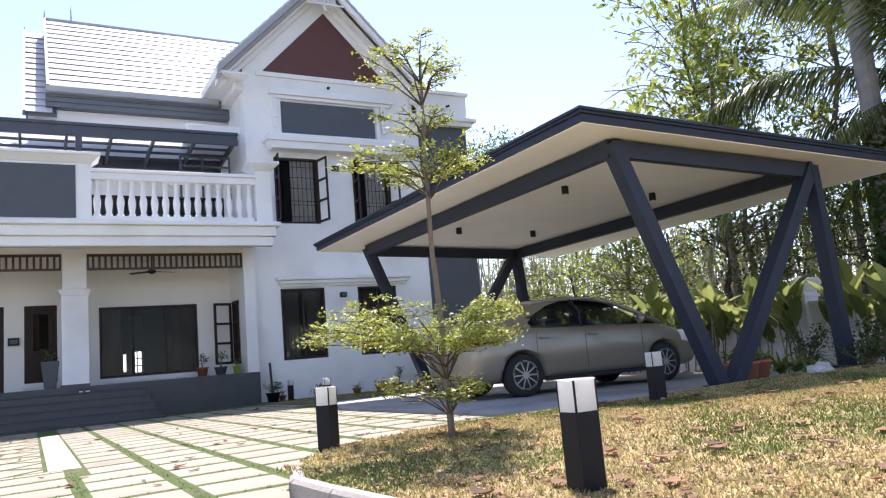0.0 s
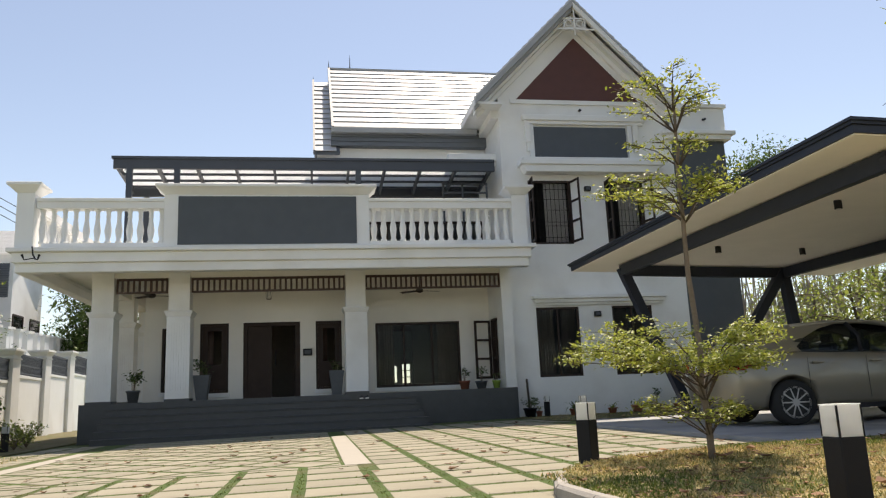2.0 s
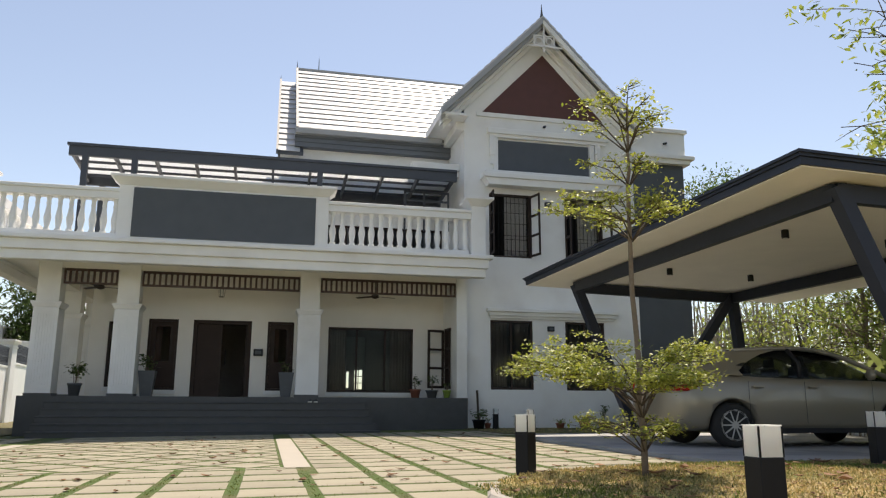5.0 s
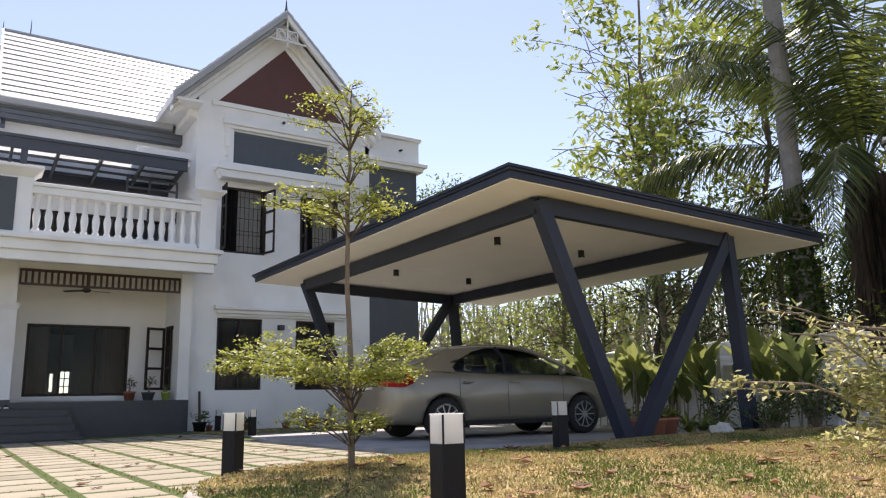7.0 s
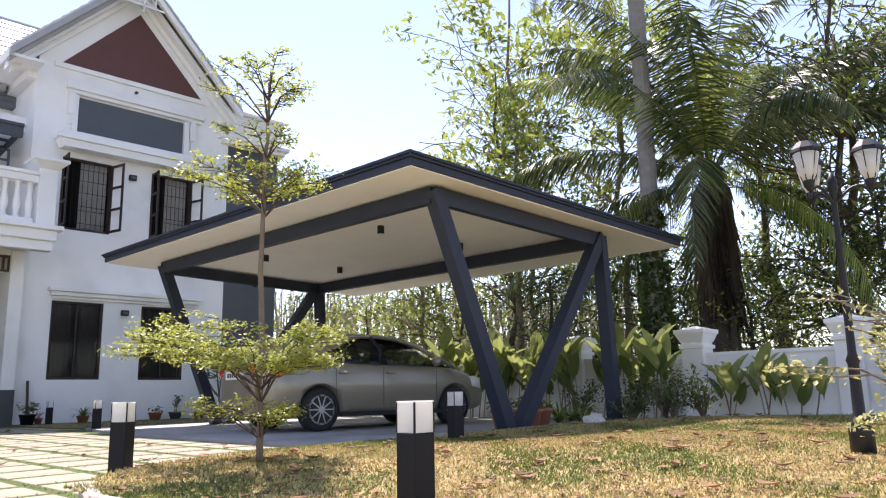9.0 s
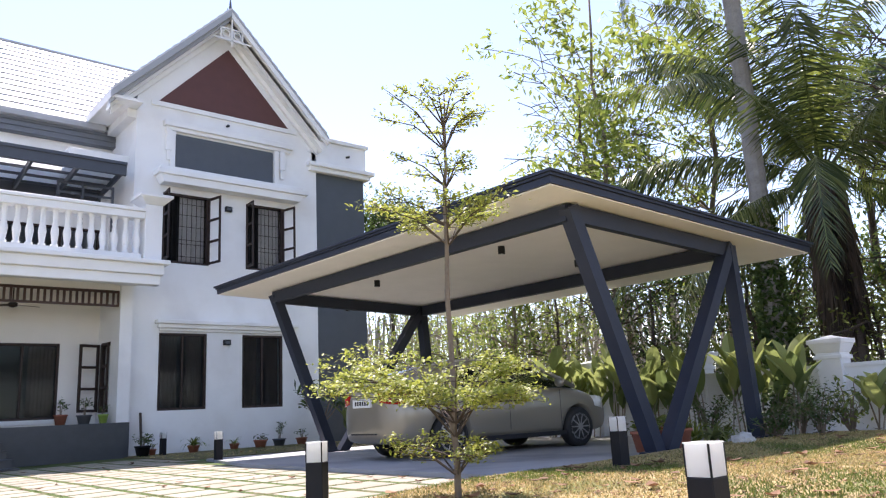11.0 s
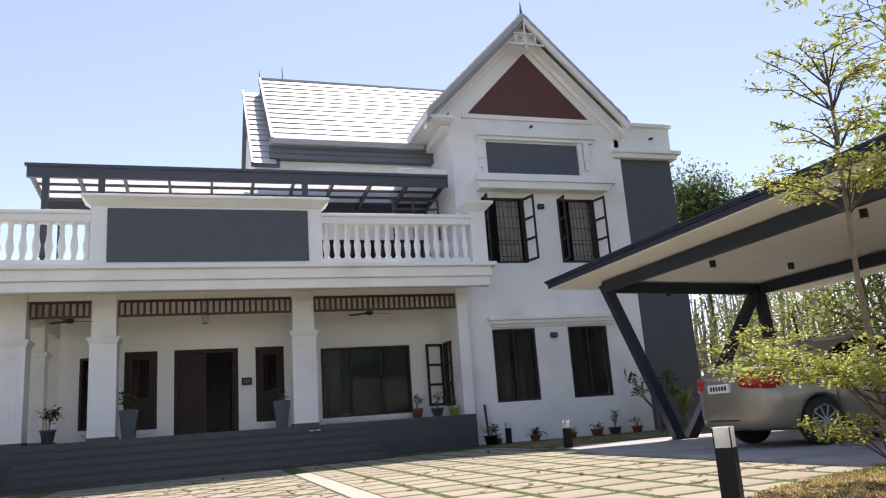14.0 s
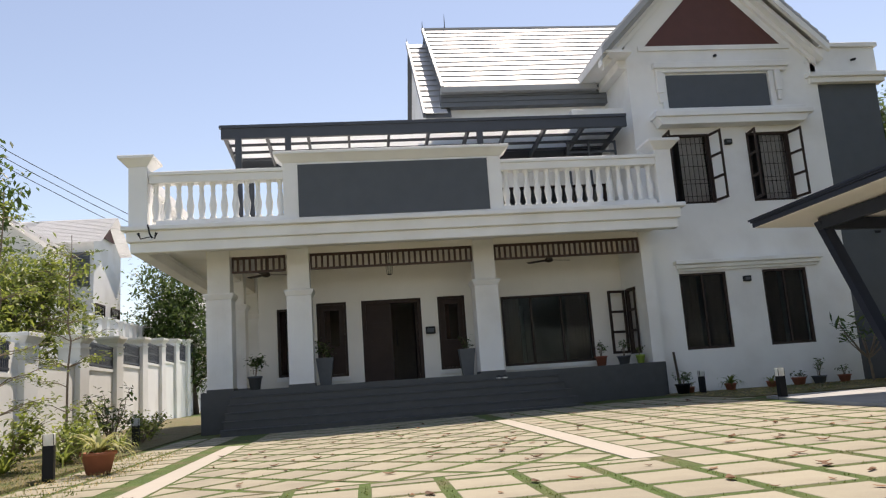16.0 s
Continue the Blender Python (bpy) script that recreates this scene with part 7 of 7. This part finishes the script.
# frangipani by the grey end bay
rng = np.random.default_rng(66)
ob = empty("frangipani", pose(9.55, 17.2, 0.0), "small frangipani with dark leaf whorls beside the end bay", "tree")
bm, cs = bmesh.new(), []
limb(bm, (0, 0, 0), (-0.05, 0, 0.55), 0.035, 0.028, rng)
for k in range(9):
    a = 2 * math.pi * k / 9
    tip = (-0.05 + 0.55 * math.cos(a), 0.4 * math.sin(a), 1.0 + 0.5 * rng.uniform(0, 1))
    limb(bm, (-0.05, 0, 0.55), tip, 0.022, 0.012, rng, -0.05, 4)
    cs.append(np.array(tip) + rng.normal(0, 0.09, (16, 3)))
part("trunk", bm, M_BARK, ob)
v, f = leaves(np.concatenate(cs), 0.26, rng, 0.32, 0.1, 0.5)
quads("crown", v, f, L_DARK, ob)

# ---- grass, turf and fallen leaves ----
def blades(name, pts, hgt, leaf_m, rng, label, category, width=0.006):
    p = np.asarray(pts, float)
    n = len(p)
    a = rng.uniform(0, 6.28, n)
    sd = np.stack([np.cos(a), np.sin(a), np.zeros(n)], 1) * width * rng.uniform(0.6, 1.4, (n, 1))
    bend = rng.normal(0, 0.55, (n, 2))
    h_ = hgt * rng.uniform(0.4, 1.3, n)
    tip = p + np.stack([bend[:, 0] * h_, bend[:, 1] * h_, h_], 1)
    v = np.stack([p - sd, p + sd, tip], 1).reshape(-1, 3)
    k = np.arange(n) * 3
    ob = quads(name, v.tolist(), np.stack([k, k + 1, k + 2], 1).tolist(), leaf_m)
    return tagged(ob, label, category, kind="stuff")


rng = np.random.default_rng(21)
pts = []
while len(pts) < 150000:
    d, a = rng.uniform(1.2, 12) ** 1.0, radians(rng.uniform(-8, 78))
    x, y = d * math.sin(a) + 0.1, d * math.cos(a) - 1.4
    if x < lawn_edge(y) + 0.03 or y > 5.1 or x > 11.35 or rng.random() > 0.25 + 0.75 * d / 9:
        continue
    pts.append((x, y, lawn_z(x, y) - 0.004))
for k in range(9000):
    x, y = (rng.uniform(-7.3, -4.8), rng.uniform(7, 13.1)) if k % 2 else (rng.uniform(4.95, 11), rng.uniform(14.7, 18.3))
    pts.append((x, y, -0.076 if k % 2 else 0.03))
def patchy(p):
    return math.sin(1.9 * p[0] + 1.1 * math.sin(1.3 * p[1])) + math.sin(2.3 * p[1] + 0.8 * p[0]) + 0.8 * math.sin(5.1 * p[0] - 4.3 * p[1])


green = [patchy(p) + rng.normal(0, 0.7) > 0.75 for p in pts]
blades("lawn_grass", [p for p, g_ in zip(pts, green) if not g_], 0.024, L_GRASS, rng, "short dry yellow-green lawn grass", "grass")
blades("lawn_grass", [p for p, g_ in zip(pts, green) if g_], 0.028, L_TURF, rng, "greener tufts of grass in the lawn", "grass")
pts = []
for x, y, turn in near + [s_ for s_ in farther if s_[1] > 5]:
    for k in range(46 if y < 9.2 else 26):
        side, u = rng.integers(0, 4), rng.uniform(-0.5, 0.5) * PITCH
        q = PITCH / 2 + rng.normal(0, 0.012)
        lx, ly = ((u, q), (u, -q), (q, u), (-q, u))[side]
        c, s = math.cos(radians(turn)), math.sin(radians(turn))
        xx = x + c * lx - s * ly
        pts.append((xx, y + s * lx + c * ly, gz(xx) + 0.004))
blades("joint_turf", pts, 0.02, L_TURF, rng, "green turf tufts between the drive slabs", "grass")


def litter(name, pts, rng, size, label):
    v, f = [], []
    for x, y, z in pts:
        a, s = rng.uniform(0, 6.28), size * rng.uniform(0.6, 1.4)
        d, sd = np.array([math.cos(a), math.sin(a), 0]), np.array([-math.sin(a), math.cos(a), 0])
        b, c, curl = len(v), np.array([x, y, z + 0.006]), rng.uniform(0.05, 0.35)
        for q in range(5):
            t = q / 4 - 0.5
            w = 0.26 * s * math.cos(t * 2.9)
            p = c + d * s * t + [0, 0, curl * s * (4 * t * t) * 0.6]
            v += [(p - sd * w + [0, 0, curl * w]).tolist(), p.tolist(), (p + sd * w + [0, 0, curl * w]).tolist()]
        for q in range(4):
            i = b + 3 * q
            f += [(i, i + 1, i + 4, i + 3), (i + 1, i + 2, i + 5, i + 4)]
    ob = quads(name, v, f, L_DRY)
    return tagged(ob, label, "leaves", kind="stuff")


pts = []
while len(pts) < 330:
    x, y = rng.uniform(1.4, 11.3), rng.uniform(-1, 5)
    if x > lawn_edge(y) + 0.1:
        pts.append((x, y, lawn_z(x, y) + 0.012))
crumbs = []
while len(crumbs) < 3200:
    d, a = rng.uniform(1.5, 10), radians(rng.uniform(-5, 78))
    x, y = d * math.sin(a) + 0.1, d * math.cos(a) - 1.4
    if x > lawn_edge(y) + 0.05 and y < 5.1 and x < 11.35:
        crumbs.append((x, y, lawn_z(x, y) + 0.004))
litter("leaf_crumbs", crumbs, rng, 0.045, "small broken brown leaf bits in the grass")
pts += [(x, 16.6 + rng.uniform(-2, 1.6), 0.03) for x in rng.uniform(5, 10, 12)]
litter("fallen_leaves", pts, rng, 0.13, "curled brown fallen leaves on the lawn")
pts = [(x, y, gz(x) + 0.012) for x, y in zip(rng.uniform(-4.5, 4.6, 210), rng.uniform(4.5, 15.5, 210)) if not on_lawn(x, y)]
litter("fallen_leaves", pts, rng, 0.11, "dry brown leaves scattered on the drive")

# drive slabs nearest the walk
for x, y, turn in near:
    piece("slab", slab_me, drive, settled(x, y, turn))
